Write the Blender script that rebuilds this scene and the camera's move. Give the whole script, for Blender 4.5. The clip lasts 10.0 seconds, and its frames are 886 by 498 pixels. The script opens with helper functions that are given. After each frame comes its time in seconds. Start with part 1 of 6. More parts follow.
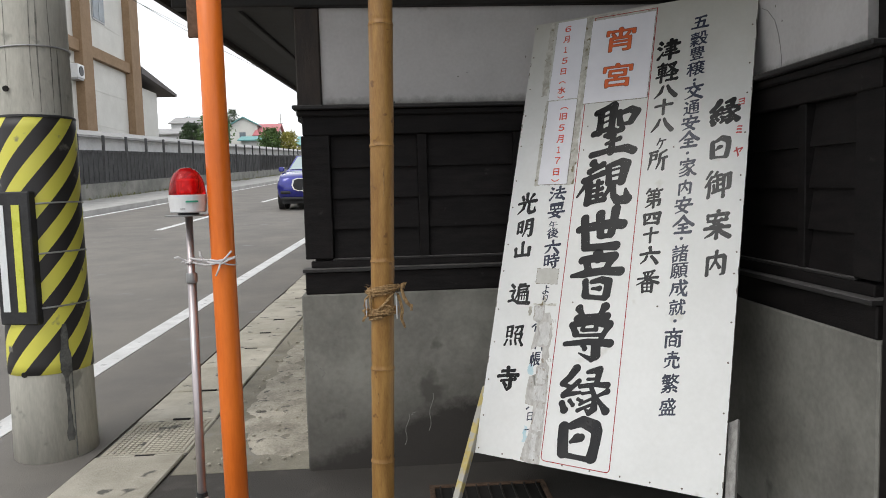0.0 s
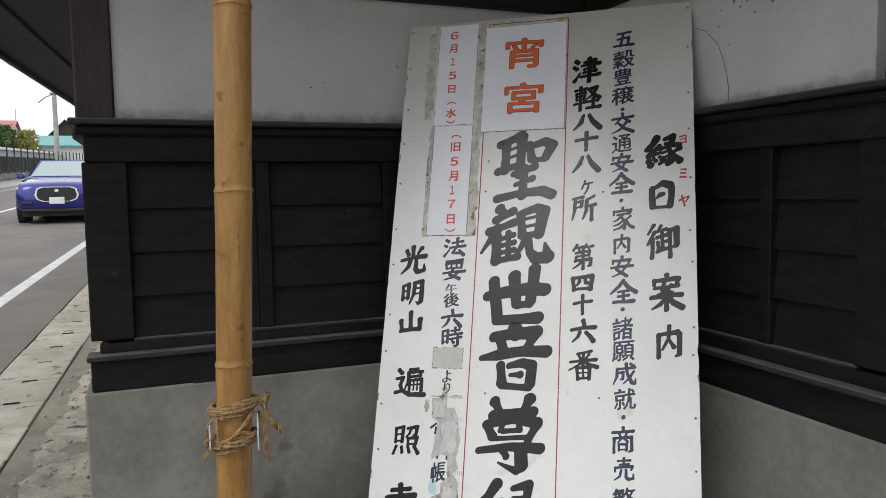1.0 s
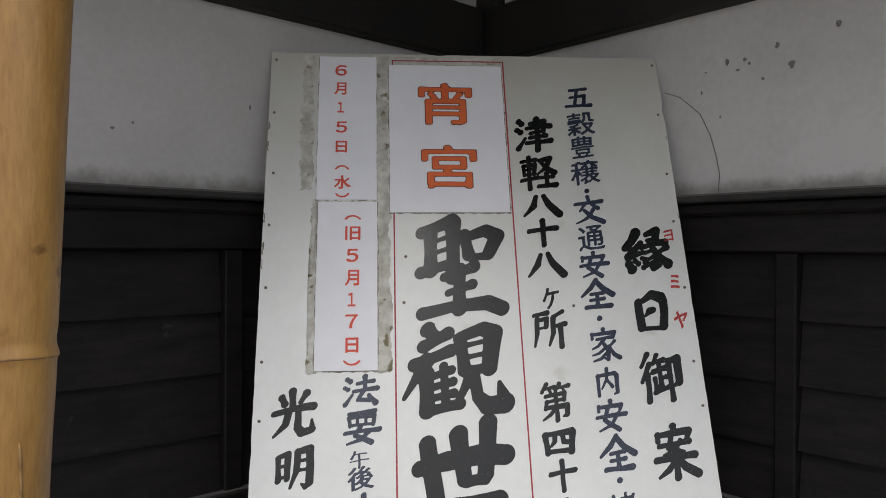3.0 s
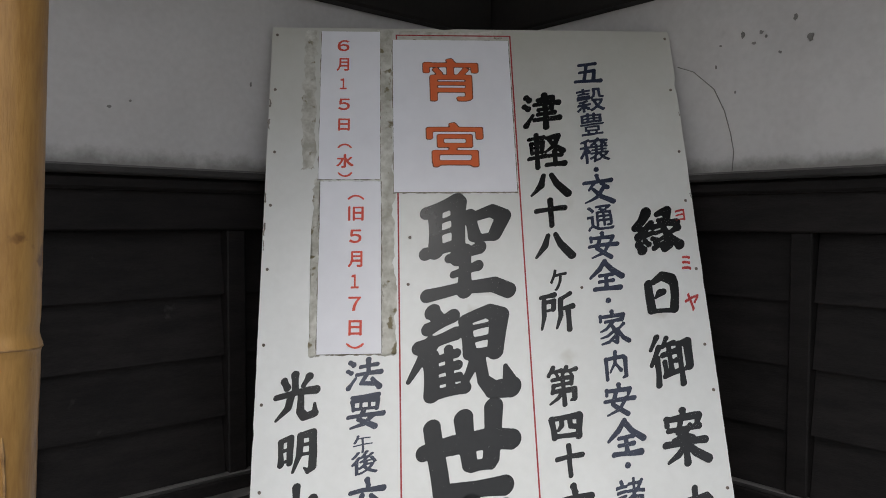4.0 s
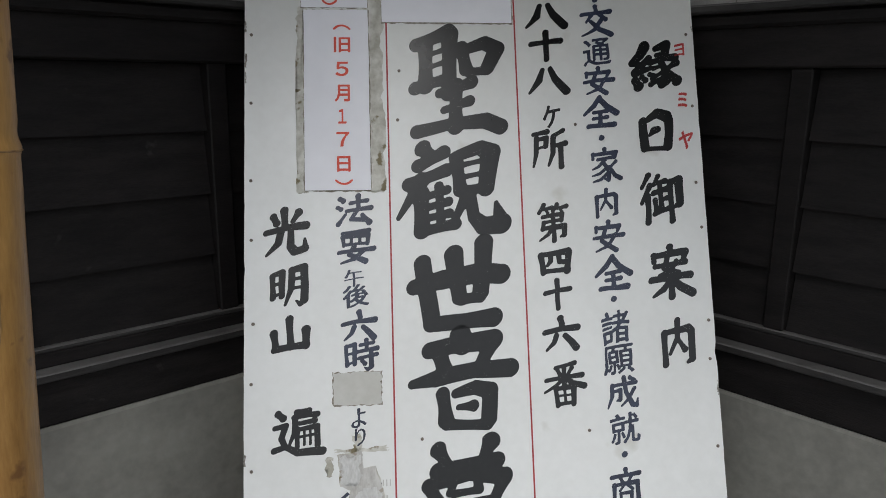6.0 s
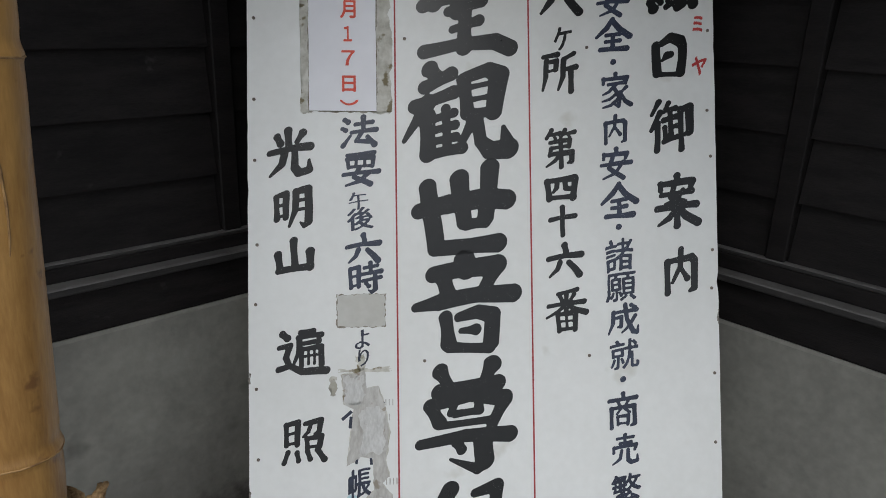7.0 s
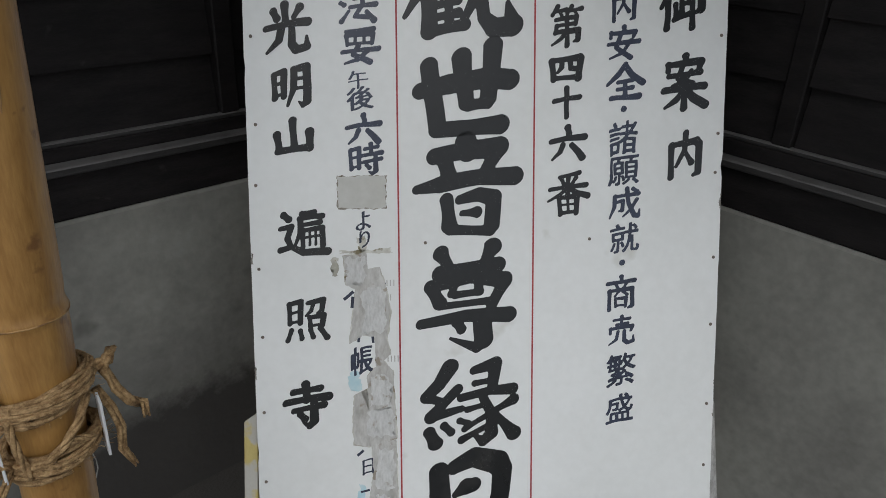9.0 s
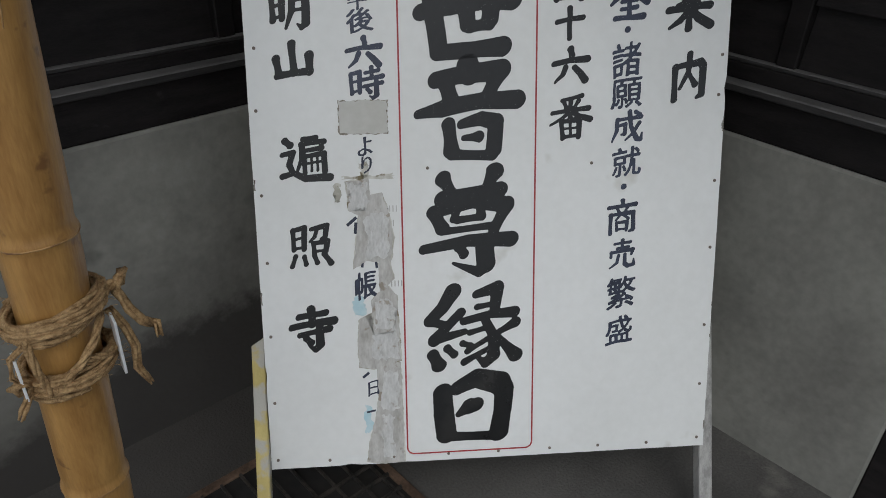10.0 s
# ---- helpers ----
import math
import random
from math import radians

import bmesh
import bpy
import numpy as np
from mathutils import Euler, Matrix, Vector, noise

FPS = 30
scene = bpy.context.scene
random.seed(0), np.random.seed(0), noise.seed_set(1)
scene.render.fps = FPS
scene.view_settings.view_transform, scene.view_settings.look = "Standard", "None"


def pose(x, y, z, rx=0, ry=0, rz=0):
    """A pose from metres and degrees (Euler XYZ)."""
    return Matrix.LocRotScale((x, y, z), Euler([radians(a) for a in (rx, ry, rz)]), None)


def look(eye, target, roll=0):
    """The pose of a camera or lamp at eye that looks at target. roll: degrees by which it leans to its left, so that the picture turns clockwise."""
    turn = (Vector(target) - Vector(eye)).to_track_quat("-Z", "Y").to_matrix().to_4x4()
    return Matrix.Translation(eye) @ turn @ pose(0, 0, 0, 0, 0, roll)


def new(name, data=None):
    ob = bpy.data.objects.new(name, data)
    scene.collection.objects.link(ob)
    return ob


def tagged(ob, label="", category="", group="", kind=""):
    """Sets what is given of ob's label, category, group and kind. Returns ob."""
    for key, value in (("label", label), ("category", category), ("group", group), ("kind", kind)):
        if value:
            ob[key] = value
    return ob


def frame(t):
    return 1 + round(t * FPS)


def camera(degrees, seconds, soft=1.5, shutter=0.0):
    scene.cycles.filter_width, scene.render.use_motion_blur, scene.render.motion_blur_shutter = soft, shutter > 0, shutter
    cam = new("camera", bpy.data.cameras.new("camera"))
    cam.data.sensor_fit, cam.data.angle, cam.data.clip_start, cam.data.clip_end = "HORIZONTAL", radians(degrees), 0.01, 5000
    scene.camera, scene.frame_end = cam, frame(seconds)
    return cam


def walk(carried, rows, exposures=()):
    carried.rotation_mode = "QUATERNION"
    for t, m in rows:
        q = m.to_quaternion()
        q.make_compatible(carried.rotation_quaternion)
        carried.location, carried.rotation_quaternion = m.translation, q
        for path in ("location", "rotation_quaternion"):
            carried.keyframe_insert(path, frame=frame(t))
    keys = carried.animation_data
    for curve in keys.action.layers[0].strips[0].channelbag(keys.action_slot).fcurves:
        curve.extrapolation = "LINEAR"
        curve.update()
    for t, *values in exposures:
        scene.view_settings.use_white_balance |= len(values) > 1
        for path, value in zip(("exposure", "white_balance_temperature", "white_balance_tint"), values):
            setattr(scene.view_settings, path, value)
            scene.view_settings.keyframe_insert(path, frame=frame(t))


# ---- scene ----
cam = camera(62.7, 10.0, soft=0.9)
PATH = [
    (0, (-1.362, -3.224, 1.243), (-1.237, -1.235, 1.077), -1.6),
    (0.5, (-1.443, -2.795, 1.306), (-1.128, -0.839, 1.03), -1.2),
    (0.8, (-1.518, -2.544, 1.357), (-0.92, -0.645, 1.164), -1.2),
    (1, (-1.564, -2.414, 1.384), (-0.835, -0.558, 1.224), -1.0),
    (1.5, (-1.497, -2.087, 1.411), (-0.596, -0.302, 1.349), -0.0),
    (2, (-1.542, -1.766, 1.442), (-0.454, -0.09, 1.377), 0.6),
    (2.5, (-1.58, -1.588, 1.492), (-0.281, -0.068, 1.441), 0.4),
    (2.7, (-1.574, -1.547, 1.495), (-0.228, -0.067, 1.486), 0.3),
    (4, (-1.529, -1.51, 1.508), (-0.208, -0.01, 1.43), 0.2),
    (4.5, (-1.519, -1.515, 1.508), (-0.204, -0.019, 1.325), 0.0),
    (5, (-1.521, -1.503, 1.505), (-0.198, -0.025, 1.253), 0.2),
    (5.5, (-1.524, -1.497, 1.47), (-0.195, -0.042, 1.129), 0.2),
    (7, (-1.537, -1.475, 1.443), (-0.24, -0.092, 0.806), 1.8),
    (7.5, (-1.537, -1.475, 1.434), (-0.249, -0.111, 0.742), 2.0),
    (8, (-1.537, -1.48, 1.432), (-0.259, -0.133, 0.689), 2.0),
    (8.5, (-1.541, -1.481, 1.421), (-0.279, -0.151, 0.621), 1.9),
    (9, (-1.54, -1.483, 1.408), (-0.311, -0.178, 0.52), 2.2),
    (9.5, (-1.541, -1.495, 1.398), (-0.409, -0.255, 0.31), 1.9),
    (10, (-1.558, -1.485, 1.396), (-0.377, -0.256, 0.35), 2.0),
]
walk(cam, [(t, look(eye, target, roll)) for t, eye, target, roll in PATH],
     exposures=[(0, 0.29, 6550, 10), (1.0, 0.25, 6500, 10), (2.7, 0.33, 6530, 11), (5.5, 0.20, 6390, 10), (7.0, -0.06, 6280, 9), (9.0, -0.20, 6260, 9), (10.0, -0.27, 6240, 9)])

# ---- world and sun: bright overcast day ----
world = bpy.data.worlds.new("overcast_sky")
scene.world = world
world.use_nodes = True
wn, wl = world.node_tree.nodes, world.node_tree.links
wn.clear()
w_out = wn.new("ShaderNodeOutputWorld")
w_bg = wn.new("ShaderNodeBackground")
w_sky = wn.new("ShaderNodeTexSky")
w_sky.sky_type = "NISHITA"
w_sky.sun_disc = False
w_sky.sun_elevation = radians(52)
w_sky.sun_rotation = radians(225)
w_coord = wn.new("ShaderNodeTexCoord")
w_map = wn.new("ShaderNodeMapping")
w_map.inputs["Scale"].default_value = (1.0, 1.0, 2.6)
w_noise = wn.new("ShaderNodeTexNoise")
w_noise.inputs["Scale"].default_value = 2.2
w_noise.inputs["Detail"].default_value = 7.0
w_noise.inputs["Roughness"].default_value = 0.6
w_ramp = wn.new("ShaderNodeMapRange")
w_ramp.inputs["From Min"].default_value = 0.30
w_ramp.inputs["From Max"].default_value = 0.52
w_ramp.inputs["To Min"].default_value = 0.30
w_mix = wn.new("ShaderNodeMix")
w_mix.data_type = "RGBA"
w_mix.inputs["B"].default_value = (9.0, 9.2, 9.5, 1.0)
wl.new(w_coord.outputs["Generated"], w_map.inputs["Vector"])
wl.new(w_map.outputs["Vector"], w_noise.inputs["Vector"])
wl.new(w_noise.outputs["Fac"], w_ramp.inputs["Value"])
wl.new(w_ramp.outputs["Result"], w_mix.inputs["Factor"])
wl.new(w_sky.outputs["Color"], w_mix.inputs["A"])
wl.new(w_mix.outputs["Result"], w_bg.inputs["Color"])
w_bg.inputs["Strength"].default_value = 0.12
wl.new(w_bg.outputs["Background"], w_out.inputs["Surface"])

sun_data = bpy.data.lights.new("sun", "SUN")
sun_data.energy = 0.9
sun_data.angle = radians(25)
sun_data.color = (1.0, 0.97, 0.92)
sun = new("sun", sun_data)
sun.matrix_world = look((-8.2, -8.2, 13), (0, 0, 0))

# ---- materials ----
def material(name, a, b, scale=6.0, rough=0.7, bump=0.2, fine=60.0, stretch=(1, 1, 1), metal=0.0, spots=None, spec=0.5, vary=0.0, lo=0.35, hi=0.65, coat=0.0):
    """Two colours mixed by broad and fine noise in world space, with relief; spots: (colour, scale, threshold)."""
    m = bpy.data.materials.new(name)
    m.use_nodes = True
    n, l = m.node_tree.nodes, m.node_tree.links
    p = n["Principled BSDF"]
    geo = n.new("ShaderNodeNewGeometry")
    mp = n.new("ShaderNodeMapping")
    mp.inputs["Scale"].default_value = stretch
    l.new(geo.outputs["Position"], mp.inputs["Vector"])
    n1, n2 = n.new("ShaderNodeTexNoise"), n.new("ShaderNodeTexNoise")
    n1.inputs["Scale"].default_value, n2.inputs["Scale"].default_value = scale, fine
    n1.inputs["Detail"].default_value, n2.inputs["Detail"].default_value = 6.0, 5.0
    n1.inputs["Roughness"].default_value = 0.62
    l.new(mp.outputs["Vector"], n1.inputs["Vector"])
    l.new(mp.outputs["Vector"], n2.inputs["Vector"])
    add = n.new("ShaderNodeMath")
    add.operation = "MULTIPLY_ADD"
    add.inputs[1].default_value = 0.35
    l.new(n2.outputs["Fac"], add.inputs[0])
    l.new(n1.outputs["Fac"], add.inputs[2])
    rng = n.new("ShaderNodeMapRange")
    rng.inputs["From Min"].default_value, rng.inputs["From Max"].default_value = lo + 0.175, hi + 0.175
    l.new(add.outputs["Value"], rng.inputs["Value"])
    mix = n.new("ShaderNodeMix")
    mix.data_type = "RGBA"
    mix.inputs["A"].default_value, mix.inputs["B"].default_value = (*a, 1), (*b, 1)
    l.new(rng.outputs["Result"], mix.inputs["Factor"])
    colour = mix.outputs["Result"]
    if spots:
        n3 = n.new("ShaderNodeTexNoise")
        n3.inputs["Scale"].default_value = spots[1]
        n3.inputs["Detail"].default_value = 4.0
        l.new(geo.outputs["Position"], n3.inputs["Vector"])
        r3 = n.new("ShaderNodeMapRange")
        r3.inputs["From Min"].default_value, r3.inputs["From Max"].default_value = spots[2], spots[2] + 0.07
        l.new(n3.outputs["Fac"], r3.inputs["Value"])
        m3 = n.new("ShaderNodeMix")
        m3.data_type = "RGBA"
        m3.inputs["B"].default_value = (*spots[0], 1)
        l.new(r3.outputs["Result"], m3.inputs["Factor"])
        l.new(colour, m3.inputs["A"])
        colour = m3.outputs["Result"]
    if vary:
        info = n.new("ShaderNodeObjectInfo")
        hsv = n.new("ShaderNodeHueSaturation")
        r4 = n.new("ShaderNodeMapRange")
        r4.inputs["To Min"].default_value, r4.inputs["To Max"].default_value = 1 - vary, 1 + vary
        l.new(info.outputs["Random"], r4.inputs["Value"])
        l.new(r4.outputs["Result"], hsv.inputs["Value"])
        l.new(colour, hsv.inputs["Color"])
        colour = hsv.outputs["Color"]
    l.new(colour, p.inputs["Base Color"])
    rr = n.new("ShaderNodeMapRange")
    rr.inputs["To Min"].default_value, rr.inputs["To Max"].default_value = max(0.03, rough - 0.1), min(1.0, rough + 0.1)
    l.new(n1.outputs["Fac"], rr.inputs["Value"])
    l.new(rr.outputs["Result"], p.inputs["Roughness"])
    p.inputs["Metallic"].default_value = metal
    p.inputs["Specular IOR Level"].default_value = spec
    p.inputs["Coat Weight"].default_value = coat
    if bump:
        bp = n.new("ShaderNodeBump")
        bp.inputs["Strength"].default_value = bump
        bp.inputs["Distance"].default_value = 0.01
        l.new(add.outputs["Value"], bp.inputs["Height"])
        l.new(bp.outputs["Normal"], p.inputs["Normal"])
    return m


def mix_gradient(m, colour, low, high, axis="Z", noise_scale=4.0, noise_amount=0.25, most=1.0, slant=None):
    """Lays a second tone over a material: full at the height low, gone at high, with a ragged border."""
    n, l = m.node_tree.nodes, m.node_tree.links
    p = n["Principled BSDF"]
    old = p.inputs["Base Color"].links[0].from_socket
    geo = n.new("ShaderNodeNewGeometry")
    sep = n.new("ShaderNodeSeparateXYZ")
    l.new(geo.outputs["Position"], sep.inputs["Vector"])
    nz = n.new("ShaderNodeTexNoise")
    nz.inputs["Scale"].default_value = noise_scale
    nz.inputs["Detail"].default_value = 7.0
    nz.inputs["Roughness"].default_value = 0.65
    l.new(geo.outputs["Position"], nz.inputs["Vector"])
    ma = n.new("ShaderNodeMath")
    ma.operation = "MULTIPLY_ADD"
    ma.inputs[1].default_value = noise_amount * 2
    l.new(nz.outputs["Fac"], ma.inputs[0])
    height = sep.outputs[axis]
    if slant:
        far = n.new("ShaderNodeMath")
        far.operation = "SUBTRACT"
        far.inputs[0].default_value = slant[0]
        l.new(sep.outputs["X"], far.inputs[1])
        least = n.new("ShaderNodeMath")
        least.operation = "MAXIMUM"
        least.inputs[1].default_value = 0.0
        l.new(far.outputs["Value"], least.inputs[0])
        lower = n.new("ShaderNodeMath")
        lower.operation = "MULTIPLY_ADD"
        lower.inputs[1].default_value = slant[1]
        l.new(least.outputs["Value"], lower.inputs[0])
        l.new(height, lower.inputs[2])
        height = lower.outputs["Value"]
    l.new(height, ma.inputs[2])
    rg = n.new("ShaderNodeMapRange")
    rg.inputs["From Min"].default_value, rg.inputs["From Max"].default_value = low + noise_amount, high + noise_amount
    rg.inputs["To Min"].default_value, rg.inputs["To Max"].default_value = most, 0.0
    l.new(ma.outputs["Value"], rg.inputs["Value"])
    mx = n.new("ShaderNodeMix")
    mx.data_type = "RGBA"
    mx.inputs["B"].default_value = (*colour, 1)
    l.new(rg.outputs["Result"], mx.inputs["Factor"])
    l.new(old, mx.inputs["A"])
    l.new(mx.outputs["Result"], p.inputs["Base Color"])
    return m


def dust_and_skylight(m, colour, most=0.9):
    """Dust, bleaching and skylight put into the colour of the faces that look up."""
    n, l = m.node_tree.nodes, m.node_tree.links
    p = n["Principled BSDF"]
    old = p.inputs["Base Color"].links[0].from_socket
    geo = n.new("ShaderNodeNewGeometry")
    sep = n.new("ShaderNodeSeparateXYZ")
    l.new(geo.outputs["True Normal"], sep.inputs["Vector"])
    up = n.new("ShaderNodeMapRange")
    up.inputs["From Min"].default_value, up.inputs["From Max"].default_value, up.inputs["To Max"].default_value = 0.4, 0.8, most
    l.new(sep.outputs["Z"], up.inputs["Value"])
    nz = n.new("ShaderNodeTexNoise")
    nz.inputs["Scale"].default_value, nz.inputs["Detail"].default_value = 14.0, 6.0
    l.new(geo.outputs["Position"], nz.inputs["Vector"])
    rg = n.new("ShaderNodeMapRange")
    rg.inputs["From Min"].default_value, rg.inputs["From Max"].default_value, rg.inputs["To Min"].default_value = 0.30, 0.60, 0.55
    l.new(nz.outputs["Fac"], rg.inputs["Value"])
    both = n.new("ShaderNodeMath")
    both.operation = "MULTIPLY"
    l.new(up.outputs["Result"], both.inputs[0])
    l.new(rg.outputs["Result"], both.inputs[1])
    mx = n.new("ShaderNodeMix")
    mx.data_type = "RGBA"
    mx.inputs["B"].default_value = (*colour, 1)
    l.new(both.outputs["Value"], mx.inputs["Factor"])
    l.new(old, mx.inputs["A"])
    l.new(mx.outputs["Result"], p.inputs["Base Color"])
    return m


M = {}
M["asphalt"] = material("asphalt", (0.14, 0.1302, 0.1184), (0.196, 0.1817, 0.1598), 1.2, 0.85, 0.5, 180, spots=((0.20, 0.195, 0.19), 3.0, 0.66))
M["forecourt"] = material("forecourt_asphalt", (0.075, 0.071, 0.066), (0.145, 0.138, 0.128), 2.0, 0.88, 0.7, 150, spots=((0.17, 0.16, 0.145), 5.0, 0.62))
# coloured darker and browner towards the wall
mix_gradient(M["forecourt"], (0.036, 0.031, 0.026), -0.25, -0.75, axis="Y", noise_scale=4.0, noise_amount=0.2, most=0.72)
M["earth"] = material("ground_earth", (0.12, 0.11, 0.09), (0.16, 0.15, 0.12), 0.4, 0.95, 0.3, 8)
M["slab"] = material("gutter_concrete", (0.38, 0.352, 0.285), (0.54, 0.505, 0.425), 4, 0.9, 0.6, 120, spots=((0.13, 0.125, 0.11), 9, 0.62), vary=0.10)
M["verge"] = material("verge_asphalt", (0.185, 0.169, 0.134), (0.315, 0.292, 0.232), 2.6, 0.9, 0.6, 120, spots=((0.27, 0.255, 0.22), 7.0, 0.60))
M["rough"] = material("broken_concrete", (0.27, 0.247, 0.20), (0.52, 0.48, 0.40), 5, 0.95, 1.0, 70, spots=((0.10, 0.095, 0.085), 14, 0.60))
M["kerb"] = material("kerb_concrete", (0.32, 0.315, 0.295), (0.44, 0.43, 0.41), 2, 0.9, 0.3, 60)
M["line"] = material("road_paint", (0.55, 0.55, 0.54), (0.72, 0.72, 0.71), 6, 0.75, 0.3, 120, spots=((0.25, 0.25, 0.25), 16, 0.63))
M["plinth"] = material("plinth_mortar", (0.145, 0.141, 0.124), (0.275, 0.27, 0.24), 3.6, 0.92, 0.35, 45, lo=0.26, hi=0.72, spots=((0.10, 0.097, 0.085), 4.5, 0.64))
# darker towards the bottom, then a ragged dark stain low down
M["plinth_stained"] = mix_gradient(M["plinth"].copy(), (0.06, 0.056, 0.049), 0.0, 0.46, noise_scale=3.4, noise_amount=0.20, most=0.8)
mix_gradient(M["plinth_stained"], (0.034, 0.030, 0.027), 0.255, 0.325, noise_scale=24.0, noise_amount=0.07, most=0.88, slant=(-1.12, 0.40))
M["plaster"] = material("white_plaster", (0.53, 0.515, 0.505), (0.62, 0.605, 0.595), 2.5, 0.92, 0.15, 70, spots=((0.44, 0.435, 0.42), 7, 0.68))
mix_gradient(M["plaster"], (0.20, 0.19, 0.17), 1.622, 1.650, noise_scale=22, noise_amount=0.03, most=0.75)
M["black_wood"] = material("black_stained_wood", (0.0058, 0.0049, 0.0049), (0.0150, 0.0126, 0.0123), 7, 0.68, 0.25, 90, stretch=(1, 1, 5), vary=0.18, spots=((0.030, 0.029, 0.027), 18, 0.72), spec=0.22)
M["black_rail"] = material("black_worn_rail", (0.014, 0.0128, 0.0124), (0.034, 0.0315, 0.0305), 9, 0.66, 0.25, 90, stretch=(1, 1, 6), spots=((0.018, 0.0175, 0.017), 24, 0.60))
# rail tops: dust, with the skylight on them painted into the colour
dust_and_skylight(M["black_rail"], (0.165, 0.157, 0.151))
M["brown_wood"] = material("dark_brown_wood", (0.018, 0.013, 0.010), (0.042, 0.029, 0.022), 6, 0.65, 0.3, 80, stretch=(6, 6, 1))
M["soffit"] = material("dark_soffit_wood", (0.008, 0.0068, 0.0062), (0.018, 0.015, 0.0135), 6, 0.7, 0.2, 60)
M["board"] = material("white_painted_board", (0.715, 0.722, 0.70), (0.81, 0.818, 0.803), 2.2, 0.36, 0.06, 60, lo=0.25, hi=0.7, spots=((0.60, 0.59, 0.54), 7, 0.665))
# yellowing, plus eave shade put into the board's colour towards the top
mix_gradient(M["board"], (0.40, 0.385, 0.31), 2.02, 1.35, noise_scale=5.0, noise_amount=0.16, most=0.72)
M["board_edge"] = material("board_bare_edge", (0.10, 0.085, 0.07), (0.30, 0.28, 0.25), 30, 0.85, 0.4, 120)
M["ink"] = material("black_sign_paint", (0.0039, 0.0041, 0.0044), (0.0088, 0.0094, 0.0099), 8, 0.30, 0.03, 80, spots=((0.0193, 0.0187, 0.0176), 6, 0.62), spec=0.40)
M["ink_blue"] = material("blue_black_sign_paint", (0.009, 0.014, 0.034), (0.030, 0.040, 0.075), 14, 0.34, 0.05, 80)
M["ink_red"] = material("red_sign_paint", (0.42, 0.03, 0.03), (0.55, 0.06, 0.05), 20, 0.5, 0.0, 80)
M["red_line"] = material("dark_red_line_paint", (0.30, 0.02, 0.025), (0.42, 0.05, 0.05), 40, 0.5, 0.0, 80)
M["print_orange"] = material("orange_red_print", (0.72, 0.13, 0.035), (0.78, 0.17, 0.05), 10, 0.7, 0.0, 80)
M["print_red"] = material("red_print", (0.66, 0.085, 0.055), (0.74, 0.12, 0.075), 10, 0.7, 0.0, 80)
M["print_brown"] = material("brown_print", (0.16, 0.05, 0.025), (0.20, 0.07, 0.03), 10, 0.7, 0.0, 80)
M["paper"] = material("white_paper", (0.82, 0.82, 0.86), (0.88, 0.88, 0.92), 3, 0.75, 0.10, 25)
M["glue"] = material("old_glue_and_paper", (0.40, 0.385, 0.325), (0.66, 0.65, 0.595), 25, 0.75, 0.4, 90, spots=((0.20, 0.17, 0.10), 40, 0.60))
M["tape"] = material("grey_weathered_tape", (0.37, 0.355, 0.325), (0.60, 0.59, 0.565), 26, 0.36, 0.45, 110, stretch=(2.2, 2.2, 0.55), lo=0.3, hi=0.7, spots=((0.30, 0.26, 0.21), 40, 0.62))
M["tape_film"] = material("pale_tape_film", (0.50, 0.495, 0.475), (0.68, 0.68, 0.665), 30, 0.3, 0.5, 120, stretch=(2.5, 2.5, 0.5), lo=0.3, hi=0.7, spots=((0.38, 0.345, 0.29), 50, 0.64))
# patch grime; also colours the painted shadow round the papers
M["grime"] = material("grime_and_paper_shadow", (0.16, 0.14, 0.105), (0.34, 0.32, 0.27), 60, 0.8, 0.3, 120)
M["patch"] = material("grey_patch", (0.50, 0.495, 0.455), (0.58, 0.575, 0.54), 14, 0.5, 0.15, 70)
M["teal_trace"] = material("pale_blue_paint_trace", (0.42, 0.62, 0.68), (0.62, 0.72, 0.74), 20, 0.6, 0.0, 70)
M["leg_yellow"] = material("peeling_yellow_painted_wood", (0.50, 0.40, 0.14), (0.60, 0.49, 0.19), 14, 0.75, 0.4, 90, stretch=(1, 1, 0.5), spots=((0.48, 0.46, 0.41), 16, 0.49))
M["leg_grey"] = material("weathered_grey_wood", (0.27, 0.265, 0.25), (0.45, 0.44, 0.42), 14, 0.85, 0.4, 90, stretch=(5, 5, 0.6))
M["bamboo"] = material("dry_bamboo", (0.255, 0.125, 0.033), (0.45, 0.252, 0.076), 5, 0.42, 0.12, 60, stretch=(6, 6, 0.9), lo=0.3, hi=0.68, spots=((0.19, 0.09, 0.028), 26, 0.635))
M["bamboo_node"] = material("bamboo_node", (0.17, 0.085, 0.032), (0.46, 0.28, 0.11), 40, 0.6, 0.2, 60)
M["rope"] = material("jute_rope", (0.20, 0.115, 0.045), (0.50, 0.33, 0.16), 110, 0.95, 0.6, 500)
M["slip"] = material("white_plastic_slip", (0.66, 0.67, 0.68), (0.76, 0.77, 0.78), 30, 0.4, 0.0, 80)
M["orange"] = material("orange_plastic", (0.726, 0.1519, 0.0132), (0.836, 0.196, 0.0192), 5, 0.38, 0.03, 60, stretch=(3, 3, 0.5))
M["chrome"] = material("brushed_steel_tube", (0.36, 0.32, 0.32), (0.48, 0.43, 0.43), 10, 0.34, 0.03, 90, stretch=(3, 3, 0.4), metal=0.85)
M["steel"] = material("galvanised_steel", (0.30, 0.30, 0.30), (0.45, 0.45, 0.45), 20, 0.45, 0.1, 90, metal=0.7)
M["lamp_white"] = material("white_plastic", (0.68, 0.68, 0.68), (0.75, 0.75, 0.75), 10, 0.35, 0.0, 60)
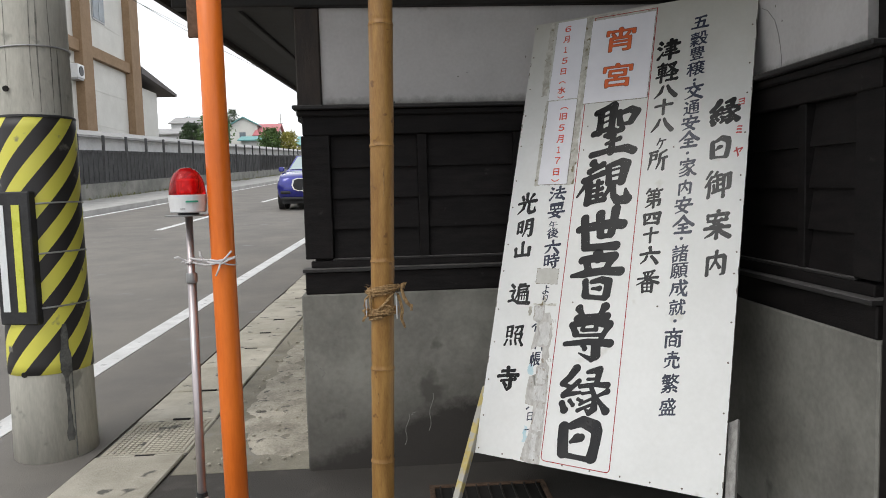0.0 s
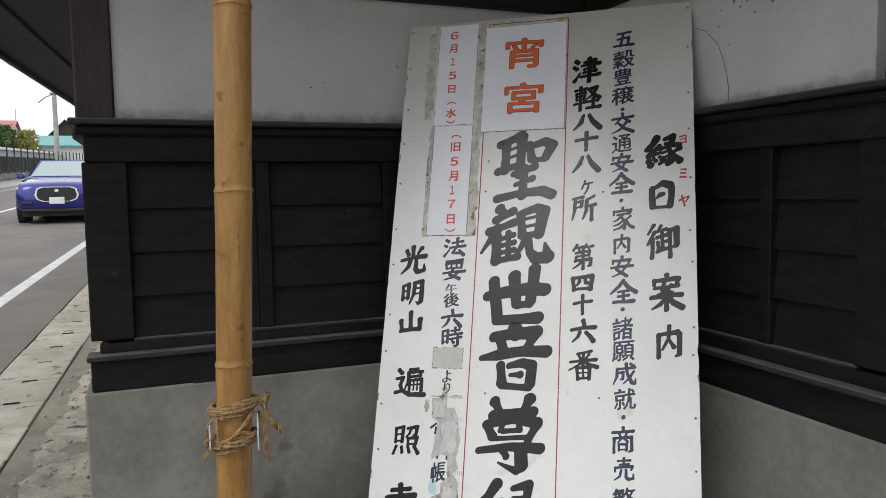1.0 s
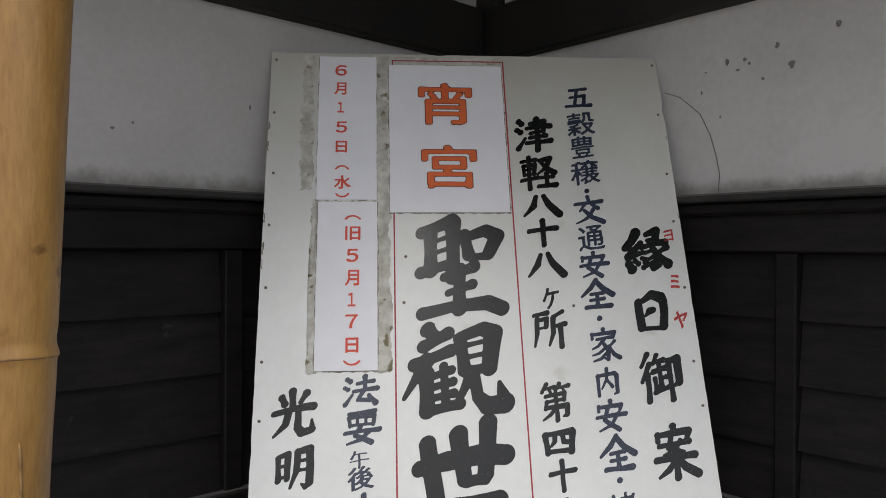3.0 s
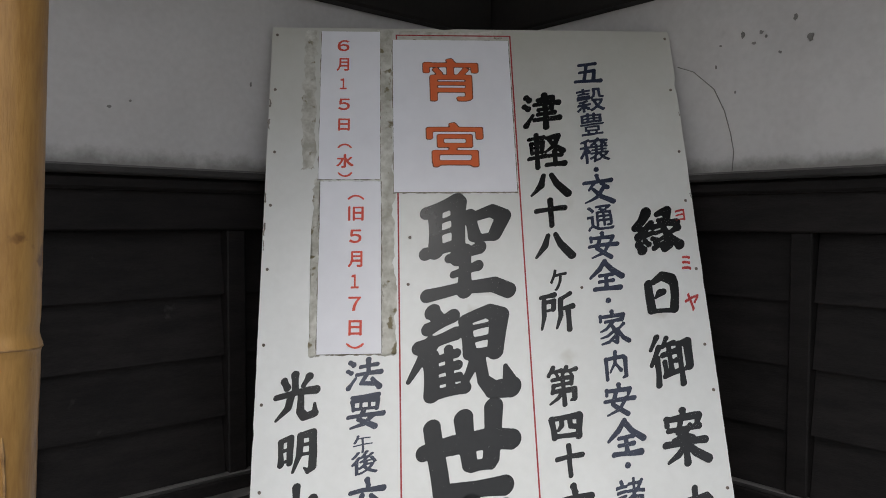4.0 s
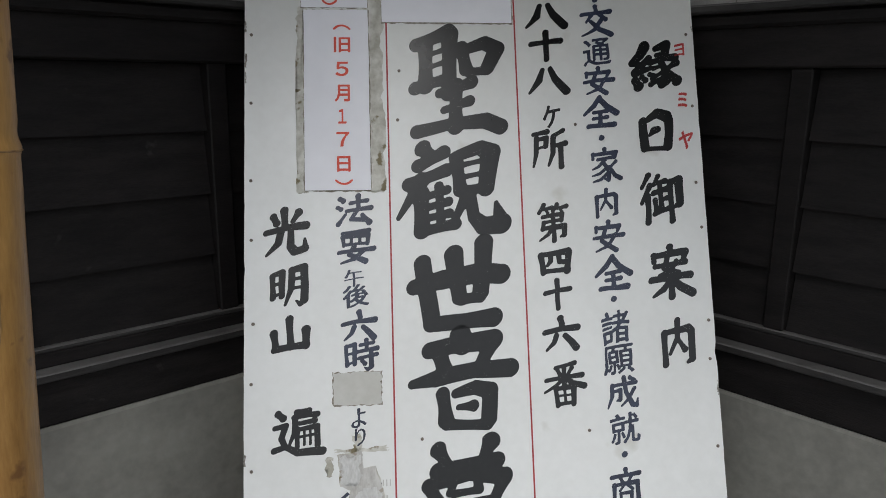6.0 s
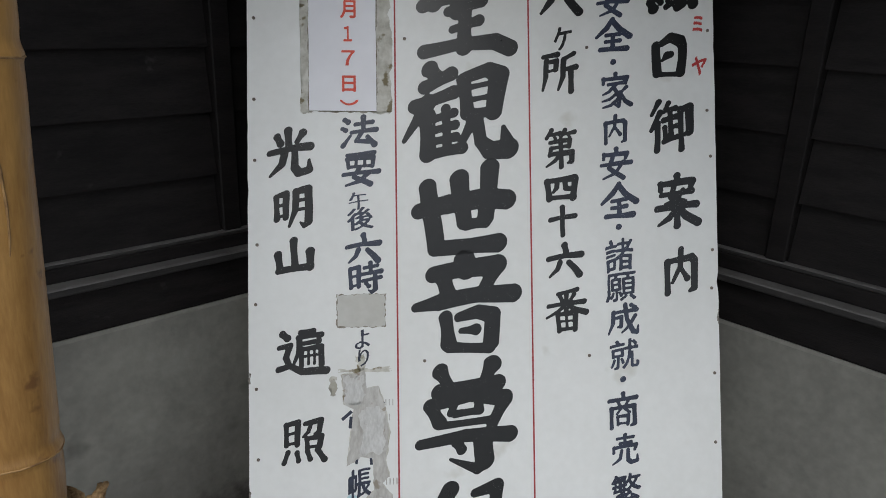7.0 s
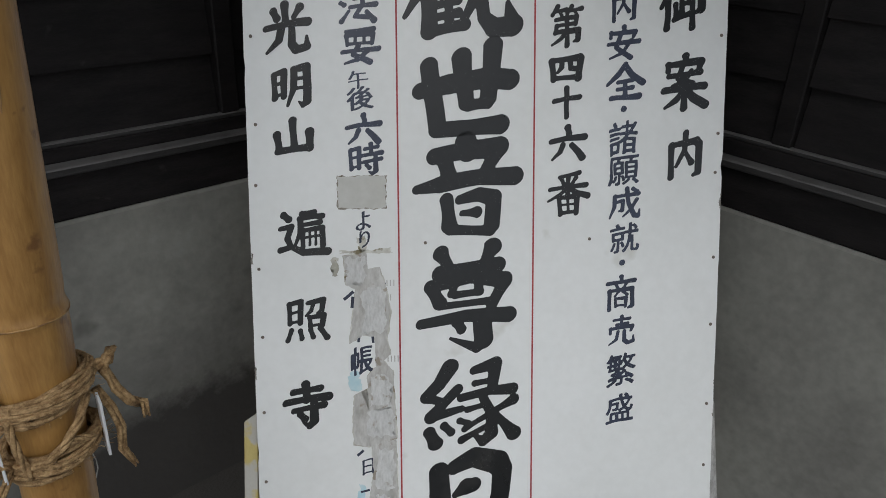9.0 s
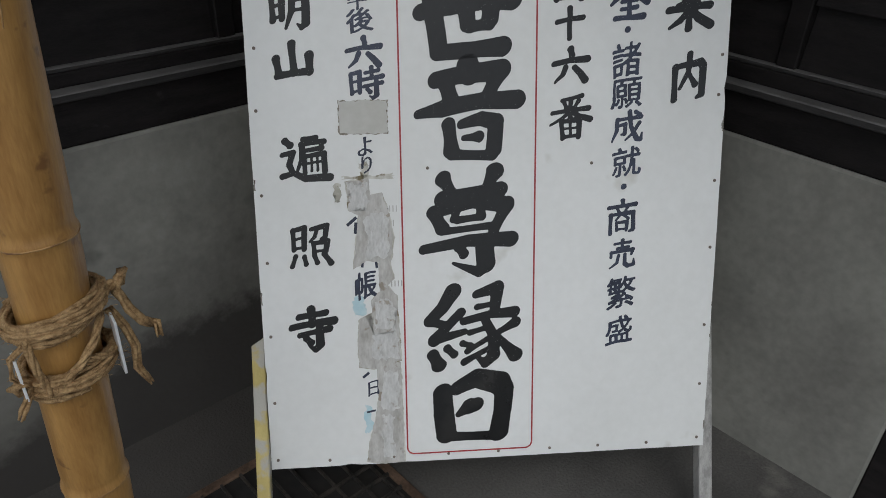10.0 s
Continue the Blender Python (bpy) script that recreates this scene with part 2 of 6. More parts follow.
M["green_mark"] = material("green_print", (0.03, 0.32, 0.20), (0.04, 0.38, 0.24), 10, 0.4, 0.0, 60)
M["cord"] = material("white_cord", (0.62, 0.60, 0.60), (0.76, 0.74, 0.74), 80, 0.8, 0.4, 250)
M["pole_concrete"] = material("utility_pole_concrete", (0.37, 0.36, 0.315), (0.57, 0.55, 0.485), 5, 0.9, 0.4, 60, stretch=(1.6, 1.6, 0.4), lo=0.3, hi=0.7, spots=((0.29, 0.285, 0.25), 7, 0.62))
M["streak"] = material("rain_streak", (0.15, 0.15, 0.135), (0.30, 0.29, 0.255), 18, 0.9, 0.2, 90)
M["drip"] = material("old_tar", (0.05, 0.052, 0.05), (0.14, 0.14, 0.13), 25, 0.8, 0.3, 90)
M["black_rubber"] = material("black_rubber", (0.012, 0.012, 0.013), (0.028, 0.028, 0.03), 12, 0.6, 0.1, 80)
M["reflect_white"] = material("reflector_white", (0.70, 0.74, 0.74), (0.80, 0.82, 0.82), 8, 0.25, 0.0, 80)
M["reflect_yellow"] = material("reflector_yellow", (0.60, 0.62, 0.08), (0.70, 0.70, 0.12), 8, 0.3, 0.0, 80)
M["grate"] = material("rusty_black_grating", (0.012, 0.011, 0.010), (0.05, 0.04, 0.033), 30, 0.7, 0.4, 120)
M["rust"] = material("rusty_frame", (0.07, 0.042, 0.026), (0.16, 0.10, 0.065), 25, 0.9, 0.5, 120)
M["hole"] = material("dark_pit", (0.01, 0.009, 0.008), (0.02, 0.018, 0.016), 6, 0.95, 0.2, 40)
M["house_white"] = material("white_siding", (0.62, 0.61, 0.57), (0.70, 0.69, 0.65), 0.6, 0.85, 0.1, 12)
M["house_brown"] = material("brown_trim", (0.24, 0.155, 0.085), (0.30, 0.20, 0.12), 1.5, 0.8, 0.1, 12)
M["roof_dark"] = material("dark_roof", (0.055, 0.045, 0.042), (0.09, 0.075, 0.07), 2, 0.6, 0.1, 12)
M["roof_teal"] = material("teal_metal_roof", (0.10, 0.30, 0.30), (0.16, 0.38, 0.38), 1, 0.5, 0.1, 10)
M["roof_pink"] = material("faded_red_metal_roof", (0.42, 0.12, 0.13), (0.50, 0.17, 0.18), 1, 0.55, 0.1, 10)
M["roof_grey"] = material("grey_metal_roof", (0.22, 0.215, 0.21), (0.33, 0.325, 0.32), 1.5, 0.5, 0.1, 14)
M["wall_dark"] = material("charred_fence_boards", (0.022, 0.022, 0.023), (0.055, 0.055, 0.056), 3, 0.75, 0.2, 20, vary=0.15)
M["wall_white"] = material("fence_white_plaster", (0.52, 0.52, 0.52), (0.64, 0.64, 0.64), 1.5, 0.9, 0.1, 14)
M["retain"] = material("old_retaining_concrete", (0.15, 0.15, 0.135), (0.26, 0.255, 0.23), 1.2, 0.92, 0.4, 16, spots=((0.10, 0.12, 0.06), 1.6, 0.60))
M["leaf"] = material("green_foliage", (0.05, 0.10, 0.028), (0.12, 0.20, 0.05), 0.9, 0.7, 0.0, 8)
M["leaf_dark"] = material("dark_conifer_foliage", (0.02, 0.045, 0.018), (0.05, 0.085, 0.03), 0.9, 0.7, 0.0, 8)
M["leaf_yellow"] = material("yellow_green_foliage", (0.20, 0.20, 0.035), (0.33, 0.30, 0.06), 0.9, 0.7, 0.0, 8)
M["bark"] = material("tree_bark", (0.06, 0.045, 0.03), (0.10, 0.08, 0.06), 4, 0.9, 0.3, 20)
M["weed"] = material("dry_weeds", (0.09, 0.10, 0.03), (0.20, 0.19, 0.07), 3, 0.9, 0.0, 20)
M["car_blue"] = material("metallic_blue_paint", (0.010, 0.013, 0.20), (0.014, 0.018, 0.24), 4, 0.3, 0.0, 60, metal=0.35, coat=1.0)
M["car_black"] = material("car_black_trim", (0.012, 0.012, 0.013), (0.02, 0.02, 0.022), 8, 0.45, 0.05, 60)
M["car_chrome"] = material("car_chrome_trim", (0.68, 0.68, 0.69), (0.74, 0.74, 0.75), 8, 0.15, 0.0, 60, metal=1.0)
M["car_light"] = material("headlight_lens", (0.62, 0.66, 0.70), (0.72, 0.76, 0.80), 8, 0.12, 0.0, 60, coat=1.0)
M["tyre"] = material("tyre_rubber", (0.012, 0.012, 0.012), (0.022, 0.022, 0.022), 12, 0.8, 0.1, 80)
M["plate"] = material("plate_white", (0.70, 0.71, 0.70), (0.76, 0.77, 0.76), 10, 0.5, 0.0, 60)
M["window_dark"] = material("window_glass_dark", (0.10, 0.13, 0.15), (0.20, 0.24, 0.27), 0.5, 0.12, 0.0, 5)
M["cable"] = material("black_cable", (0.015, 0.015, 0.016), (0.03, 0.03, 0.03), 5, 0.6, 0.0, 20)
M["nail"] = material("rusty_nail", (0.10, 0.08, 0.065), (0.24, 0.20, 0.17), 200, 0.8, 0.0, 300)
M["stain_mark"] = material("grey_wall_mark", (0.16, 0.155, 0.145), (0.26, 0.25, 0.235), 60, 0.95, 0.0, 200)
M["lime"] = material("white_lime_run", (0.20, 0.197, 0.18), (0.30, 0.295, 0.275), 60, 0.95, 0.0, 200)

glass = bpy.data.materials.new("red_lamp_glass")
glass.use_nodes = True
gp = glass.node_tree.nodes["Principled BSDF"]
gp.inputs["Base Color"].default_value = (0.85, 0.02, 0.025, 1)
gp.inputs["Roughness"].default_value = 0.06
gp.inputs["Transmission Weight"].default_value = 0.8
gp.inputs["IOR"].default_value = 1.3
M["red_glass"] = glass
M["lamp_core"] = material("red_lamp_reflector", (0.75, 0.10, 0.06), (0.85, 0.18, 0.10), 30, 0.25, 0.0, 80, metal=0.3)
shield = bpy.data.materials.new("windscreen_glass")
shield.use_nodes = True
sp_ = shield.node_tree.nodes["Principled BSDF"]
sp_.inputs["Base Color"].default_value = (0.30, 0.38, 0.38, 1)
sp_.inputs["Roughness"].default_value = 0.05
sp_.inputs["Coat Weight"].default_value = 1.0
M["windscreen"] = shield


def stripe_material(cx, cy, radius):
    """Yellow and black sheet wound round the pole, the stripes climbing at about 45 degrees, scuffed."""
    m = bpy.data.materials.new("striped_guard_sheet")
    m.use_nodes = True
    n, l = m.node_tree.nodes, m.node_tree.links
    p = n["Principled BSDF"]
    geo = n.new("ShaderNodeNewGeometry")
    sep = n.new("ShaderNodeSeparateXYZ")
    l.new(geo.outputs["Position"], sep.inputs["Vector"])

    def calc(op, a, b):
        k = n.new("ShaderNodeMath")
        k.operation = op
        for q, v in enumerate((a, b)):
            if isinstance(v, (int, float)):
                k.inputs[q].default_value = v
            elif v is not None:
                l.new(v, k.inputs[q])
        return k.outputs["Value"]

    ang = calc("ARCTAN2", calc("ADD", sep.outputs["X"], -cx), calc("MULTIPLY", calc("ADD", sep.outputs["Y"], -cy), -1.0))
    run = calc("ADD", calc("MULTIPLY", ang, -radius * 1.22), sep.outputs["Z"])
    fr = calc("FRACT", calc("DIVIDE", run, 0.197), None)
    on = calc("GREATER_THAN", fr, 0.5)
    nz = n.new("ShaderNodeTexNoise")
    nz.inputs["Scale"].default_value = 9.0
    nz.inputs["Detail"].default_value = 8.0
    l.new(geo.outputs["Position"], nz.inputs["Vector"])
    c = n.new("ShaderNodeMix")
    c.data_type = "RGBA"
    c.inputs["A"].default_value, c.inputs["B"].default_value = (0.024, 0.022, 0.022, 1), (0.70, 0.66, 0.10, 1)
    l.new(on, c.inputs["Factor"])
    d = n.new("ShaderNodeMix")
    d.data_type = "RGBA"
    d.inputs["B"].default_value = (0.16, 0.155, 0.135, 1)
    wear = n.new("ShaderNodeMapRange")
    wear.inputs["From Min"].default_value, wear.inputs["From Max"].default_value = 0.64, 0.70
    l.new(nz.outputs["Fac"], wear.inputs["Value"])
    l.new(wear.outputs["Result"], d.inputs["Factor"])
    l.new(c.outputs["Result"], d.inputs["A"])
    l.new(d.outputs["Result"], p.inputs["Base Color"])
    p.inputs["Roughness"].default_value = 0.5
    bp = n.new("ShaderNodeBump")
    bp.inputs["Strength"].default_value = 0.25
    bp.inputs["Distance"].default_value = 0.01
    l.new(nz.outputs["Fac"], bp.inputs["Height"])
    l.new(bp.outputs["Normal"], p.inputs["Normal"])
    return m


# ---- builders ----
ORIGIN = {}


def thing(name, base, label, category, group="", kind=""):
    ob = new(name)
    ob.empty_display_size = 0.1
    ob.location = base
    ORIGIN[ob] = Vector(base)
    return tagged(ob, label, category, group, kind)


def mesh_object(name, bm, mat, smooth=False):
    me = bpy.data.meshes.new(name)
    bm.to_mesh(me)
    bm.free()
    for m in mat if isinstance(mat, (list, tuple)) else [mat]:
        me.materials.append(m)
    if smooth:
        for f in me.polygons:
            f.use_smooth = True
    return new(name, me)


def part(name, bm, mat, parent, label="", smooth=False):
    """Links a bmesh, built in world coordinates, as one mesh under a thing or part."""
    o = ORIGIN[parent]
    bmesh.ops.translate(bm, verts=bm.verts, vec=-o)
    ob = mesh_object(name, bm, mat, smooth)
    ob.parent = parent
    ORIGIN[ob] = o
    if label:
        ob["label"] = label
    return ob


def solid(name, bm, mat, label="", category="", kind="structure", group="", smooth=False):
    """A piece of the setting, or a thing of a single mesh, in world coordinates."""
    ob = mesh_object(name, bm, mat, smooth)
    ORIGIN[ob] = Vector((0, 0, 0))
    return tagged(ob, label, category, group, kind)


def box(bm, lo, hi, bevel=0.0, m=None):
    lo, hi = [min(a, b) for a, b in zip(lo, hi)], [max(a, b) for a, b in zip(lo, hi)]
    r = bmesh.ops.create_cube(bm, size=1.0)
    vs = r["verts"]
    for v in vs:
        v.co = Vector([lo[k] + (v.co[k] + 0.5) * (hi[k] - lo[k]) for k in range(3)])
    if bevel:
        es = list({e for v in vs for e in v.link_edges})
        g = bmesh.ops.bevel(bm, geom=es, offset=bevel, segments=1, affect="EDGES")
        vs = list(set(g["verts"]) | {v for v in vs if v.is_valid})
    if m is not None:
        bmesh.ops.transform(bm, matrix=m, verts=vs)
    return vs


def boxed(lo, hi, bevel=0.0, m=None):
    bm = bmesh.new()
    box(bm, lo, hi, bevel, m)
    return bm


def tube(bm, points, radius, sides=10, caps=True):
    """A round bar along points; radius: one number or one for each point."""
    pts = [Vector(p) for p in points]
    rad = radius if isinstance(radius, (list, tuple)) else [radius] * len(pts)
    rings, last = [], None
    for k, p in enumerate(pts):
        d = (pts[min(k + 1, len(pts) - 1)] - pts[max(k - 1, 0)]).normalized()
        if last is None:
            side = d.orthogonal().normalized()
        else:
            side = (last - d * last.dot(d)).normalized()
        last = side
        up = d.cross(side)
        rings.append([bm.verts.new(p + rad[k] * (math.cos(a) * side + math.sin(a) * up)) for a in [2 * math.pi * q / sides for q in range(sides)]])
    for a, b in zip(rings, rings[1:]):
        for q in range(sides):
            bm.faces.new((a[q], a[(q + 1) % sides], b[(q + 1) % sides], b[q]))
    if caps:
        bm.faces.new(list(reversed(rings[0])))
        bm.faces.new(rings[-1])
    return bm


def tubed(points, radius, sides=10):
    return tube(bmesh.new(), points, radius, sides)


def lathe(bm, cx, cy, profile, sides=24, top=None):
    """Revolves (radius, z) round the upright axis; top: how the axis shifts with height."""
    rings = []
    for r, z in profile:
        sx, sy = top(z) if top else (0, 0)
        rings.append([bm.verts.new((cx + sx + r * math.cos(a), cy + sy + r * math.sin(a), z)) for a in [2 * math.pi * q / sides for q in range(sides)]])
    for a, b in zip(rings, rings[1:]):
        for q in range(sides):
            bm.faces.new((a[q], a[(q + 1) % sides], b[(q + 1) % sides], b[q]))
    bm.faces.new(list(reversed(rings[0])))
    bm.faces.new(rings[-1])
    return bm


def prism(bm, outline, low, high, m=None):
    """An outline in x, y drawn up from low to high."""
    a = [bm.verts.new((x, y, low)) for x, y in outline]
    b = [bm.verts.new((x, y, high)) for x, y in outline]
    bm.faces.new(list(reversed(a)))
    bm.faces.new(b)
    n = len(outline)
    for q in range(n):
        bm.faces.new((a[q], a[(q + 1) % n], b[(q + 1) % n], b[q]))
    if m is not None:
        bmesh.ops.transform(bm, matrix=m, verts=a + b)
    return a + b


# The street climbs gently and runs a little askew to the gate; FAN spreads its far side to fit the camera's view.
RISE, SKEW, FAN = 0.0415, 0.0585, 0.0052


def street(bm):
    for v in bm.verts:
        v.co.x += (SKEW - FAN * max(0.0, -3.5 - v.co.x)) * v.co.y
        v.co.z += RISE * max(0.0, v.co.y)
    return bm


def spot(x, y, z=0.0):
    return (x + (SKEW - FAN * max(0.0, -3.5 - x)) * y, y, z + RISE * max(0.0, y))


def strip(x0, x1, ys, z0, z1):
    """A long slab along the street, cut at the given ys so that it can bend."""
    bm = bmesh.new()
    rows = []
    for y in ys:
        rows.append([bm.verts.new(p) for p in ((x0, y, z0), (x1, y, z0), (x1, y, z1), (x0, y, z1))])
    for a, b in zip(rows, rows[1:]):
        for q in range(4):
            bm.faces.new((a[q], b[q], b[(q + 1) % 4], a[(q + 1) % 4]))
    bm.faces.new(rows[0])
    bm.faces.new(list(reversed(rows[-1])))
    bmesh.ops.recalc_face_normals(bm, faces=bm.faces)
    return street(bm)


YS = [-40, 0, 20, 60, 120, 200, 400]

# ---- ground and street ----
bm = bmesh.new()
g = [bm.verts.new(p) for p in ((-900, -600, -0.06), (900, -600, -0.06), (900, 0, -0.06), (-900, 0, -0.06), (900, 900, RISE * 900 - 0.06), (-900, 900, RISE * 900 - 0.06))]
bm.faces.new((g[0], g[1], g[2], g[3]))
bm.faces.new((g[3], g[2], g[4], g[5]))
solid("ground", bm, M["earth"], "bare earth ground reaching the horizon", "ground")
solid("road", strip(-10.42, -2.852, YS, -0.05, 0.0), M["asphalt"], "grey two-lane asphalt road climbing gently", "road")
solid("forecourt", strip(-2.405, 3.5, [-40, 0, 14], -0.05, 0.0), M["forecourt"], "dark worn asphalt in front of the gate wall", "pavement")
solid("verge", strip(-2.405, -1.62, [0.0, 14], -0.04, 0.003), M["verge"], "worn grey-brown asphalt verge beside the wall", "pavement")
solid("edge_line", strip(-3.62, -3.47, YS, 0.0, 0.004), M["line"], "white road edge line", "road marking")
solid("far_edge_line", strip(-10.30, -10.16, YS, 0.0, 0.004), M["line"], "white edge line across the road", "road marking")
dashes = thing("centre_line", spot(-6.95, 12.5), "broken white centre line", "road marking", kind="structure")
for k in range(12):
    y0 = 12.6 + 10.0 * (k - 1)
    part("dash", strip(-7.02, -6.88, [y0, y0 + 5.0], 0.0, 0.004), M["line"], dashes)
solid("far_kerb", strip(-10.62, -10.45, YS, -0.05, 0.15), M["kerb"], "pale concrete kerb across the road", "kerb")
solid("far_pavement", strip(-13.2, -10.62, YS, -0.05, 0.13), M["kerb"], "pale concrete footway across the road", "pavement")

# broken concrete strip beside the plinth, uneven
bm = bmesh.new()
NX, NY = 12, 80
gridv = []
for q in range(NY + 1):
    y = 0.02 + 6.0 * q / NY
    row = []
    for p in range(NX + 1):
        u = p / NX
        left = -2.37 + 0.05 * noise.noise((0.0, y * 1.7, 3.0)) + 0.30 * max(0.0, 1 - y / 0.9) ** 2
        x = left + (-1.60 - left) * u
        h = 0.010 + 0.016 * noise.noise((x * 6, y * 6, 0.0)) + 0.009 * noise.noise((x * 22, y * 22, 5.0))
        edge = min(1.0, u * 5, (y - 0.02) * 4)
        row.append(bm.verts.new((x + SKEW * y, y, RISE * y + h * edge - 0.016 * (1 - edge) ** 2 + 0.010 * (1 - edge) * noise.noise((x * 9, y * 9, 8.0)))))
    gridv.append(row)
for a, b in zip(gridv, gridv[1:]):
    for p in range(NX):
        bm.faces.new((a[p], a[p + 1], b[p + 1], b[p]))
solid("broken_concrete", bm, M["rough"], "pale crumbling concrete strip along the wall foot", "pavement", smooth=True)

# gutter lids, one by one
gutter = thing("gutter", spot(-2.62, 0.0), "row of grey concrete gutter lids along the road", "gutter", kind="structure")
part("channel", strip(-2.847, -2.41, [-6, 0, 20, 40], -0.05, -0.006), M["forecourt"], gutter)
for k in range(40):
    y0 = -2.70 + 0.49 * k
    bm = bmesh.new()
    wob = 0.004 * math.sin(k * 2.3)
    box(bm, (-2.840 + wob, y0 + 0.004, -0.012), (-2.42 + wob, y0 + 0.486, 0.004 + 0.004 * math.sin(k * 1.7)), 0.006)
    part("lid", street(bm), M["slab"], gutter)
    if y0 < 8:
        part("lifting_slot", street(boxed((-2.65 + wob, y0 + 0.472, 0.003), (-2.56 + wob, y0 + 0.486, 0.0092))), M["hole"], gutter)
        if 2 < k < 7:
            bm = bmesh.new()
            for sx in range(15):
                for sy in range(17):
                    cx, cy = -2.81 + 0.0255 * sx + wob, y0 + 0.035 + 0.0255 * sy
                    box(bm, (cx - 0.0088, cy - 0.0088, 0.002), (cx + 0.0088, cy + 0.0088, 0.0062))
            tagged(part("raised_studs", street(bm), M["slab"], gutter), kind="stuff")

# small stones and grit on the broken strip
bm = bmesh.new()
rnd = random.Random(4)
for k in range(260):
    y = rnd.uniform(0.05, 4.5)
    x = rnd.uniform(-2.36, -1.84)
    r = rnd.uniform(0.004, 0.013) * (1 if rnd.random() < 0.93 else 1.8)
    c = bmesh.ops.create_icosphere(bm, subdivisions=1, radius=r)["verts"]
    for v in c:
        v.co = v.co * (1 + 0.35 * noise.noise(v.co * 90 + Vector((k, 0, 0))))
        v.co.z *= 0.6
        v.co += Vector(spot(x, y, 0.012 + 0.2 * r))
solid("grit", bm, M["rough"], "loose grit and small stones", "gravel", kind="stuff")

# ---- gate wall with plinth, boarded dado and plaster ----
CORNER = Vector((-0.014, -0.003, 0.0))


def run(name, along, length, label, first_bay):
    """A wall along -x (along 0) or -y (along 1) from the inner corner; d is the distance from the corner, out the depth in front."""
    wall = thing(name, (0, 0, 0), label, "wall", kind="structure")

    def at(d, out, z):
        return (CORNER.x - d, CORNER.y - out, z) if along == 0 else (CORNER.x - out, CORNER.y - d, z)

    def slab(pname, d0, d1, o0, o1, z0, z1, mat, bevel=0.0, plabel=""):
        return part(pname, boxed(at(d0, o0, z0), at(d1, o1, z1), bevel), mat, wall, plabel)

    back, foot = -0.25, -0.003 if along == 0 else -0.010
    slab("plinth", -0.25 if along == 0 else 0.028, length + 0.012, back, 0.028, -0.05, 0.796 + foot, M["plinth_stained"] if along == 0 else M["plinth"], 0.006, "grey mortar plinth")
    slab("core", 0.0, length - 0.05, back, -0.035, 0.797 + foot, 2.75, M["black_wood"])
    slab("ground_sill", 0.022, length - 0.008, -0.035, 0.022, 0.796 + foot, 0.894 + foot, M["black_wood"], 0.005)
    slab("drip_board", 0.044, length, -0.035, 0.046, 0.894 + foot, 0.912 + foot, M["black_rail"], 0.003)
    slab("lower_rail", 0.012, length - 0.035, -0.035, 0.012, 0.912 + foot, 0.938, M["black_wood"], 0.003)
    slab("rail_bead", 0.014, length - 0.13, -0.012, 0.009, 0.938, 0.948, M["black_rail"], 0.002)
    slab("upper_rail", 0.014, length - 0.02, -0.035, 0.014, 1.486, 1.590, M["black_wood"], 0.004)
    slab("cap_moulding", 0.038, length, -0.035, 0.036, 1.566, 1.594, M["black_wood"], 0.006)
    slab("cap_board", 0.068, length + 0.014, -0.035, 0.066, 1.594, 1.612, M["black_rail"], 0.004)
    slab("plaster_panel", 0.0, length - 0.110, -0.035, -0.004, 1.612, 2.028, M["plaster"], 0.0, "white plaster panel, stained and chipped")
    slab("head_beam", 0.035, length + (0.5 if along == 0 else 0.0), -0.035, 0.035, 2.028, 2.185, M["soffit"], 0.006)
    slab("upper_plaster", 0.0, length - 0.110, -0.035, -0.006, 2.185, 2.42, M["plaster"])
    # studs and lapped boards of the dado
    edges = [0.0] + first_bay + [length - 0.135]
    for d in first_bay:
        slab("stud", d - 0.043, d, -0.030, 0.006, 0.948, 1.486, M["black_wood"], 0.003)
    slab("end_stud", length - 0.135, length - 0.012, -0.030, 0.012, 0.948, 1.486, M["black_wood"], 0.004)
    rise = (1.484 - 0.946) / 4
    for e0, e1 in zip(edges, edges[1:]):
        d0, d1 = e0 + 0.002, e1 - (0.045 if e1 in first_bay else 0.002)
        for k in range(4):
            bm = bmesh.new()
            z0, z1 = 0.946 + rise * k - 0.004 - 0.013 * (k == 0), 0.946 + rise * (k + 1)
            for low, high in ((0, 1),):
                pts = []
                for d in (d0, d1):
                    jig = 0.0015 * math.sin(17 * d + 5 * k)
                    pts += [at(d, -0.034, z0), at(d, -0.006 + jig, z0), at(d, -0.026 + jig, z1), at(d, -0.034, z1)]
                vs = [bm.verts.new(p) for p in pts]
                for q in range(4):
                    bm.faces.new((vs[q], vs[(q + 1) % 4], vs[4 + (q + 1) % 4], vs[4 + q]))
                bm.faces.new((vs[3], vs[2], vs[1], vs[0]))
                bm.faces.new((vs[4], vs[5], vs[6], vs[7]))
            bmesh.ops.recalc_face_normals(bm, faces=bm.faces)
            part("board", bm, M["black_wood"], wall)
    return wall, slab


wall_left, slab_l = run("wall_north", 0, 1.762, "gate wall of black boards, white plaster and grey plinth", [0.42, 0.820, 1.247])
wall_right, slab_r = run("wall_east", 1, 1.307, "return wall of black boards and white plaster", [0.45, 0.906])
slab_l("upper_post", 1.652, 1.759, -0.035, 0.012, 1.612, 2.028, M["brown_wood"], 0.006, "dark brown weathered post")
slab_l("upper_post", 1.652, 1.759, -0.035, 0.010, 2.185, 2.42, M["brown_wood"], 0.006)
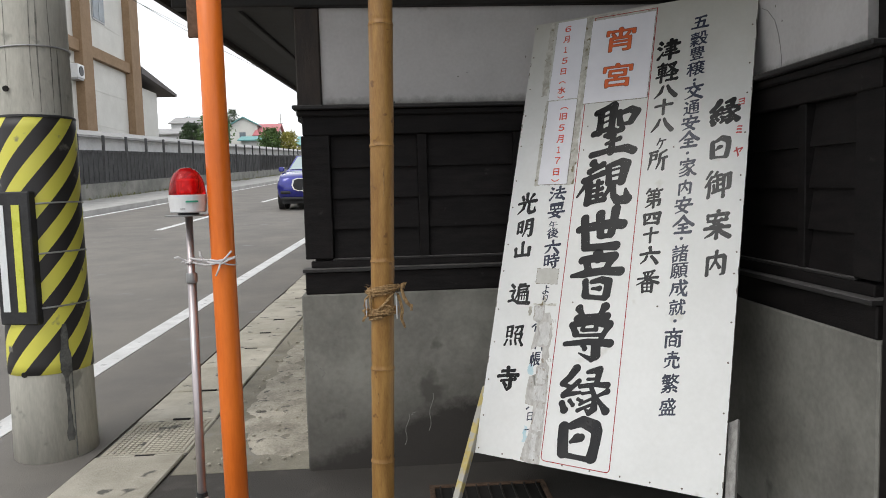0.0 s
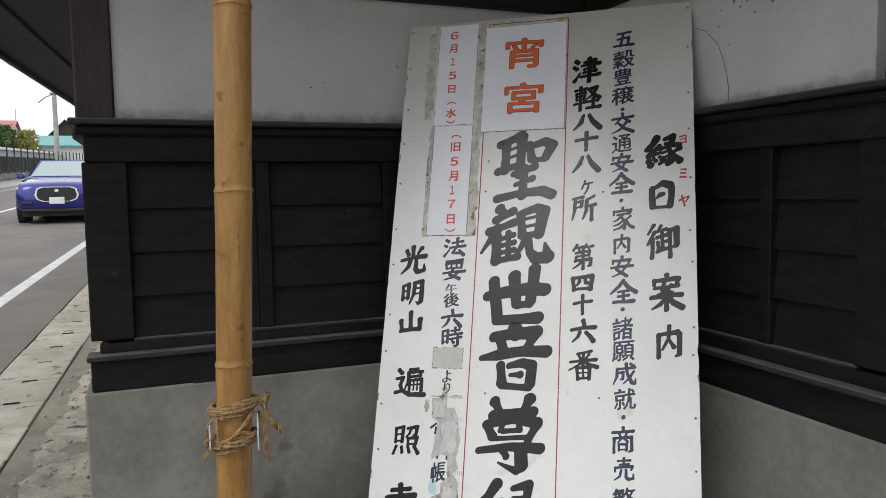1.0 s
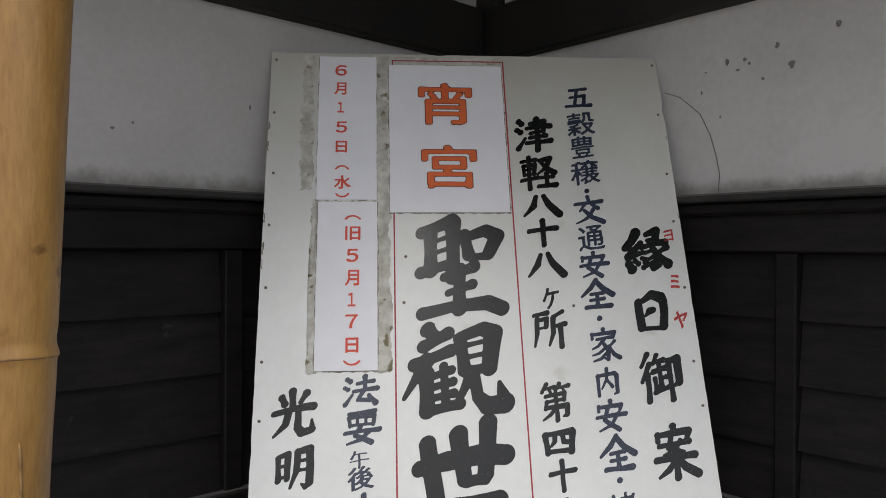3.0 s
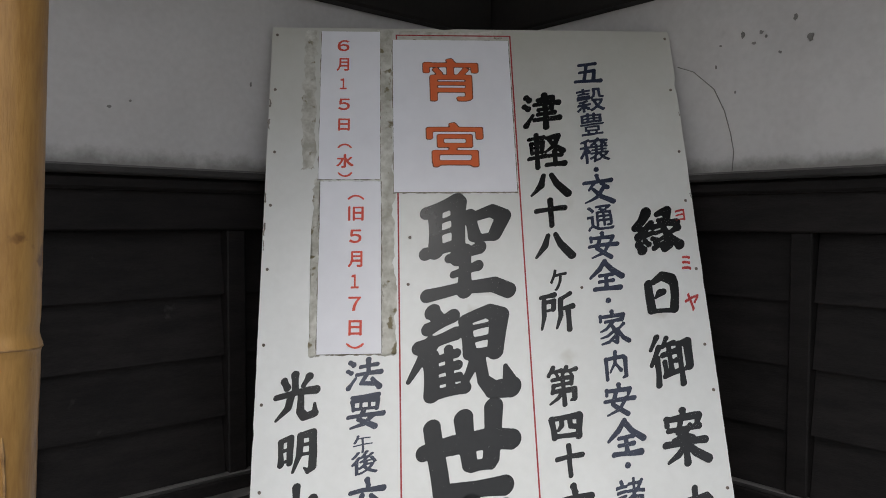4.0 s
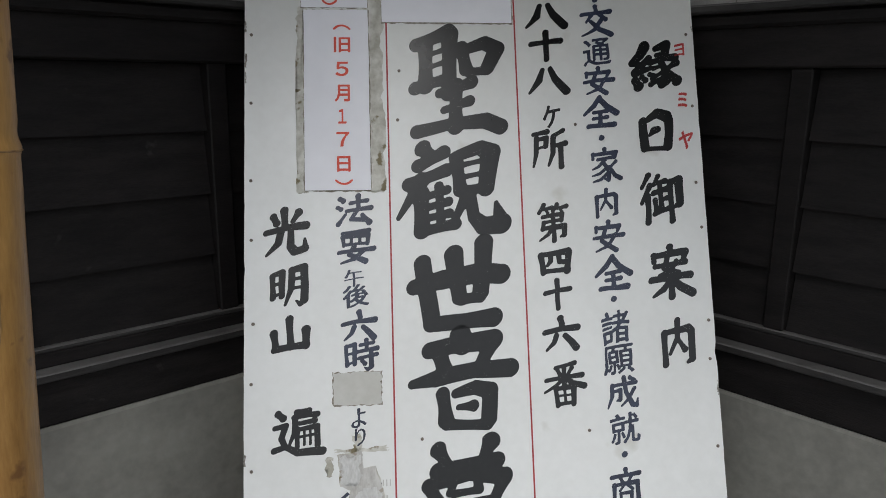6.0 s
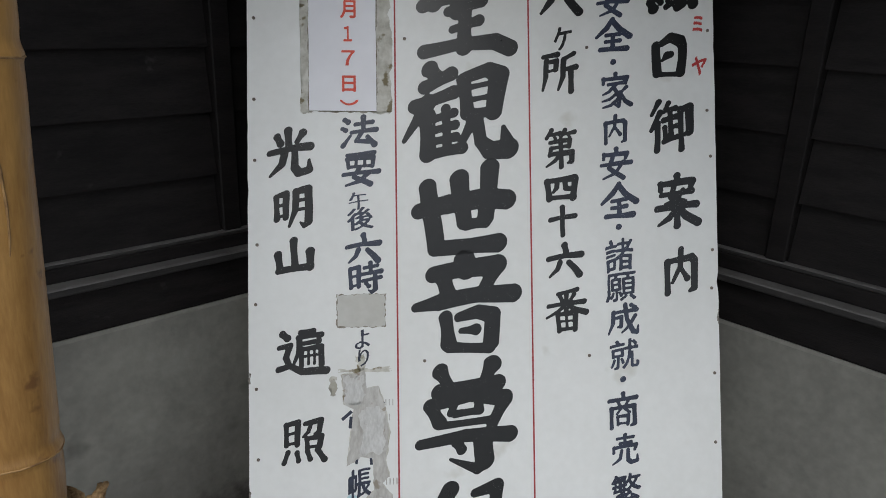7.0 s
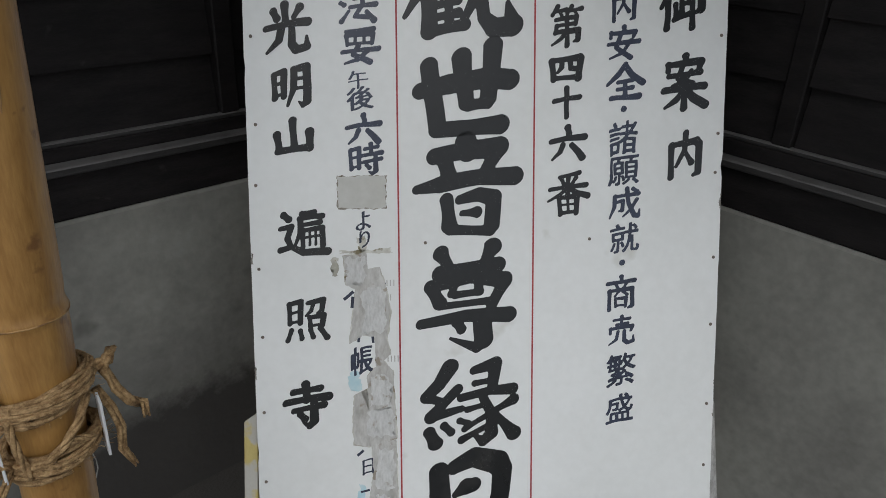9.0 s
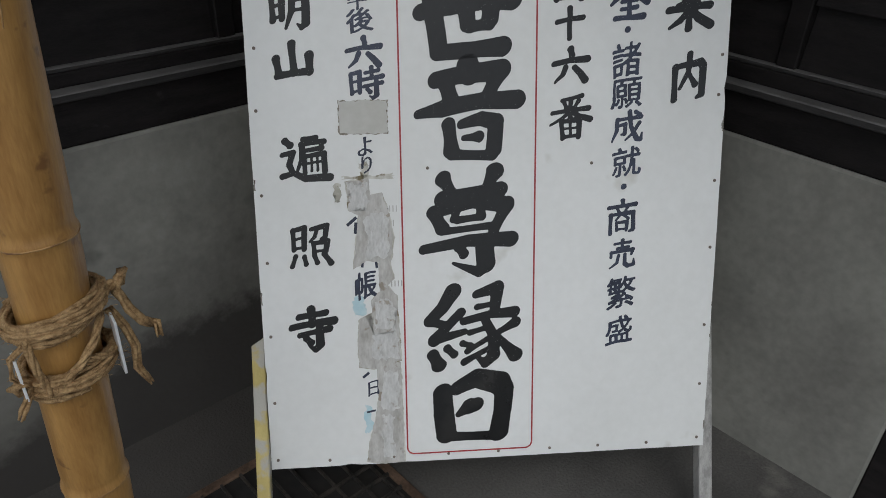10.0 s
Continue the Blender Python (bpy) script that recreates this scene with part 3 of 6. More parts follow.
solid("corner_post", boxed((-0.044, -0.078, 1.612), (0.0, 0.02, 2.42), 0.004), M["soffit"], "dark post in the inner corner", "post")
bm = bmesh.new()
box(bm, (-0.034, -1.47, -0.05), (0.14, -1.318, 2.42), 0.008)
solid("gate_post", bm, M["black_wood"], "heavy black wooden gate post", "post")
solid("gate_leaf", boxed((0.06, -3.2, 0.03), (0.12, -1.474, 2.40), 0.004), M["black_wood"], "closed black wooden gate leaf", "gate")

# side wall along the street, round the corner
side = thing("wall_side", (-1.75, 0.3, 0), "gate wall continuing along the street", "wall", kind="structure")
part("plinth", boxed((-1.787, 0.249, -0.05), (-1.5, 14, 0.78)), M["plinth"], side)
part("dado", boxed((-1.752, 0.249, 0.782), (-1.5, 14, 1.57)), M["black_wood"], side)
part("plaster", boxed((-1.742, 0.249, 1.572), (-1.5, 14, 2.42)), M["plaster"], side)
part("cap_board", boxed((-1.807, 0.249, 1.574), (-1.744, 14, 1.594)), M["black_rail"], side)

# eaves and roof over the walls
roof = thing("gate_roof", (0, 0, 2.42), "dark wooden eaves and roof over the gate wall", "roof", kind="structure")
# front overhang and return are added out of view, sized to shade the plaster
part("soffit", boxed((-1.74, -0.98, 2.425), (2.0, 14, 2.46)), M["soffit"], roof)
part("soffit_return", boxed((-1.05, -3.2, 2.428), (2.0, -0.985, 2.462)), M["soffit"], roof)
tilt = [(-2.69, 2.30), (-1.66, 2.44)]
bm = bmesh.new()
vs = []
for y in (-0.90, 14.0):
    vs += [bm.verts.new(p) for p in ((tilt[0][0], y, tilt[0][1] + 0.05), (tilt[1][0], y, tilt[1][1] + 0.02), (tilt[1][0], y, tilt[1][1] + 0.06), (tilt[0][0], y, tilt[0][1] + 0.09))]
for q in range(4):
    bm.faces.new((vs[q], vs[(q + 1) % 4], vs[4 + (q + 1) % 4], vs[4 + q]))
bm.faces.new((vs[3], vs[2], vs[1], vs[0]))
bm.faces.new((vs[4], vs[5], vs[6], vs[7]))
bmesh.ops.recalc_face_normals(bm, faces=bm.faces)
def along_street(bm):
    """The side eaves follow the street, not the gate."""
    for v in bm.verts:
        v.co.x += 0.070 * v.co.y
    return bm


part("eave_boards", along_street(bm), M["soffit"], roof)
part("eave_fascia", along_street(boxed((-2.715, -0.90, 2.31), (-2.685, 14, 2.40), 0.004)), M["brown_wood"], roof)
for s in (0.25, 0.62):
    xb, zb_ = -2.69 + 0.95 * s, 2.335 + 0.14 * s
    part("eave_batten", along_street(boxed((xb, -0.90, zb_ - 0.012), (xb + 0.07, 14, zb_ + 0.03), 0.006)), M["soffit"], roof)
part("roof_slab", boxed((-1.90, -1.0, 2.52), (2.0, 14, 2.60)), M["roof_dark"], roof)

# marks on plaster and plinth
def blotch(name, centre, axis, w, h, mat, label, seed, lift=0.002, n=14):
    """A thin irregular mark lying on a wall: axis 0 on the left run, 1 on the return."""
    rg = random.Random(seed)
    outline = []
    for q in range(n):
        a = 2 * math.pi * q / n
        r = 0.5 * rg.uniform(0.65, 1.15)
        outline.append((w * r * math.cos(a), h * r * math.sin(a)))
    bm = bmesh.new()
    prism(bm, outline, 0.0, lift)
    m = Matrix(((1, 0, 0, 0), (0, 0, -1, 0), (0, 1, 0, 0), (0, 0, 0, 1))) if axis == 0 else Matrix(((0, 0, -1, 0), (-1, 0, 0, 0), (0, 1, 0, 0), (0, 0, 0, 1)))
    bmesh.ops.transform(bm, matrix=Matrix.Translation(centre) @ m, verts=bm.verts)
    return bm


for k, (d, z, w, h) in enumerate(((0.75, 1.920, 0.008, 0.016), (0.89, 1.890, 0.014, 0.018), (0.79, 1.918, 0.008, 0.009), (0.80, 1.908, 0.006, 0.007), (0.775, 1.898, 0.010, 0.007), (0.86, 1.935, 0.009, 0.013), (0.98, 1.955, 0.010, 0.016), (0.69, 1.86, 0.004, 0.010), (0.735, 1.80, 0.004, 0.007), (0.70, 1.905, 0.006, 0.004), (0.83, 1.87, 0.008, 0.006))):
    part("chip", blotch("chip", (CORNER.x + 0.0035, -d - 0.004, z - 0.013), 1, w, h, None, "", k), M["stain_mark"], wall_right)
for k, (d, z, w, h) in enumerate(((1.06, 1.73, 0.010, 0.006), (0.76, 1.81, 0.005, 0.012), (1.02, 1.745, 0.006, 0.005), (1.35, 1.86, 0.005, 0.006))):
    part("chip", blotch("chip", (-d - 0.012, CORNER.y + 0.0035, z), 0, w, h, None, "", 30 + k), M["stain_mark"], wall_left)
crack = [(CORNER.x + 0.003, y, z) for y, z in ((-0.60, 1.862), (-0.64, 1.845), (-0.69, 1.80), (-0.715, 1.75), (-0.73, 1.70), (-0.738, 1.66), (-0.735, 1.615))]
part("hair_crack", tubed(crack, 0.0011, 5), M["stain_mark"], wall_right)
for d, z0, z1 in ((1.33, 0.10, 0.24), (1.22, 0.16, 0.33), (1.30, 0.235, 0.25)):
    pts = [(-d - 0.026 + 0.006 * math.sin(9 * s) + 0.02 * s, CORNER.y - 0.0285, z0 + (z1 - z0) * s) for s in [q / 7 for q in range(8)]]
    part("lime_run", tubed(pts, 0.0016, 5), M["lime"], wall_left)
pts = [(-1.72 + 0.02 * math.sin(5 * s), CORNER.y - 0.0285, 0.42 + 0.07 * s) for s in [q / 6 for q in range(7)]]
part("hair_crack", tubed(pts, 0.0012, 5), M["stain_mark"], wall_left)
part("wall_pin", tubed([(-1.355, CORNER.y - 0.01, 1.59), (-1.355, CORNER.y - 0.012, 1.625)], 0.003, 6), M["black_rubber"], wall_left)
bm = bmesh.new()
vs = prism(bm, [(-1.48, CORNER.y - 0.024), (-1.42, CORNER.y - 0.024), (-1.36, CORNER.y - 0.020), (-1.46, CORNER.y - 0.020)], 0.782, 0.800)
part("broken_edge", bm, M["hole"], wall_left)

# grating in the ground before the wall
grating = thing("drain_grating", (-1.03, -0.47, 0), "rusty black steel drain grating set in the asphalt", "grating")
gx0, gx1, gy0, gy1 = -1.24, -0.80, -0.90, -0.30
part("pit", boxed((gx0, gy0, -0.02), (gx1, gy1, 0.003)), M["hole"], grating)
bm = bmesh.new()
box(bm, (gx0 - 0.022, gy0 - 0.022, -0.02), (gx1 + 0.022, gy0, 0.010), 0.002)
box(bm, (gx0 - 0.022, gy1, -0.02), (gx1 + 0.022, gy1 + 0.022, 0.010), 0.002)
box(bm, (gx0 - 0.022, gy0, -0.02), (gx0, gy1, 0.010), 0.002)
box(bm, (gx1, gy0, -0.02), (gx1 + 0.022, gy1, 0.010), 0.002)
part("frame", bm, M["rust"], grating, "rust-brown steel frame")
for k in range(9):
    x = gx0 + 0.02 + 0.05 * k
    part("bar", boxed((x, gy0, 0.003), (x + 0.006, gy1, 0.012)), M["grate"], grating)
for k in range(9):
    y = gy0 + 0.015 + 0.05 * k
    part("cross_bar", boxed((gx0, y, 0.004), (gx1, y + 0.006, 0.0135)), M["grate"], grating)

# ---- the sign board ----
BR = Vector((0.7929, -0.60927, 0.00989)).normalized()
BU = Vector((0.20039, 0.27605, 0.94002)).normalized()
BN = BR.cross(BU)
BO = Vector((-0.7271, -0.0190, 1.9399))
BM = Matrix((( BR.x, BU.x, BN.x, BO.x), (BR.y, BU.y, BN.y, BO.y), (BR.z, BU.z, BN.z, BO.z), (0, 0, 0, 1)))
W, H = 0.908, 1.818
sign = thing("notice_board", BM @ Vector((W / 2, -H, 0)), "tall white hand-painted temple festival notice board leaning into the corner", "sign")

rb = random.Random(11)
def ragged(n, a, b, amp):
    """Points from a to b with a worn, nibbled edge."""
    out = []
    for q in range(n):
        s = q / n
        d = Vector(b) - Vector(a)
        nrm = Vector((-d.y, d.x)).normalized()
        dent = amp * (0.35 * rb.random() + (2.2 * rb.random() if rb.random() < 0.05 else 0))
        p = Vector(a) + d * s + nrm * (dent if q else 0)
        out.append((p.x, p.y))
    return out


outline = ragged(40, (0, -H), (W, -H), 0.0012) + ragged(90, (W, -H), (W, 0), 0.0020) + ragged(40, (W, 0), (0, 0), 0.0012) + ragged(90, (0, 0), (0, -H), 0.0014)
bm = bmesh.new()
prism(bm, outline, -0.010, 0.0, BM)
panel = part("panel", bm, [M["board"], M["board_edge"]], sign, "white painted plywood, yellowed and scuffed, coloured darker towards the top")
for f in panel.data.polygons:
    if len(f.vertices) == 4:
        f.material_index = 1
bm = bmesh.new()
for lo, hi in (((0.006, -H + 0.01, -0.036), (0.036, -0.01, -0.010)), ((W - 0.036, -H + 0.01, -0.036), (W - 0.006, -0.01, -0.010)), ((0.038, -H + 0.01, -0.036), (W - 0.038, -H + 0.04, -0.010)), ((0.038, -0.04, -0.036), (W - 0.038, -0.01, -0.010))):
    box(bm, lo, hi, 0.0, BM)
part("batten_frame", bm, M["leg_grey"], sign)

nail_mesh = None
def nail(u, v):
    global nail_mesh
    if nail_mesh is None:
        b = bmesh.new()
        lathe(b, 0, 0, [(0.0032, -0.001), (0.0032, 0.0012), (0.0020, 0.0020)], 8)
        nail_mesh = bpy.data.meshes.new("nail")
        b.to_mesh(nail_mesh)
        b.free()
        nail_mesh.materials.append(M["nail"])
    ob = new("nail", nail_mesh)
    ob.parent = sign
    ob.matrix_local = Matrix.Translation(-ORIGIN[sign]) @ BM @ Matrix.Translation((u, v, 0))


for k in range(14):
    v = -0.02 - k * (H - 0.04) / 13 + rb.uniform(-0.015, 0.015) * (0 < k < 13)
    nail(0.014 + rb.uniform(-0.003, 0.003), v)
    nail(W - 0.014 + rb.uniform(-0.003, 0.003), v + rb.uniform(-0.02, 0.02) * (0 < k < 13))
for u in (0.12, 0.24, 0.36, 0.45, 0.56, 0.67, 0.79):
    nail(u + rb.uniform(-0.015, 0.015), -H + 0.014)
for u, v in ((0.65, -0.611), (0.646, -1.21), (0.327, -1.213), (0.30, -0.50), (0.295, -0.60)):
    nail(u, v)

# lettering
font_holder = bpy.data.curves.new("glyph", "FONT")
font_object = new("glyph", font_holder)
GLYPHS = {}


def glyph(ch):
    """Verts and faces of one character, its box centred on nought, in ems."""
    if ch not in GLYPHS:
        font_holder.body, font_holder.resolution_u = ch, 3
        bpy.context.view_layer.update()
        dg = bpy.context.evaluated_depsgraph_get()
        me = bpy.data.meshes.new_from_object(font_object.evaluated_get(dg))
        b = bmesh.new()
        b.from_mesh(me)
        bpy.data.meshes.remove(me)
        bmesh.ops.triangulate(b, faces=b.faces)
        for _ in range(2):
            es = [e for e in b.edges if e.calc_length() > 0.13]
            if es:
                bmesh.ops.subdivide_edges(b, edges=es, cuts=1)
                bmesh.ops.triangulate(b, faces=b.faces)
        xs, ys = [v.co.x for v in b.verts], [v.co.y for v in b.verts]
        mid = Vector(((min(xs) + max(xs)) / 2, (min(ys) + max(ys)) / 2, 0))
        b.verts.index_update()
        GLYPHS[ch] = ([v.co - mid for v in b.verts], [[v.index for v in f.verts] for f in b.faces], max(xs) - min(xs), max(ys) - min(ys))
        b.free()
    return GLYPHS[ch]


def spread(f, sigma):
    """A soft blur of a square field."""
    n = max(1, int(3 * sigma + 0.5))
    k = np.exp(-0.5 * (np.arange(-n, n + 1) / max(sigma, 1e-3)) ** 2)
    k /= k.sum()
    for axis in (0, 1):
        f = sum(w * np.roll(f, s, axis) for w, s in zip(k, range(-n, n + 1)))
    return f


INKED = {}


def inked(ch, bold, nib, flare, cells):
    """A character as a field over its box: drawn thicker with an oval nib, rounded, its stroke ends swelling as under a brush."""
    key = (ch, bold, nib, flare, cells)
    if key in INKED:
        return INKED[key]
    vs, fs, gw, gh = glyph(ch)
    pad = 0.16
    f = np.zeros((cells, cells))
    step = (1 + 2 * pad) / (cells - 1)
    xy = np.array([(p.x / gw, p.y / gh) for p in vs])
    for t in fs:
        a, b_, c = xy[t[0]], xy[t[1]], xy[t[2]]
        lo = np.floor((np.minimum(np.minimum(a, b_), c) + 0.5 + pad) / step).astype(int)
        hi = np.ceil((np.maximum(np.maximum(a, b_), c) + 0.5 + pad) / step).astype(int) + 1
        gx, gy = np.meshgrid(np.arange(lo[0], hi[0]) * step - 0.5 - pad, np.arange(lo[1], hi[1]) * step - 0.5 - pad)
        d = (b_[0] - a[0]) * (c[1] - a[1]) - (b_[1] - a[1]) * (c[0] - a[0])
        if abs(d) < 1e-12:
            continue
        l1 = ((gx - a[0]) * (c[1] - a[1]) - (gy - a[1]) * (c[0] - a[0])) / d
        l2 = ((b_[0] - a[0]) * (gy - a[1]) - (b_[1] - a[1]) * (gx - a[0])) / d
        hit = (l1 >= -0.02) & (l2 >= -0.02) & (l1 + l2 <= 1.02)
        f[lo[1]:hi[1], lo[0]:hi[0]] = np.maximum(f[lo[1]:hi[1], lo[0]:hi[0]], hit)
    if bold:
        wide = f.copy()
        r = bold / step
        for q in range(14):
            ang = 2 * math.pi * q / 14
            nx, ny = r * math.cos(ang), nib * r * math.sin(ang)
            wide = np.maximum(wide, np.roll(np.roll(f, int(round(nx * 0.95 - ny * 0.31)), 1), int(round(nx * 0.31 + ny * 0.95)), 0))
        f = wide
    near = spread(f, 0.016 / step)
    far = spread(f, 0.075 / step)
    f = near - 0.5 - flare * (far - 0.42)
    INKED[key] = (f, step, pad)
    return INKED[key]


def brushed(strokes, tall, cells=130, weight=1.06):
    """Brush strokes as a field over a box 100 wide and 100 high: each stroke runs through (across, down, half its breadth)."""
    pad = 0.16
    step = (1 + 2 * pad) / (cells - 1)
    gx, gy = np.meshgrid(np.arange(cells) * step - 0.5 - pad, (np.arange(cells) * step - 0.5 - pad) * tall)
    f = np.full((cells, cells), -1.0)
    for stroke in strokes:
        pts = [(stroke[q] / 100 - 0.5, (0.5 - stroke[q + 1] / 100) * tall, stroke[q + 2] / 100) for q in range(0, len(stroke), 3)]
        for (ax, ay, ra), (bx, by, rb_) in zip(pts, pts[1:]):
            dx, dy = bx - ax, by - ay
            s = np.clip(((gx - ax) * dx + (gy - ay) * dy) / (dx * dx + dy * dy), 0, 1)
            belly = 1 - 0.16 * np.sin(math.pi * s) * (len(pts) == 2)
            # a slanted, slightly flat tip, as a loaded brush leaves it
            ox, oy = gx - ax - s * dx, gy - ay - s * dy
            far = np.sqrt(ox * ox + oy * oy - 0.42 * ox * oy)
            f = np.maximum(f, weight * (ra + (rb_ - ra) * s) * belly - far)
    return f, step, pad


def letter(ch, u, v, w, h, bold, lift, seed=0, slope=0.06, wobble=0.012, turn=0.0, warp=None, nib=0.32, flare=0.45, cells=72, waist=1.0, strokes=None, weight=1.06):
    """One character in a box w by h centred at u, v on the board, as painted or printed."""
    f, step, pad = brushed(strokes, h / w, cells, weight) if strokes else inked(ch, bold, nib, flare, cells)
    if turn:
        f = np.rot90(f, 1)
    shrink = 1 - 1.6 * bold
    bm = bmesh.new()
    made = {}

    def corner(x, y):
        key = (round(x, 3), round(y, 3))
        if key not in made:
            px, py = x * step - 0.5 - pad, y * step - 0.5 - pad
            q = noise.noise_vector((px * 2.4 + seed * 7.3, py * 2.4, seed * 1.7))
            px, py = px + wobble * q.x, py + wobble * q.y
            px *= 1 - (1 - waist) * min(1.0, max(0.0, 0.5 - 5 * (py + 0.02)))
            py += slope * px - 0.5 * slope * px * px * (wobble > 0)
            uu, vv = u + shrink * w * px, v + shrink * h * py
            made[key] = bm.verts.new(BM @ Vector((uu, vv, lift + (warp(uu, vv) if warp else 0.0))))
        return made[key]

    ins = f > 0
    n = f.shape[0]
    count = ins[:-1, :-1].astype(int) + ins[1:, :-1] + ins[:-1, 1:] + ins[1:, 1:]
    for y in range(n - 1):
        x = 0
        while x < n - 1:
            if count[y, x] == 4:
                e = x
                while e < n - 1 and count[y, e] == 4 and e - x < 6:
                    e += 1
                bm.faces.new((corner(x, y), corner(e, y), corner(e, y + 1), corner(x, y + 1)))
                x = e
                continue
            if count[y, x]:
                ring_, c4 = [], ((x, y), (x + 1, y), (x + 1, y + 1), (x, y + 1))
                for q in range(4):
                    (ax, ay), (bx, by) = c4[q], c4[(q + 1) % 4]
                    fa, fb = f[ay, ax], f[by, bx]
                    if fa > 0:
                        ring_.append((ax, ay))
                    if (fa > 0) != (fb > 0):
                        s = min(0.98, max(0.02, fa / (fa - fb)))
                        ring_.append((ax + (bx - ax) * s, ay + (by - ay) * s))
                pts = [corner(*p) for p in ring_]
                if len(set(pts)) == len(pts) and len(pts) > 2:
                    try:
                        bm.faces.new(pts)
                    except ValueError:
                        pass
            x += 1
    return bm


INK = 0.0007
main = [("聖", 0.4148, -0.5228, 0.193, 0.230), ("観", 0.3974, -0.7384, 0.228, 0.190), ("世", 0.4050, -0.9263, 0.198, 0.180), ("音", 0.4090, -1.1030, 0.212, 0.194), ("尊", 0.4041, -1.3203, 0.190, 0.220), ("縁", 0.4105, -1.5315, 0.194, 0.183), ("日", 0.4127, -1.6989, 0.165, 0.152)]
BRUSH = {}
BRUSH["日"] = [(12, 30, 10, 13, 60, 11, 16, 90, 11), (30, 25, 8, 55, 12, 11, 82, 20, 13, 88, 30, 11, 87, 60, 10, 82, 90, 11), (32, 62, 4, 45, 52, 9, 54, 50, 8), (20, 94, 6, 78, 95, 6)]
BRUSH["世"] = [(7, 52, 7, 35, 45, 9, 70, 38, 9, 92, 40, 9), (15, 27, 8, 19, 58, 8, 23, 90, 8), (24, 91, 7, 55, 89, 7, 82, 86, 9), (46, 18, 9, 48, 38, 8, 50, 64, 7), (76, 6, 9, 75, 30, 8, 71, 58, 8), (52, 66, 6, 70, 63, 6)]
BRUSH["音"] = [(48, 9, 9, 50, 18, 9), (20, 23, 7, 50, 17, 8, 77, 14, 9), (28, 24, 8, 33, 42, 7), (77, 14, 9, 65, 40, 6), (4, 55, 4, 25, 50, 7, 60, 43, 7, 92, 42, 8), (30, 65, 6, 33, 90, 7), (42, 65, 4, 60, 60, 6, 73, 63, 7, 71, 90, 7), (44, 78, 2.5, 57, 77, 5), (34, 94, 5, 70, 95, 5)]
box_of = [(25, 11, 8, 33, 22, 5), (77, 6, 9, 68, 22, 5), (24, 28, 8, 82, 22, 8), (15, 40, 7, 24, 54, 7), (16, 40, 5, 55, 33, 5, 89, 35, 8), (89, 36, 8, 77, 56, 6), (42, 33, 5, 36, 46, 4), (62, 32, 5, 63, 44, 5)]
BRUSH["尊"] = box_of + [(40, 47, 4, 64, 45, 4), (24, 57, 4, 76, 53, 4), (4, 73, 5, 49, 66, 6, 94, 66, 8), (67, 68, 9, 69, 88, 9, 62, 95, 5, 34, 86, 1.5), (42, 72, 6, 46, 78, 5)]
BRUSH["縁"] = [(31, 10, 10, 20, 28, 8, 6, 42, 7), (6, 42, 7, 22, 48, 5), (39, 34, 6, 24, 50, 6, 11, 64, 8), (12, 64, 6, 28, 60, 5, 42, 56, 4), (9, 81, 7, 15, 93, 9), (24, 74, 5, 31, 81, 5), (40, 69, 4, 48, 72, 4), (55, 14, 5, 76, 7, 8, 73, 32, 6), (56, 28, 4, 72, 25, 4), (42, 44, 5, 70, 36, 5, 94, 34, 7), (64, 44, 5, 72, 61, 6, 72, 84, 8, 64, 93, 6, 55, 86, 2), (66, 51, 4, 48, 57, 4), (68, 63, 4, 45, 78, 4), (69, 75, 4, 42, 90, 5), (95, 46, 7, 75, 58, 4), (74, 60, 4, 95, 84, 9)]
ear = [(9, 17, 7, 42, 6, 9), (18, 18, 8, 17, 54, 8), (44, 8, 9, 41, 60, 8), (22, 26, 3, 36, 22, 3), (22, 37, 3, 36, 33, 3), (7, 56, 7, 36, 48, 6)]
BRUSH["聖"] = ear + [(56, 20, 7, 60, 38, 7), (58, 22, 5, 80, 15, 7, 92, 20, 8, 82, 38, 7), (63, 41, 5, 80, 40, 5), (32, 60, 5, 65, 50, 7), (36, 75, 4, 62, 67, 6), (49, 52, 7, 47, 90, 8), (8, 94, 7, 40, 88, 6, 78, 85, 8, 93, 90, 8)]
heron = [(26, 8, 7, 32, 16, 6), (22, 26, 6, 44, 12, 6), (14, 46, 6, 46, 31, 6), (24, 42, 7, 4, 80, 2), (23, 56, 7, 24, 93, 7), (39, 48, 4, 40, 90, 4), (24, 60, 3.5, 46, 52, 4), (26, 70, 3.5, 47, 64, 4), (26, 81, 3.5, 47, 76, 4), (24, 94, 5, 52, 87, 5)]
BRUSH["観"] = heron + [(55, 18, 6, 58, 52, 6), (58, 15, 5, 76, 7, 6, 85, 13, 8, 80, 50, 7), (62, 25, 2.5, 78, 21, 2.5), (62, 38, 2.5, 78, 34, 2.5), (60, 53, 5, 78, 50, 5), (64, 56, 6, 50, 86, 3), (66, 58, 5, 68, 80, 5, 76, 89, 7, 92, 87, 8, 88, 66, 2)]
STROKE = {"日": BRUSH["日"], "縁": BRUSH["縁"]}
STROKE["八"] = [(38, 12, 5, 30, 50, 7, 6, 92, 3), (58, 8, 5, 70, 45, 7, 95, 88, 8)]
STROKE["十"] = [(5, 42, 7, 50, 36, 6, 95, 33, 8), (50, 4, 8, 49, 50, 7, 50, 96, 7)]
STROKE["六"] = [(50, 3, 8, 54, 20, 7), (3, 42, 6, 50, 34, 6, 97, 32, 8), (36, 54, 7, 28, 75, 6, 8, 96, 3), (62, 54, 6, 78, 72, 7, 92, 92, 8)]
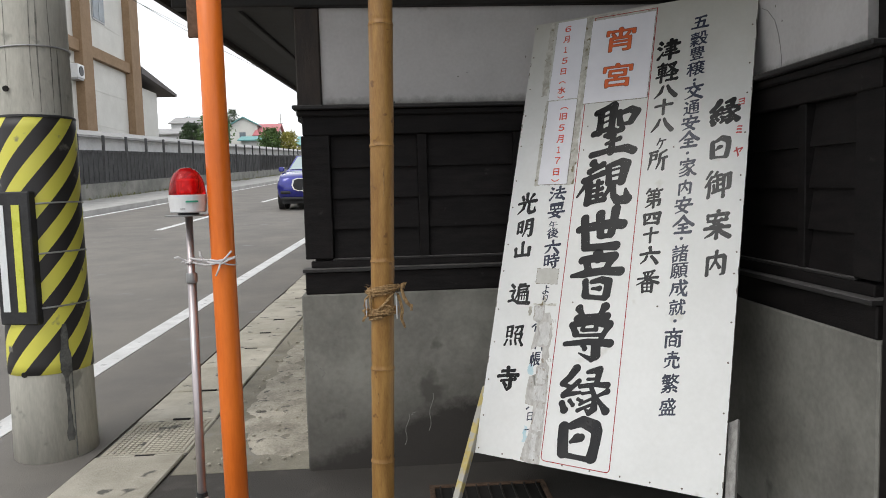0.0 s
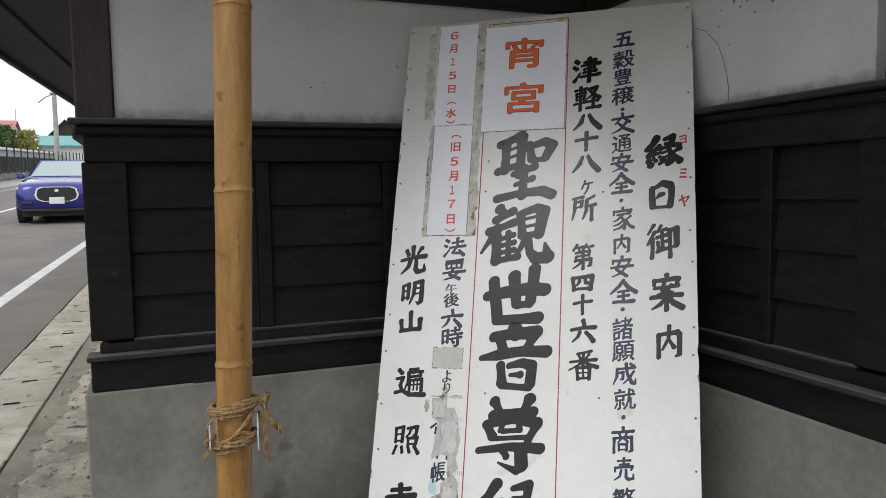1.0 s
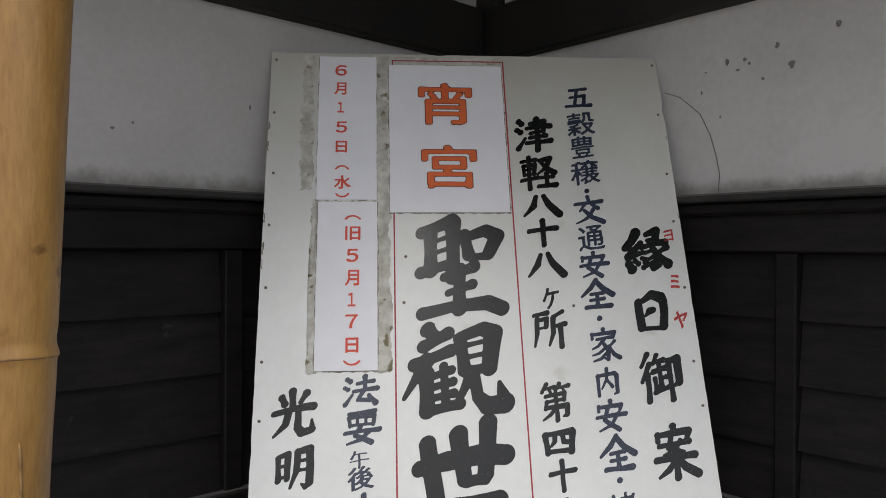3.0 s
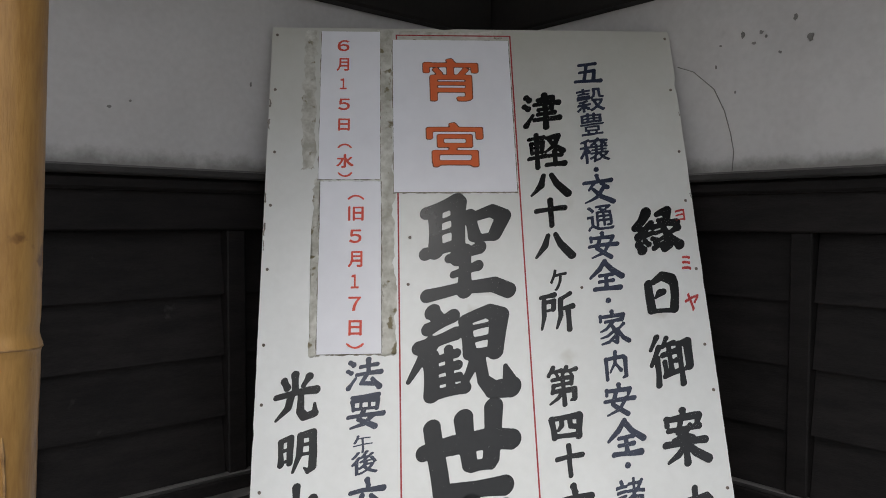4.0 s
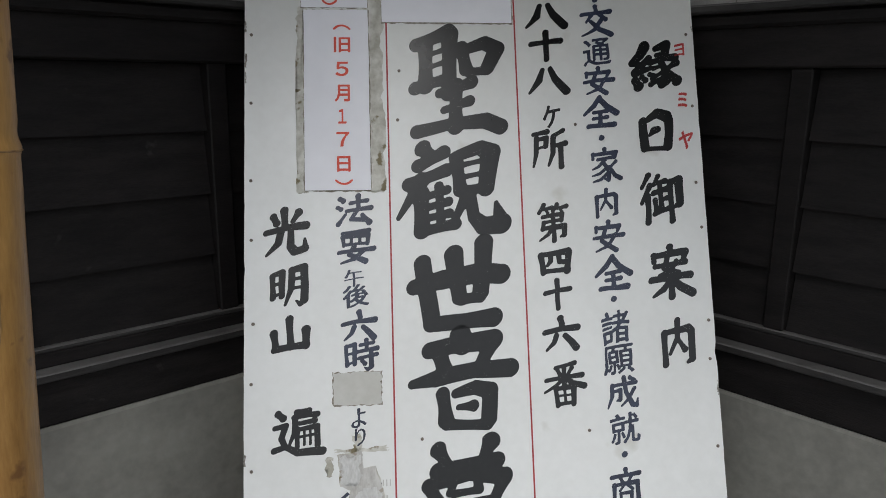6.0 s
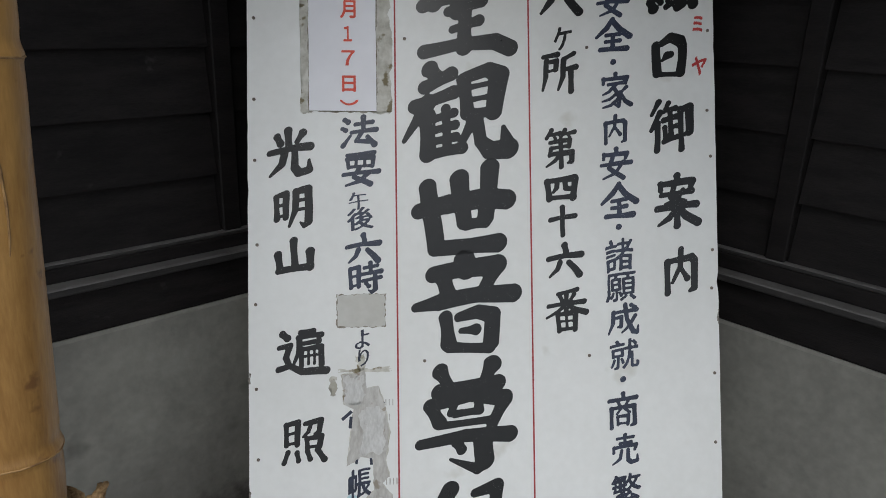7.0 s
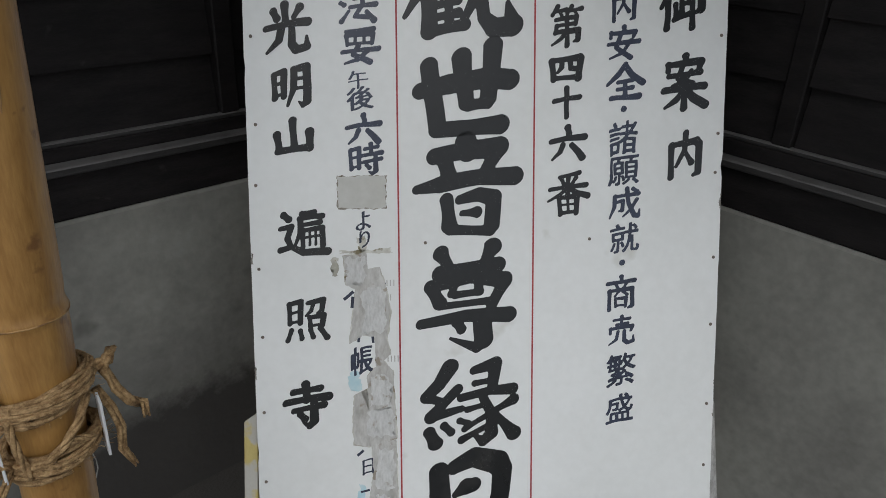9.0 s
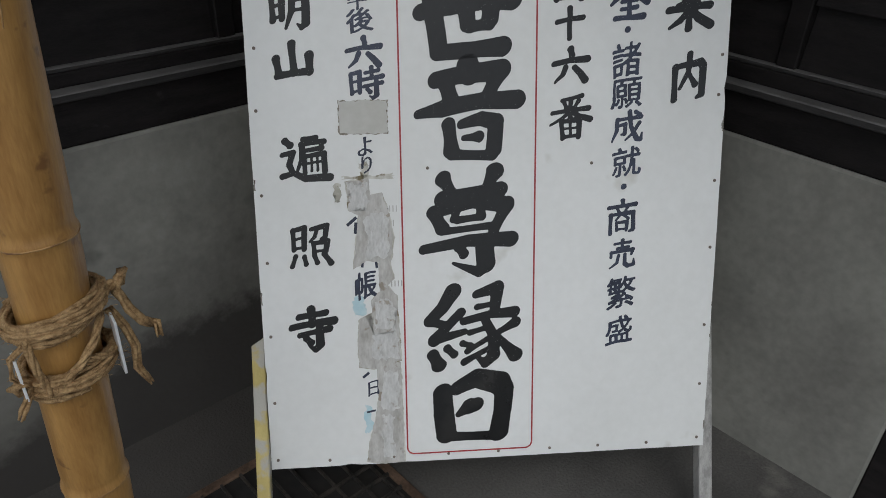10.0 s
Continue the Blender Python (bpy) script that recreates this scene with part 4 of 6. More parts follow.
STROKE["四"] = [(8, 22, 8, 14, 88, 8), (10, 20, 6, 88, 10, 9), (90, 14, 9, 84, 86, 8), (14, 86, 6, 86, 80, 7), (38, 22, 6, 36, 45, 6, 26, 62, 4), (60, 18, 6, 62, 48, 6, 76, 50, 6)]
STROKE["山"] = [(48, 4, 8, 50, 80, 8), (10, 42, 8, 14, 84, 7), (12, 88, 7, 50, 82, 6, 88, 78, 8), (88, 36, 9, 88, 80, 8)]
STROKE["光"] = [(46, 2, 8, 47, 36, 7), (20, 14, 7, 28, 28, 7), (78, 8, 8, 66, 26, 5), (4, 48, 6, 50, 40, 6, 96, 36, 8), (38, 46, 7, 32, 72, 7, 4, 97, 3), (60, 44, 6, 60, 80, 7, 70, 92, 8, 94, 86, 7, 93, 66, 3)]
STROKE["明"] = [(8, 22, 6, 10, 74, 7), (10, 20, 5, 32, 14, 7, 32, 72, 6), (12, 44, 4, 30, 40, 4), (12, 70, 4, 30, 66, 4), (56, 10, 7, 54, 56, 6, 40, 94, 3), (56, 10, 6, 86, 4, 8, 86, 84, 8, 76, 94, 5, 66, 86, 2), (58, 32, 4, 82, 28, 4), (57, 54, 4, 82, 50, 4)]
STROKE["寺"] = [(20, 18, 6, 78, 12, 7), (48, 2, 8, 49, 36, 7), (3, 40, 6, 50, 34, 6, 97, 32, 8), (20, 58, 5, 86, 50, 7), (64, 42, 7, 64, 84, 8, 54, 95, 6, 40, 86, 2), (34, 66, 6, 44, 78, 7)]
STROKE["内"] = [(12, 28, 8, 12, 94, 7), (14, 28, 6, 80, 20, 8, 88, 28, 8, 86, 86, 7, 74, 92, 4), (50, 3, 7, 48, 40, 6, 26, 72, 4), (50, 44, 5, 68, 66, 7)]
STROKE["全"] = [(50, 2, 6, 34, 28, 7, 4, 56, 4), (50, 6, 6, 68, 30, 7, 97, 52, 8), (32, 50, 5, 70, 46, 6), (30, 70, 5, 70, 66, 6), (50, 50, 6, 50, 90, 7), (14, 94, 6, 88, 90, 8)]
STROKE["安"] = [(50, 2, 7, 51, 14, 6), (12, 20, 6, 12, 34, 5), (12, 22, 5, 84, 16, 7, 78, 32, 5), (40, 28, 6, 28, 62, 6, 72, 96, 7), (70, 44, 6, 48, 80, 5, 10, 97, 3), (4, 54, 5, 50, 48, 6, 96, 46, 7)]
STROKE["所"] = [(6, 12, 5, 44, 6, 7), (14, 22, 6, 12, 60, 6, 3, 96, 3), (14, 26, 4, 42, 22, 6, 40, 44, 6), (14, 48, 4, 40, 44, 4), (90, 4, 6, 62, 18, 6), (62, 20, 7, 60, 62, 6, 46, 94, 3), (64, 44, 5, 96, 38, 7), (82, 42, 7, 82, 98, 7)]
STROKE["第"] = [(22, 3, 6, 8, 22, 5), (18, 14, 4, 46, 10, 6), (30, 16, 4, 34, 24, 4), (62, 2, 6, 50, 18, 5), (58, 12, 4, 90, 8, 6), (72, 14, 4, 76, 22, 4), (18, 34, 5, 76, 28, 6, 74, 46, 5), (20, 50, 5, 74, 44, 5), (20, 50, 6, 16, 66, 6), (18, 66, 5, 82, 60, 7, 80, 84, 7, 68, 88, 3), (48, 28, 6, 49, 98, 6), (46, 66, 5, 30, 82, 5, 6, 95, 3)]
STROKE["番"] = [(76, 2, 6, 30, 12, 5), (34, 16, 5, 40, 28, 5), (68, 14, 6, 60, 28, 5), (6, 38, 5, 92, 32, 7), (50, 10, 6, 50, 52, 6), (48, 38, 5, 30, 52, 5, 2, 64, 3), (54, 38, 5, 72, 50, 6, 98, 56, 7), (28, 60, 6, 32, 96, 6), (30, 60, 5, 72, 56, 7, 70, 96, 6), (50, 60, 4, 50, 92, 4), (34, 76, 3, 68, 74, 3), (34, 94, 5, 70, 92, 5)]
STROKE["案"] = [(50, 2, 7, 51, 12, 6), (12, 16, 6, 12, 28, 5), (12, 17, 5, 86, 12, 7, 80, 26, 5), (42, 22, 5, 34, 42, 5, 66, 54, 6), (62, 30, 5, 48, 48, 5, 22, 56, 3), (14, 38, 5, 84, 32, 6), (4, 64, 6, 94, 58, 7), (48, 52, 7, 49, 98, 7), (46, 66, 5, 30, 82, 6, 6, 95, 3), (54, 66, 5, 70, 80, 7, 96, 93, 8)]
STROKE["御"] = [(22, 3, 6, 6, 26, 4), (24, 24, 6, 4, 56, 4), (18, 44, 6, 17, 96, 6), (44, 6, 5, 34, 22, 4), (38, 20, 4, 60, 16, 6), (32, 38, 5, 64, 32, 6), (48, 20, 5, 48, 70, 6), (50, 52, 4, 62, 50, 5), (34, 52, 5, 35, 74, 5), (32, 80, 5, 64, 70, 5), (72, 18, 6, 72, 96, 6), (73, 18, 5, 92, 14, 8, 92, 62, 7, 82, 66, 4)]
STROKE["津"] = [(10, 8, 7, 18, 16, 7), (4, 34, 6, 14, 42, 7), (6, 92, 7, 26, 62, 4), (42, 16, 5, 80, 10, 7, 78, 42, 5), (32, 30, 5, 97, 24, 7), (42, 46, 5, 78, 40, 5), (40, 60, 5, 84, 54, 6), (30, 76, 5, 97, 70, 7), (60, 2, 7, 60, 98, 7)]
STROKE["軽"] = [(6, 16, 5, 46, 11, 6), (10, 30, 5, 12, 56, 5), (11, 30, 4, 42, 26, 6, 40, 54, 5), (14, 42, 3, 38, 39, 3), (13, 56, 4, 40, 53, 4), (3, 72, 5, 48, 66, 6), (26, 3, 6, 26, 98, 6), (56, 14, 5, 86, 8, 7, 74, 34, 5, 50, 54, 3), (60, 20, 4, 76, 38, 6, 96, 50, 7), (58, 66, 5, 90, 62, 6), (73, 52, 6, 74, 90, 6), (50, 92, 5, 98, 88, 7)]
STROKE["照"] = [(10, 12, 6, 12, 58, 6), (11, 12, 5, 36, 8, 7, 35, 58, 6), (14, 34, 4, 32, 31, 4), (14, 56, 4, 34, 54, 4), (52, 12, 5, 88, 7, 7, 84, 32, 6, 74, 36, 3), (66, 12, 5, 60, 30, 5, 48, 42, 3), (56, 46, 6, 58, 66, 6), (57, 46, 5, 88, 43, 7, 84, 66, 6), (60, 66, 4, 84, 64, 4), (14, 74, 6, 6, 96, 6), (34, 76, 6, 38, 94, 6), (58, 74, 6, 64, 92, 6), (80, 72, 6, 94, 94, 7)]
STROKE["遍"] = [(12, 6, 7, 22, 16, 7), (6, 36, 5, 26, 32, 6, 18, 58, 6, 24, 74, 5), (4, 82, 6, 26, 76, 5, 50, 90, 7, 97, 90, 8), (48, 6, 6, 72, 4, 6), (42, 16, 5, 88, 12, 6), (44, 18, 6, 42, 50, 5, 32, 74, 3), (44, 30, 4, 84, 26, 5, 82, 16, 4), (48, 42, 6, 48, 78, 5), (48, 42, 4, 88, 38, 6, 88, 76, 6), (62, 42, 3, 62, 74, 3), (74, 42, 3, 74, 74, 3), (50, 58, 3, 86, 55, 3)]
STROKE["五"] = [(20, 14, 6, 82, 8, 7), (48, 14, 7, 36, 90, 7), (20, 50, 5, 76, 42, 7, 70, 88, 7), (2, 94, 6, 98, 90, 8)]
STROKE["交"] = [(50, 2, 7, 52, 14, 6), (4, 28, 6, 96, 20, 8), (36, 32, 6, 20, 52, 4), (62, 30, 6, 82, 46, 7), (66, 48, 7, 44, 78, 6, 4, 97, 3), (34, 50, 5, 60, 78, 7, 97, 96, 8)]
STROKE["家"] = [(50, 2, 7, 51, 12, 6), (10, 16, 6, 10, 30, 5), (10, 18, 5, 88, 12, 7, 82, 28, 5), (26, 32, 5, 76, 27, 6), (52, 32, 6, 28, 52, 5, 8, 60, 3), (46, 42, 5, 62, 66, 7, 58, 94, 6, 46, 90, 3), (54, 58, 5, 30, 74, 5, 8, 80, 3), (58, 72, 5, 34, 92, 5, 10, 98, 3), (84, 40, 6, 68, 54, 5), (64, 54, 5, 80, 80, 6, 98, 90, 7)]
STROKE["成"] = [(16, 26, 6, 14, 62, 6, 2, 96, 3), (16, 28, 5, 90, 20, 7), (18, 46, 4, 42, 42, 6, 40, 72, 6, 30, 74, 3), (54, 4, 7, 60, 50, 6, 78, 88, 7, 92, 92, 6, 95, 72, 3), (86, 40, 6, 70, 66, 5, 44, 92, 3), (74, 4, 6, 86, 12, 6)]
STROKE["売"] = [(20, 14, 5, 80, 9, 6), (50, 2, 7, 50, 30, 6), (30, 30, 5, 72, 26, 6), (8, 42, 6, 8, 58, 5), (9, 43, 5, 90, 36, 7, 84, 52, 5), (36, 54, 6, 30, 80, 6, 4, 97, 3), (60, 52, 6, 60, 84, 7, 72, 93, 7, 94, 88, 6, 93, 70, 3)]
STROKE["商"] = [(50, 2, 7, 51, 12, 6), (6, 20, 6, 94, 14, 7), (34, 24, 5, 38, 34, 5), (66, 22, 6, 58, 34, 5), (12, 42, 7, 12, 96, 6), (13, 42, 5, 88, 37, 7, 88, 88, 7, 76, 92, 4), (42, 44, 5, 30, 58, 4), (56, 44, 5, 70, 54, 5), (32, 66, 5, 33, 88, 5), (33, 66, 4, 66, 63, 6, 65, 88, 5), (34, 86, 4, 64, 84, 4)]
STROKE["法"] = [(10, 8, 6, 20, 16, 7), (4, 36, 5, 14, 43, 6), (6, 92, 7, 26, 62, 4), (40, 24, 5, 86, 18, 6), (62, 2, 7, 62, 44, 6), (30, 50, 5, 97, 42, 7), (58, 48, 6, 42, 78, 5, 78, 80, 6), (72, 64, 5, 92, 90, 8)]
STROKE["時"] = [(8, 20, 6, 10, 76, 6), (10, 20, 5, 34, 15, 6, 33, 74, 6), (12, 44, 4, 30, 41, 4), (12, 72, 4, 32, 68, 4), (50, 18, 5, 86, 12, 6), (67, 2, 6, 67, 34, 6), (42, 38, 5, 98, 31, 7), (46, 58, 5, 96, 50, 6), (80, 42, 6, 80, 86, 7, 70, 95, 5, 60, 88, 2), (54, 66, 5, 62, 76, 6)]
STROKE["要"] = [(14, 10, 5, 86, 4, 6), (14, 22, 6, 18, 46, 5), (15, 22, 5, 84, 17, 6, 80, 42, 5), (38, 8, 5, 38, 42, 4), (60, 6, 5, 60, 42, 4), (18, 45, 4, 80, 41, 4), (46, 50, 6, 32, 74, 5, 76, 96, 7), (70, 64, 6, 46, 88, 5, 10, 98, 3), (3, 66, 5, 97, 58, 7)]
for k, (ch, u, v, w, h) in enumerate(main):
    part("large_character", letter(ch, u, v, w, h, 0.0, INK, k, 0.0, 0.012, cells=130, strokes=BRUSH[ch], weight={"縁": 0.88, "日": 1.14}.get(ch, 1.06)), M["ink"], sign, "broad black brush character")


def column(name, rows, mat, bold, label="", slope=0.17, lift=INK, wobble=0.032, base=20):
    for k, (ch, u, v, w, h) in enumerate(rows):
        if ch in STROKE and w > 0.03:
            grow = 1.16 if ch == "日" else 1.04
            part(name, letter(ch, u, v, w * grow, h * grow, 0.0, lift, base + k, 0.05, 0.02, cells=96 if h > 0.07 else 72, strokes=STROKE[ch], weight=1.02 if ch in "遍照番" else 1.26 if mat is M["ink"] else 1.12), mat, sign, label)
            continue
        part(name, letter(ch, u, v, w, h, bold if ch != "・" else 0.0, lift, base + k, slope, wobble, cells=72 if h > 0.04 else 40, waist={"番": 0.74, "豊": 0.8, "案": 0.86}.get(ch, 1.0)), mat, sign, label)


column("character", [("津", 0.5951, -0.2083, .080, .078), ("軽", 0.5975, -0.3036, .078, .078), ("八", 0.5989, -0.3841, .084, .052), ("十", 0.5982, -0.4477, .064, .058), ("八", 0.5975, -0.5201, .080, .056), ("ヶ", 0.6027, -0.5936, .036, .046), ("所", 0.5951, -0.6599, .068, .074), ("第", 0.5965, -0.8087, .064, .072), ("四", 0.5958, -0.8870, .064, .048), ("十", 0.5971, -0.9505, .052, .056), ("六", 0.6002, -1.0268, .066, .062), ("番", 0.6024, -1.1219, .078, .080)], M["ink"], 0.034)
column("character", [("五", 0.7062, -0.1102, .058, .050), ("穀", 0.7065, -0.1787, .066, .060), ("豊", 0.7048, -0.2392, .062, .054), ("穣", 0.7051, -0.3027, .066, .058), ("・", 0.7043, -0.3483, .012, .012), ("交", 0.7045, -0.3939, .062, .062), ("通", 0.7028, -0.4593, .058, .056), ("安", 0.7031, -0.5208, .062, .054), ("全", 0.7023, -0.5862, .068, .062), ("・", 0.7025, -0.6388, .012, .012), ("家", 0.7066, -0.6952, .060, .066), ("内", 0.7049, -0.7715, .050, .056), ("安", 0.7051, -0.8388, .062, .058), ("全", 0.7093, -0.9111, .070, .066), ("・", 0.7083, -0.9616, .012, .012), ("諸", 0.7085, -1.0160, .056, .064), ("願", 0.7107, -1.0784, .062, .056), ("成", 0.7157, -1.1416, .060, .058), ("就", 0.7158, -1.2088, .058, .058), ("・", 0.7120, -1.2573, .012, .012), ("商", 0.7110, -1.3185, .058, .066), ("売", 0.7141, -1.3927, .052, .056), ("繁", 0.7142, -1.4717, .060, .066), ("盛", 0.7133, -1.5508, .056, .058)], M["ink_blue"], 0.028, "blue-black brush character")
column("character", [("縁", 0.8209, -0.4880, .098, .094), ("日", 0.8155, -0.6225, .062, .076), ("御", 0.8179, -0.7640, .086, .096), ("案", 0.8271, -0.9114, .084, .096), ("内", 0.8323, -1.0497, .070, .088)], M["ink"], 0.038)
column("reading_mark", [("ヨ", 0.8758, -0.4547, .022, .026), ("ミ", 0.8752, -0.5605, .022, .034), ("ヤ", 0.8774, -0.6437, .032, .038)], M["ink_red"], 0.05, "small red reading mark")
column("character", [("法", 0.2075, -0.7794, .066, .056), ("要", 0.2098, -0.8481, .068, .062), ("午", 0.2051, -0.9089, .036, .034), ("後", 0.2082, -0.9427, .048, .042), ("六", 0.2134, -0.9995, .062, .052), ("時", 0.2156, -1.0552, .062, .058), ("よ", 0.2100, -1.1696, .028, .036), ("り", 0.2121, -1.2034, .020, .034)], M["ink_blue"], 0.032, "blue-black brush character")
column("covered_character", [("帳", 0.2028, -1.4380, .042, .056), ("日", 0.2112, -1.6516, .022, .032)], M["ink_blue"], 0.03, "character half hidden under tape")
for u, v, w, h, a in ((.180, -1.312, .024, .006, .7), (.187, -1.325, .006, .022, -.1), (.240, -1.286, .022, .007, -.6), (.199, -1.388, .005, .030, -.15), (.224, -1.392, .005, .026, .1), (.197, -1.624, .016, .005, .7), (.205, -1.702, .018, .004, .2)):
    part("covered_stroke", boxed((-w / 2, -h / 2, 0.0), (w / 2, h / 2, INK), 0.0, BM @ Matrix.Translation((u, v, 0)) @ Matrix.Rotation(a, 4, "Z")), M["ink_blue"], sign)
column("character", [("光", 0.0789, -0.8198, .078, .084), ("明", 0.0843, -0.9225, .074, .074), ("山", 0.0856, -1.0142, .074, .062), ("遍", 0.0983, -1.1936, .090, .082), ("照", 0.1009, -1.3558, .080, .080), ("寺", 0.0973, -1.5260, .084, .086)], M["ink"], 0.038)

# red rule round the main column
bm = bmesh.new()
RL, RRT, RB, RT, LW = 0.2765, 0.535, -1.800, -0.0175, 0.0032
arc = [(RL + 0.014 - 0.014 * math.cos(a), RB + 0.014 - 0.014 * math.sin(a)) for a in [math.pi / 2 * q / 5 for q in range(6)]]
arc2 = [(RRT - 0.014 + 0.014 * math.sin(a), RB + 0.014 - 0.014 * math.cos(a)) for a in [math.pi / 2 * q / 5 for q in range(6)]]
path = [(RL, RT)] + arc + arc2 + [(RRT, RT), (RL, RT)]
for (x0, y0), (x1, y1) in zip(path, path[1:]):
    d = Vector((x1 - x0, y1 - y0)).normalized()
    nn_ = Vector((-d.y, d.x)) * LW / 2
    e = d * LW * 0.4
    q = [(x0 - e.x + nn_.x, y0 - e.y + nn_.y), (x1 + e.x + nn_.x, y1 + e.y + nn_.y), (x1 + e.x - nn_.x, y1 + e.y - nn_.y), (x0 - e.x - nn_.x, y0 - e.y - nn_.y)]
    bm.faces.new([bm.verts.new(BM @ Vector((a, b, 0.0005 + 0.00001 * len(bm.verts) * 0.1))) for a, b in reversed(q)])
part("red_rule", bm, M["red_line"], sign, "thin dark red border line")


def scrap(name, outline, mat, lift, label="", curl=0.0, seed=0, parent=None):
    """A glued scrap of paper or tape with a slightly wavy surface."""
    fine = []
    for k, (a, c) in enumerate(zip(outline, outline[1:] + outline[:1])):
        steps = max(1, int(math.hypot(c[0] - a[0], c[1] - a[1]) / 0.004))
        for q in range(steps):
            s = q / steps
            x, y = a[0] + (c[0] - a[0]) * s, a[1] + (c[1] - a[1]) * s
            n2 = noise.noise_vector((x * 90, y * 90, seed)) * 0.0022 + noise.noise_vector((x * 300, y * 300, seed)) * 0.0010
            fine.append((x + n2.x, y + n2.y))
    bm = bmesh.new()
    prism(bm, fine, 0.0002, lift)
    bmesh.ops.triangulate(bm, faces=bm.faces)
    bmesh.ops.transform(bm, matrix=BM, verts=bm.verts)
    return part(name, bm, mat, parent or sign, label)


def jag(u0, v0, u1, v1, amp, seed, n=16):
    """A box outline with torn edges."""
    rg = random.Random(seed)
    pts = []
    for (a, b) in (((u0, v0), (u1, v0)), ((u1, v0), (u1, v1)), ((u1, v1), (u0, v1)), ((u0, v1), (u0, v0))):
        for q in range(n):
            s = q / n
            pts.append((a[0] + (b[0] - a[0]) * s + rg.uniform(-amp, amp), a[1] + (b[1] - a[1]) * s + rg.uniform(-amp, amp)))
    return pts


scrap("glue_trace", jag(.236, -.740, .268, -.008, .005, 1, 40), M["glue"], 0.0005, "old glue and torn paper trace")
scrap("glue_trace", jag(.074, -.345, .100, -.008, .004, 2, 30), M["glue"], 0.0005, "old glue and torn paper trace")
scrap("glue_trace", jag(.100, -.742, .120, -.37, .003, 3, 30), M["glue"], 0.0005, "old glue and torn paper trace")
scrap("glue_trace", jag(.285, -.024, .52, -.006, .003, 4, 20), M["glue"], 0.0003, "old glue and torn paper trace")


def sheet(name, u0, v0, u1, v1, lift, curl, seed, label):
    """A pasted paper sheet, gently buckled."""
    bm = bmesh.new()
    nu, nv = 12, 30

    def dz(u, v):
        wav = curl * (noise.noise((u * 14 + seed, v * 9, seed)) + 0.5 * noise.noise((u * 40, v * 30 + seed, 2)))
        return lift + wav

    rows = []
    for q in range(nv + 1):
        v = v0 + (v1 - v0) * q / nv
        row = []
        for p in range(nu + 1):
            u = u0 + (u1 - u0) * p / nu
            eu = 0.0012 * noise.noise((v * 20, seed, 0)) if p in (0, nu) else 0
            row.append(bm.verts.new(BM @ Vector((u + eu, v, max(0.0004, dz(u, v))))))
        rows.append(row)
    for a, b in zip(rows, rows[1:]):
        for p in range(nu):
            bm.faces.new((a[p], a[p + 1], b[p + 1], b[p]))
    rim = rows[0] + [r[-1] for r in rows[1:]] + rows[-1][-2::-1] + [r[0] for r in rows[-2:0:-1]]
    low = [bm.verts.new(v.co - BN * 0.0004) for v in rim]
    for q in range(len(rim)):
        bm.faces.new((rim[q], rim[(q + 1) % len(rim)], low[(q + 1) % len(rim)], low[q]))
    bmesh.ops.recalc_face_normals(bm, faces=bm.faces)
    return part(name, bm, M["paper"], sign, label, smooth=False), dz


yoimiya, dz1 = sheet("pasted_paper", 0.2680, -0.3996, 0.5297, -0.0300, 0.0016, 0.0008, 1, "white paper with two orange-red characters")
date1, dz2 = sheet("pasted_paper", 0.1097, -0.3699, 0.2396, -0.0099, 0.0016, 0.0006, 2, "white paper strip with a red date")
date2, dz3 = sheet("pasted_paper", 0.1144, -0.7393, 0.2405, -0.3753, 0.0028, 0.0012, 3, "wrinkled white paper strip with a red date")


# shadow round each pasted paper, painted as a slightly larger dark underlay
for k, (u0, v0, u1, v1) in enumerate(((0.2665, -0.4021, 0.5314, -0.0290), (0.1085, -0.3709, 0.2406, -0.0099), (0.1132, -0.7415, 0.2419, -0.3744))):
    scrap("paste_line", jag(u0, v0, u1, v1, .0011, 90 + k, 24), M["grime"], 0.0006, "dark shadow edge painted round the paper", seed=k + 20)


def printed(rows, mat, dz, parent, bold, lift=0.0006, label=""):
    for ch, u, v, w, h, turn in rows:
        part("printed_character", letter(ch, u, v, w, h, bold, lift, 0, 0.0, 0.0, turn, warp=dz, nib=1.0, flare=0.15, cells=96 if h > 0.06 else 44), mat, parent, label)


for bold, mat, lift in ((0.024, M["print_brown"], 0.0006), (0.009, M["print_orange"], 0.0010)):
    grow = 0.124 * 2 * (bold - 0.024)
    printed([("宵", 0.3964, -0.1315, .124 + grow, .108 + grow, 0), ("宮", 0.4003, -0.2899, .124 + grow, .106 + grow, 0)], mat, dz1, yoimiya, bold, lift)
Q = math.pi / 2
printed([("６", 0.1586, -0.0469, .026, .028, 0), ("月", 0.1579, -0.0947, .027, .032, 0), ("１", 0.1592, -0.1437, .015, .027, 0), ("５", 0.1615, -0.1937, .025, .028, 0), ("日", 0.1619, -0.2427, .025, .029, 0), ("（", 0.1641, -0.2935, .030, .011, -Q), ("水", 0.1653, -0.3285, .036, .032, 0), ("）", 0.1654, -0.3595, .030, .011, -Q)], M["print_red"], dz2, date1, 0.026)
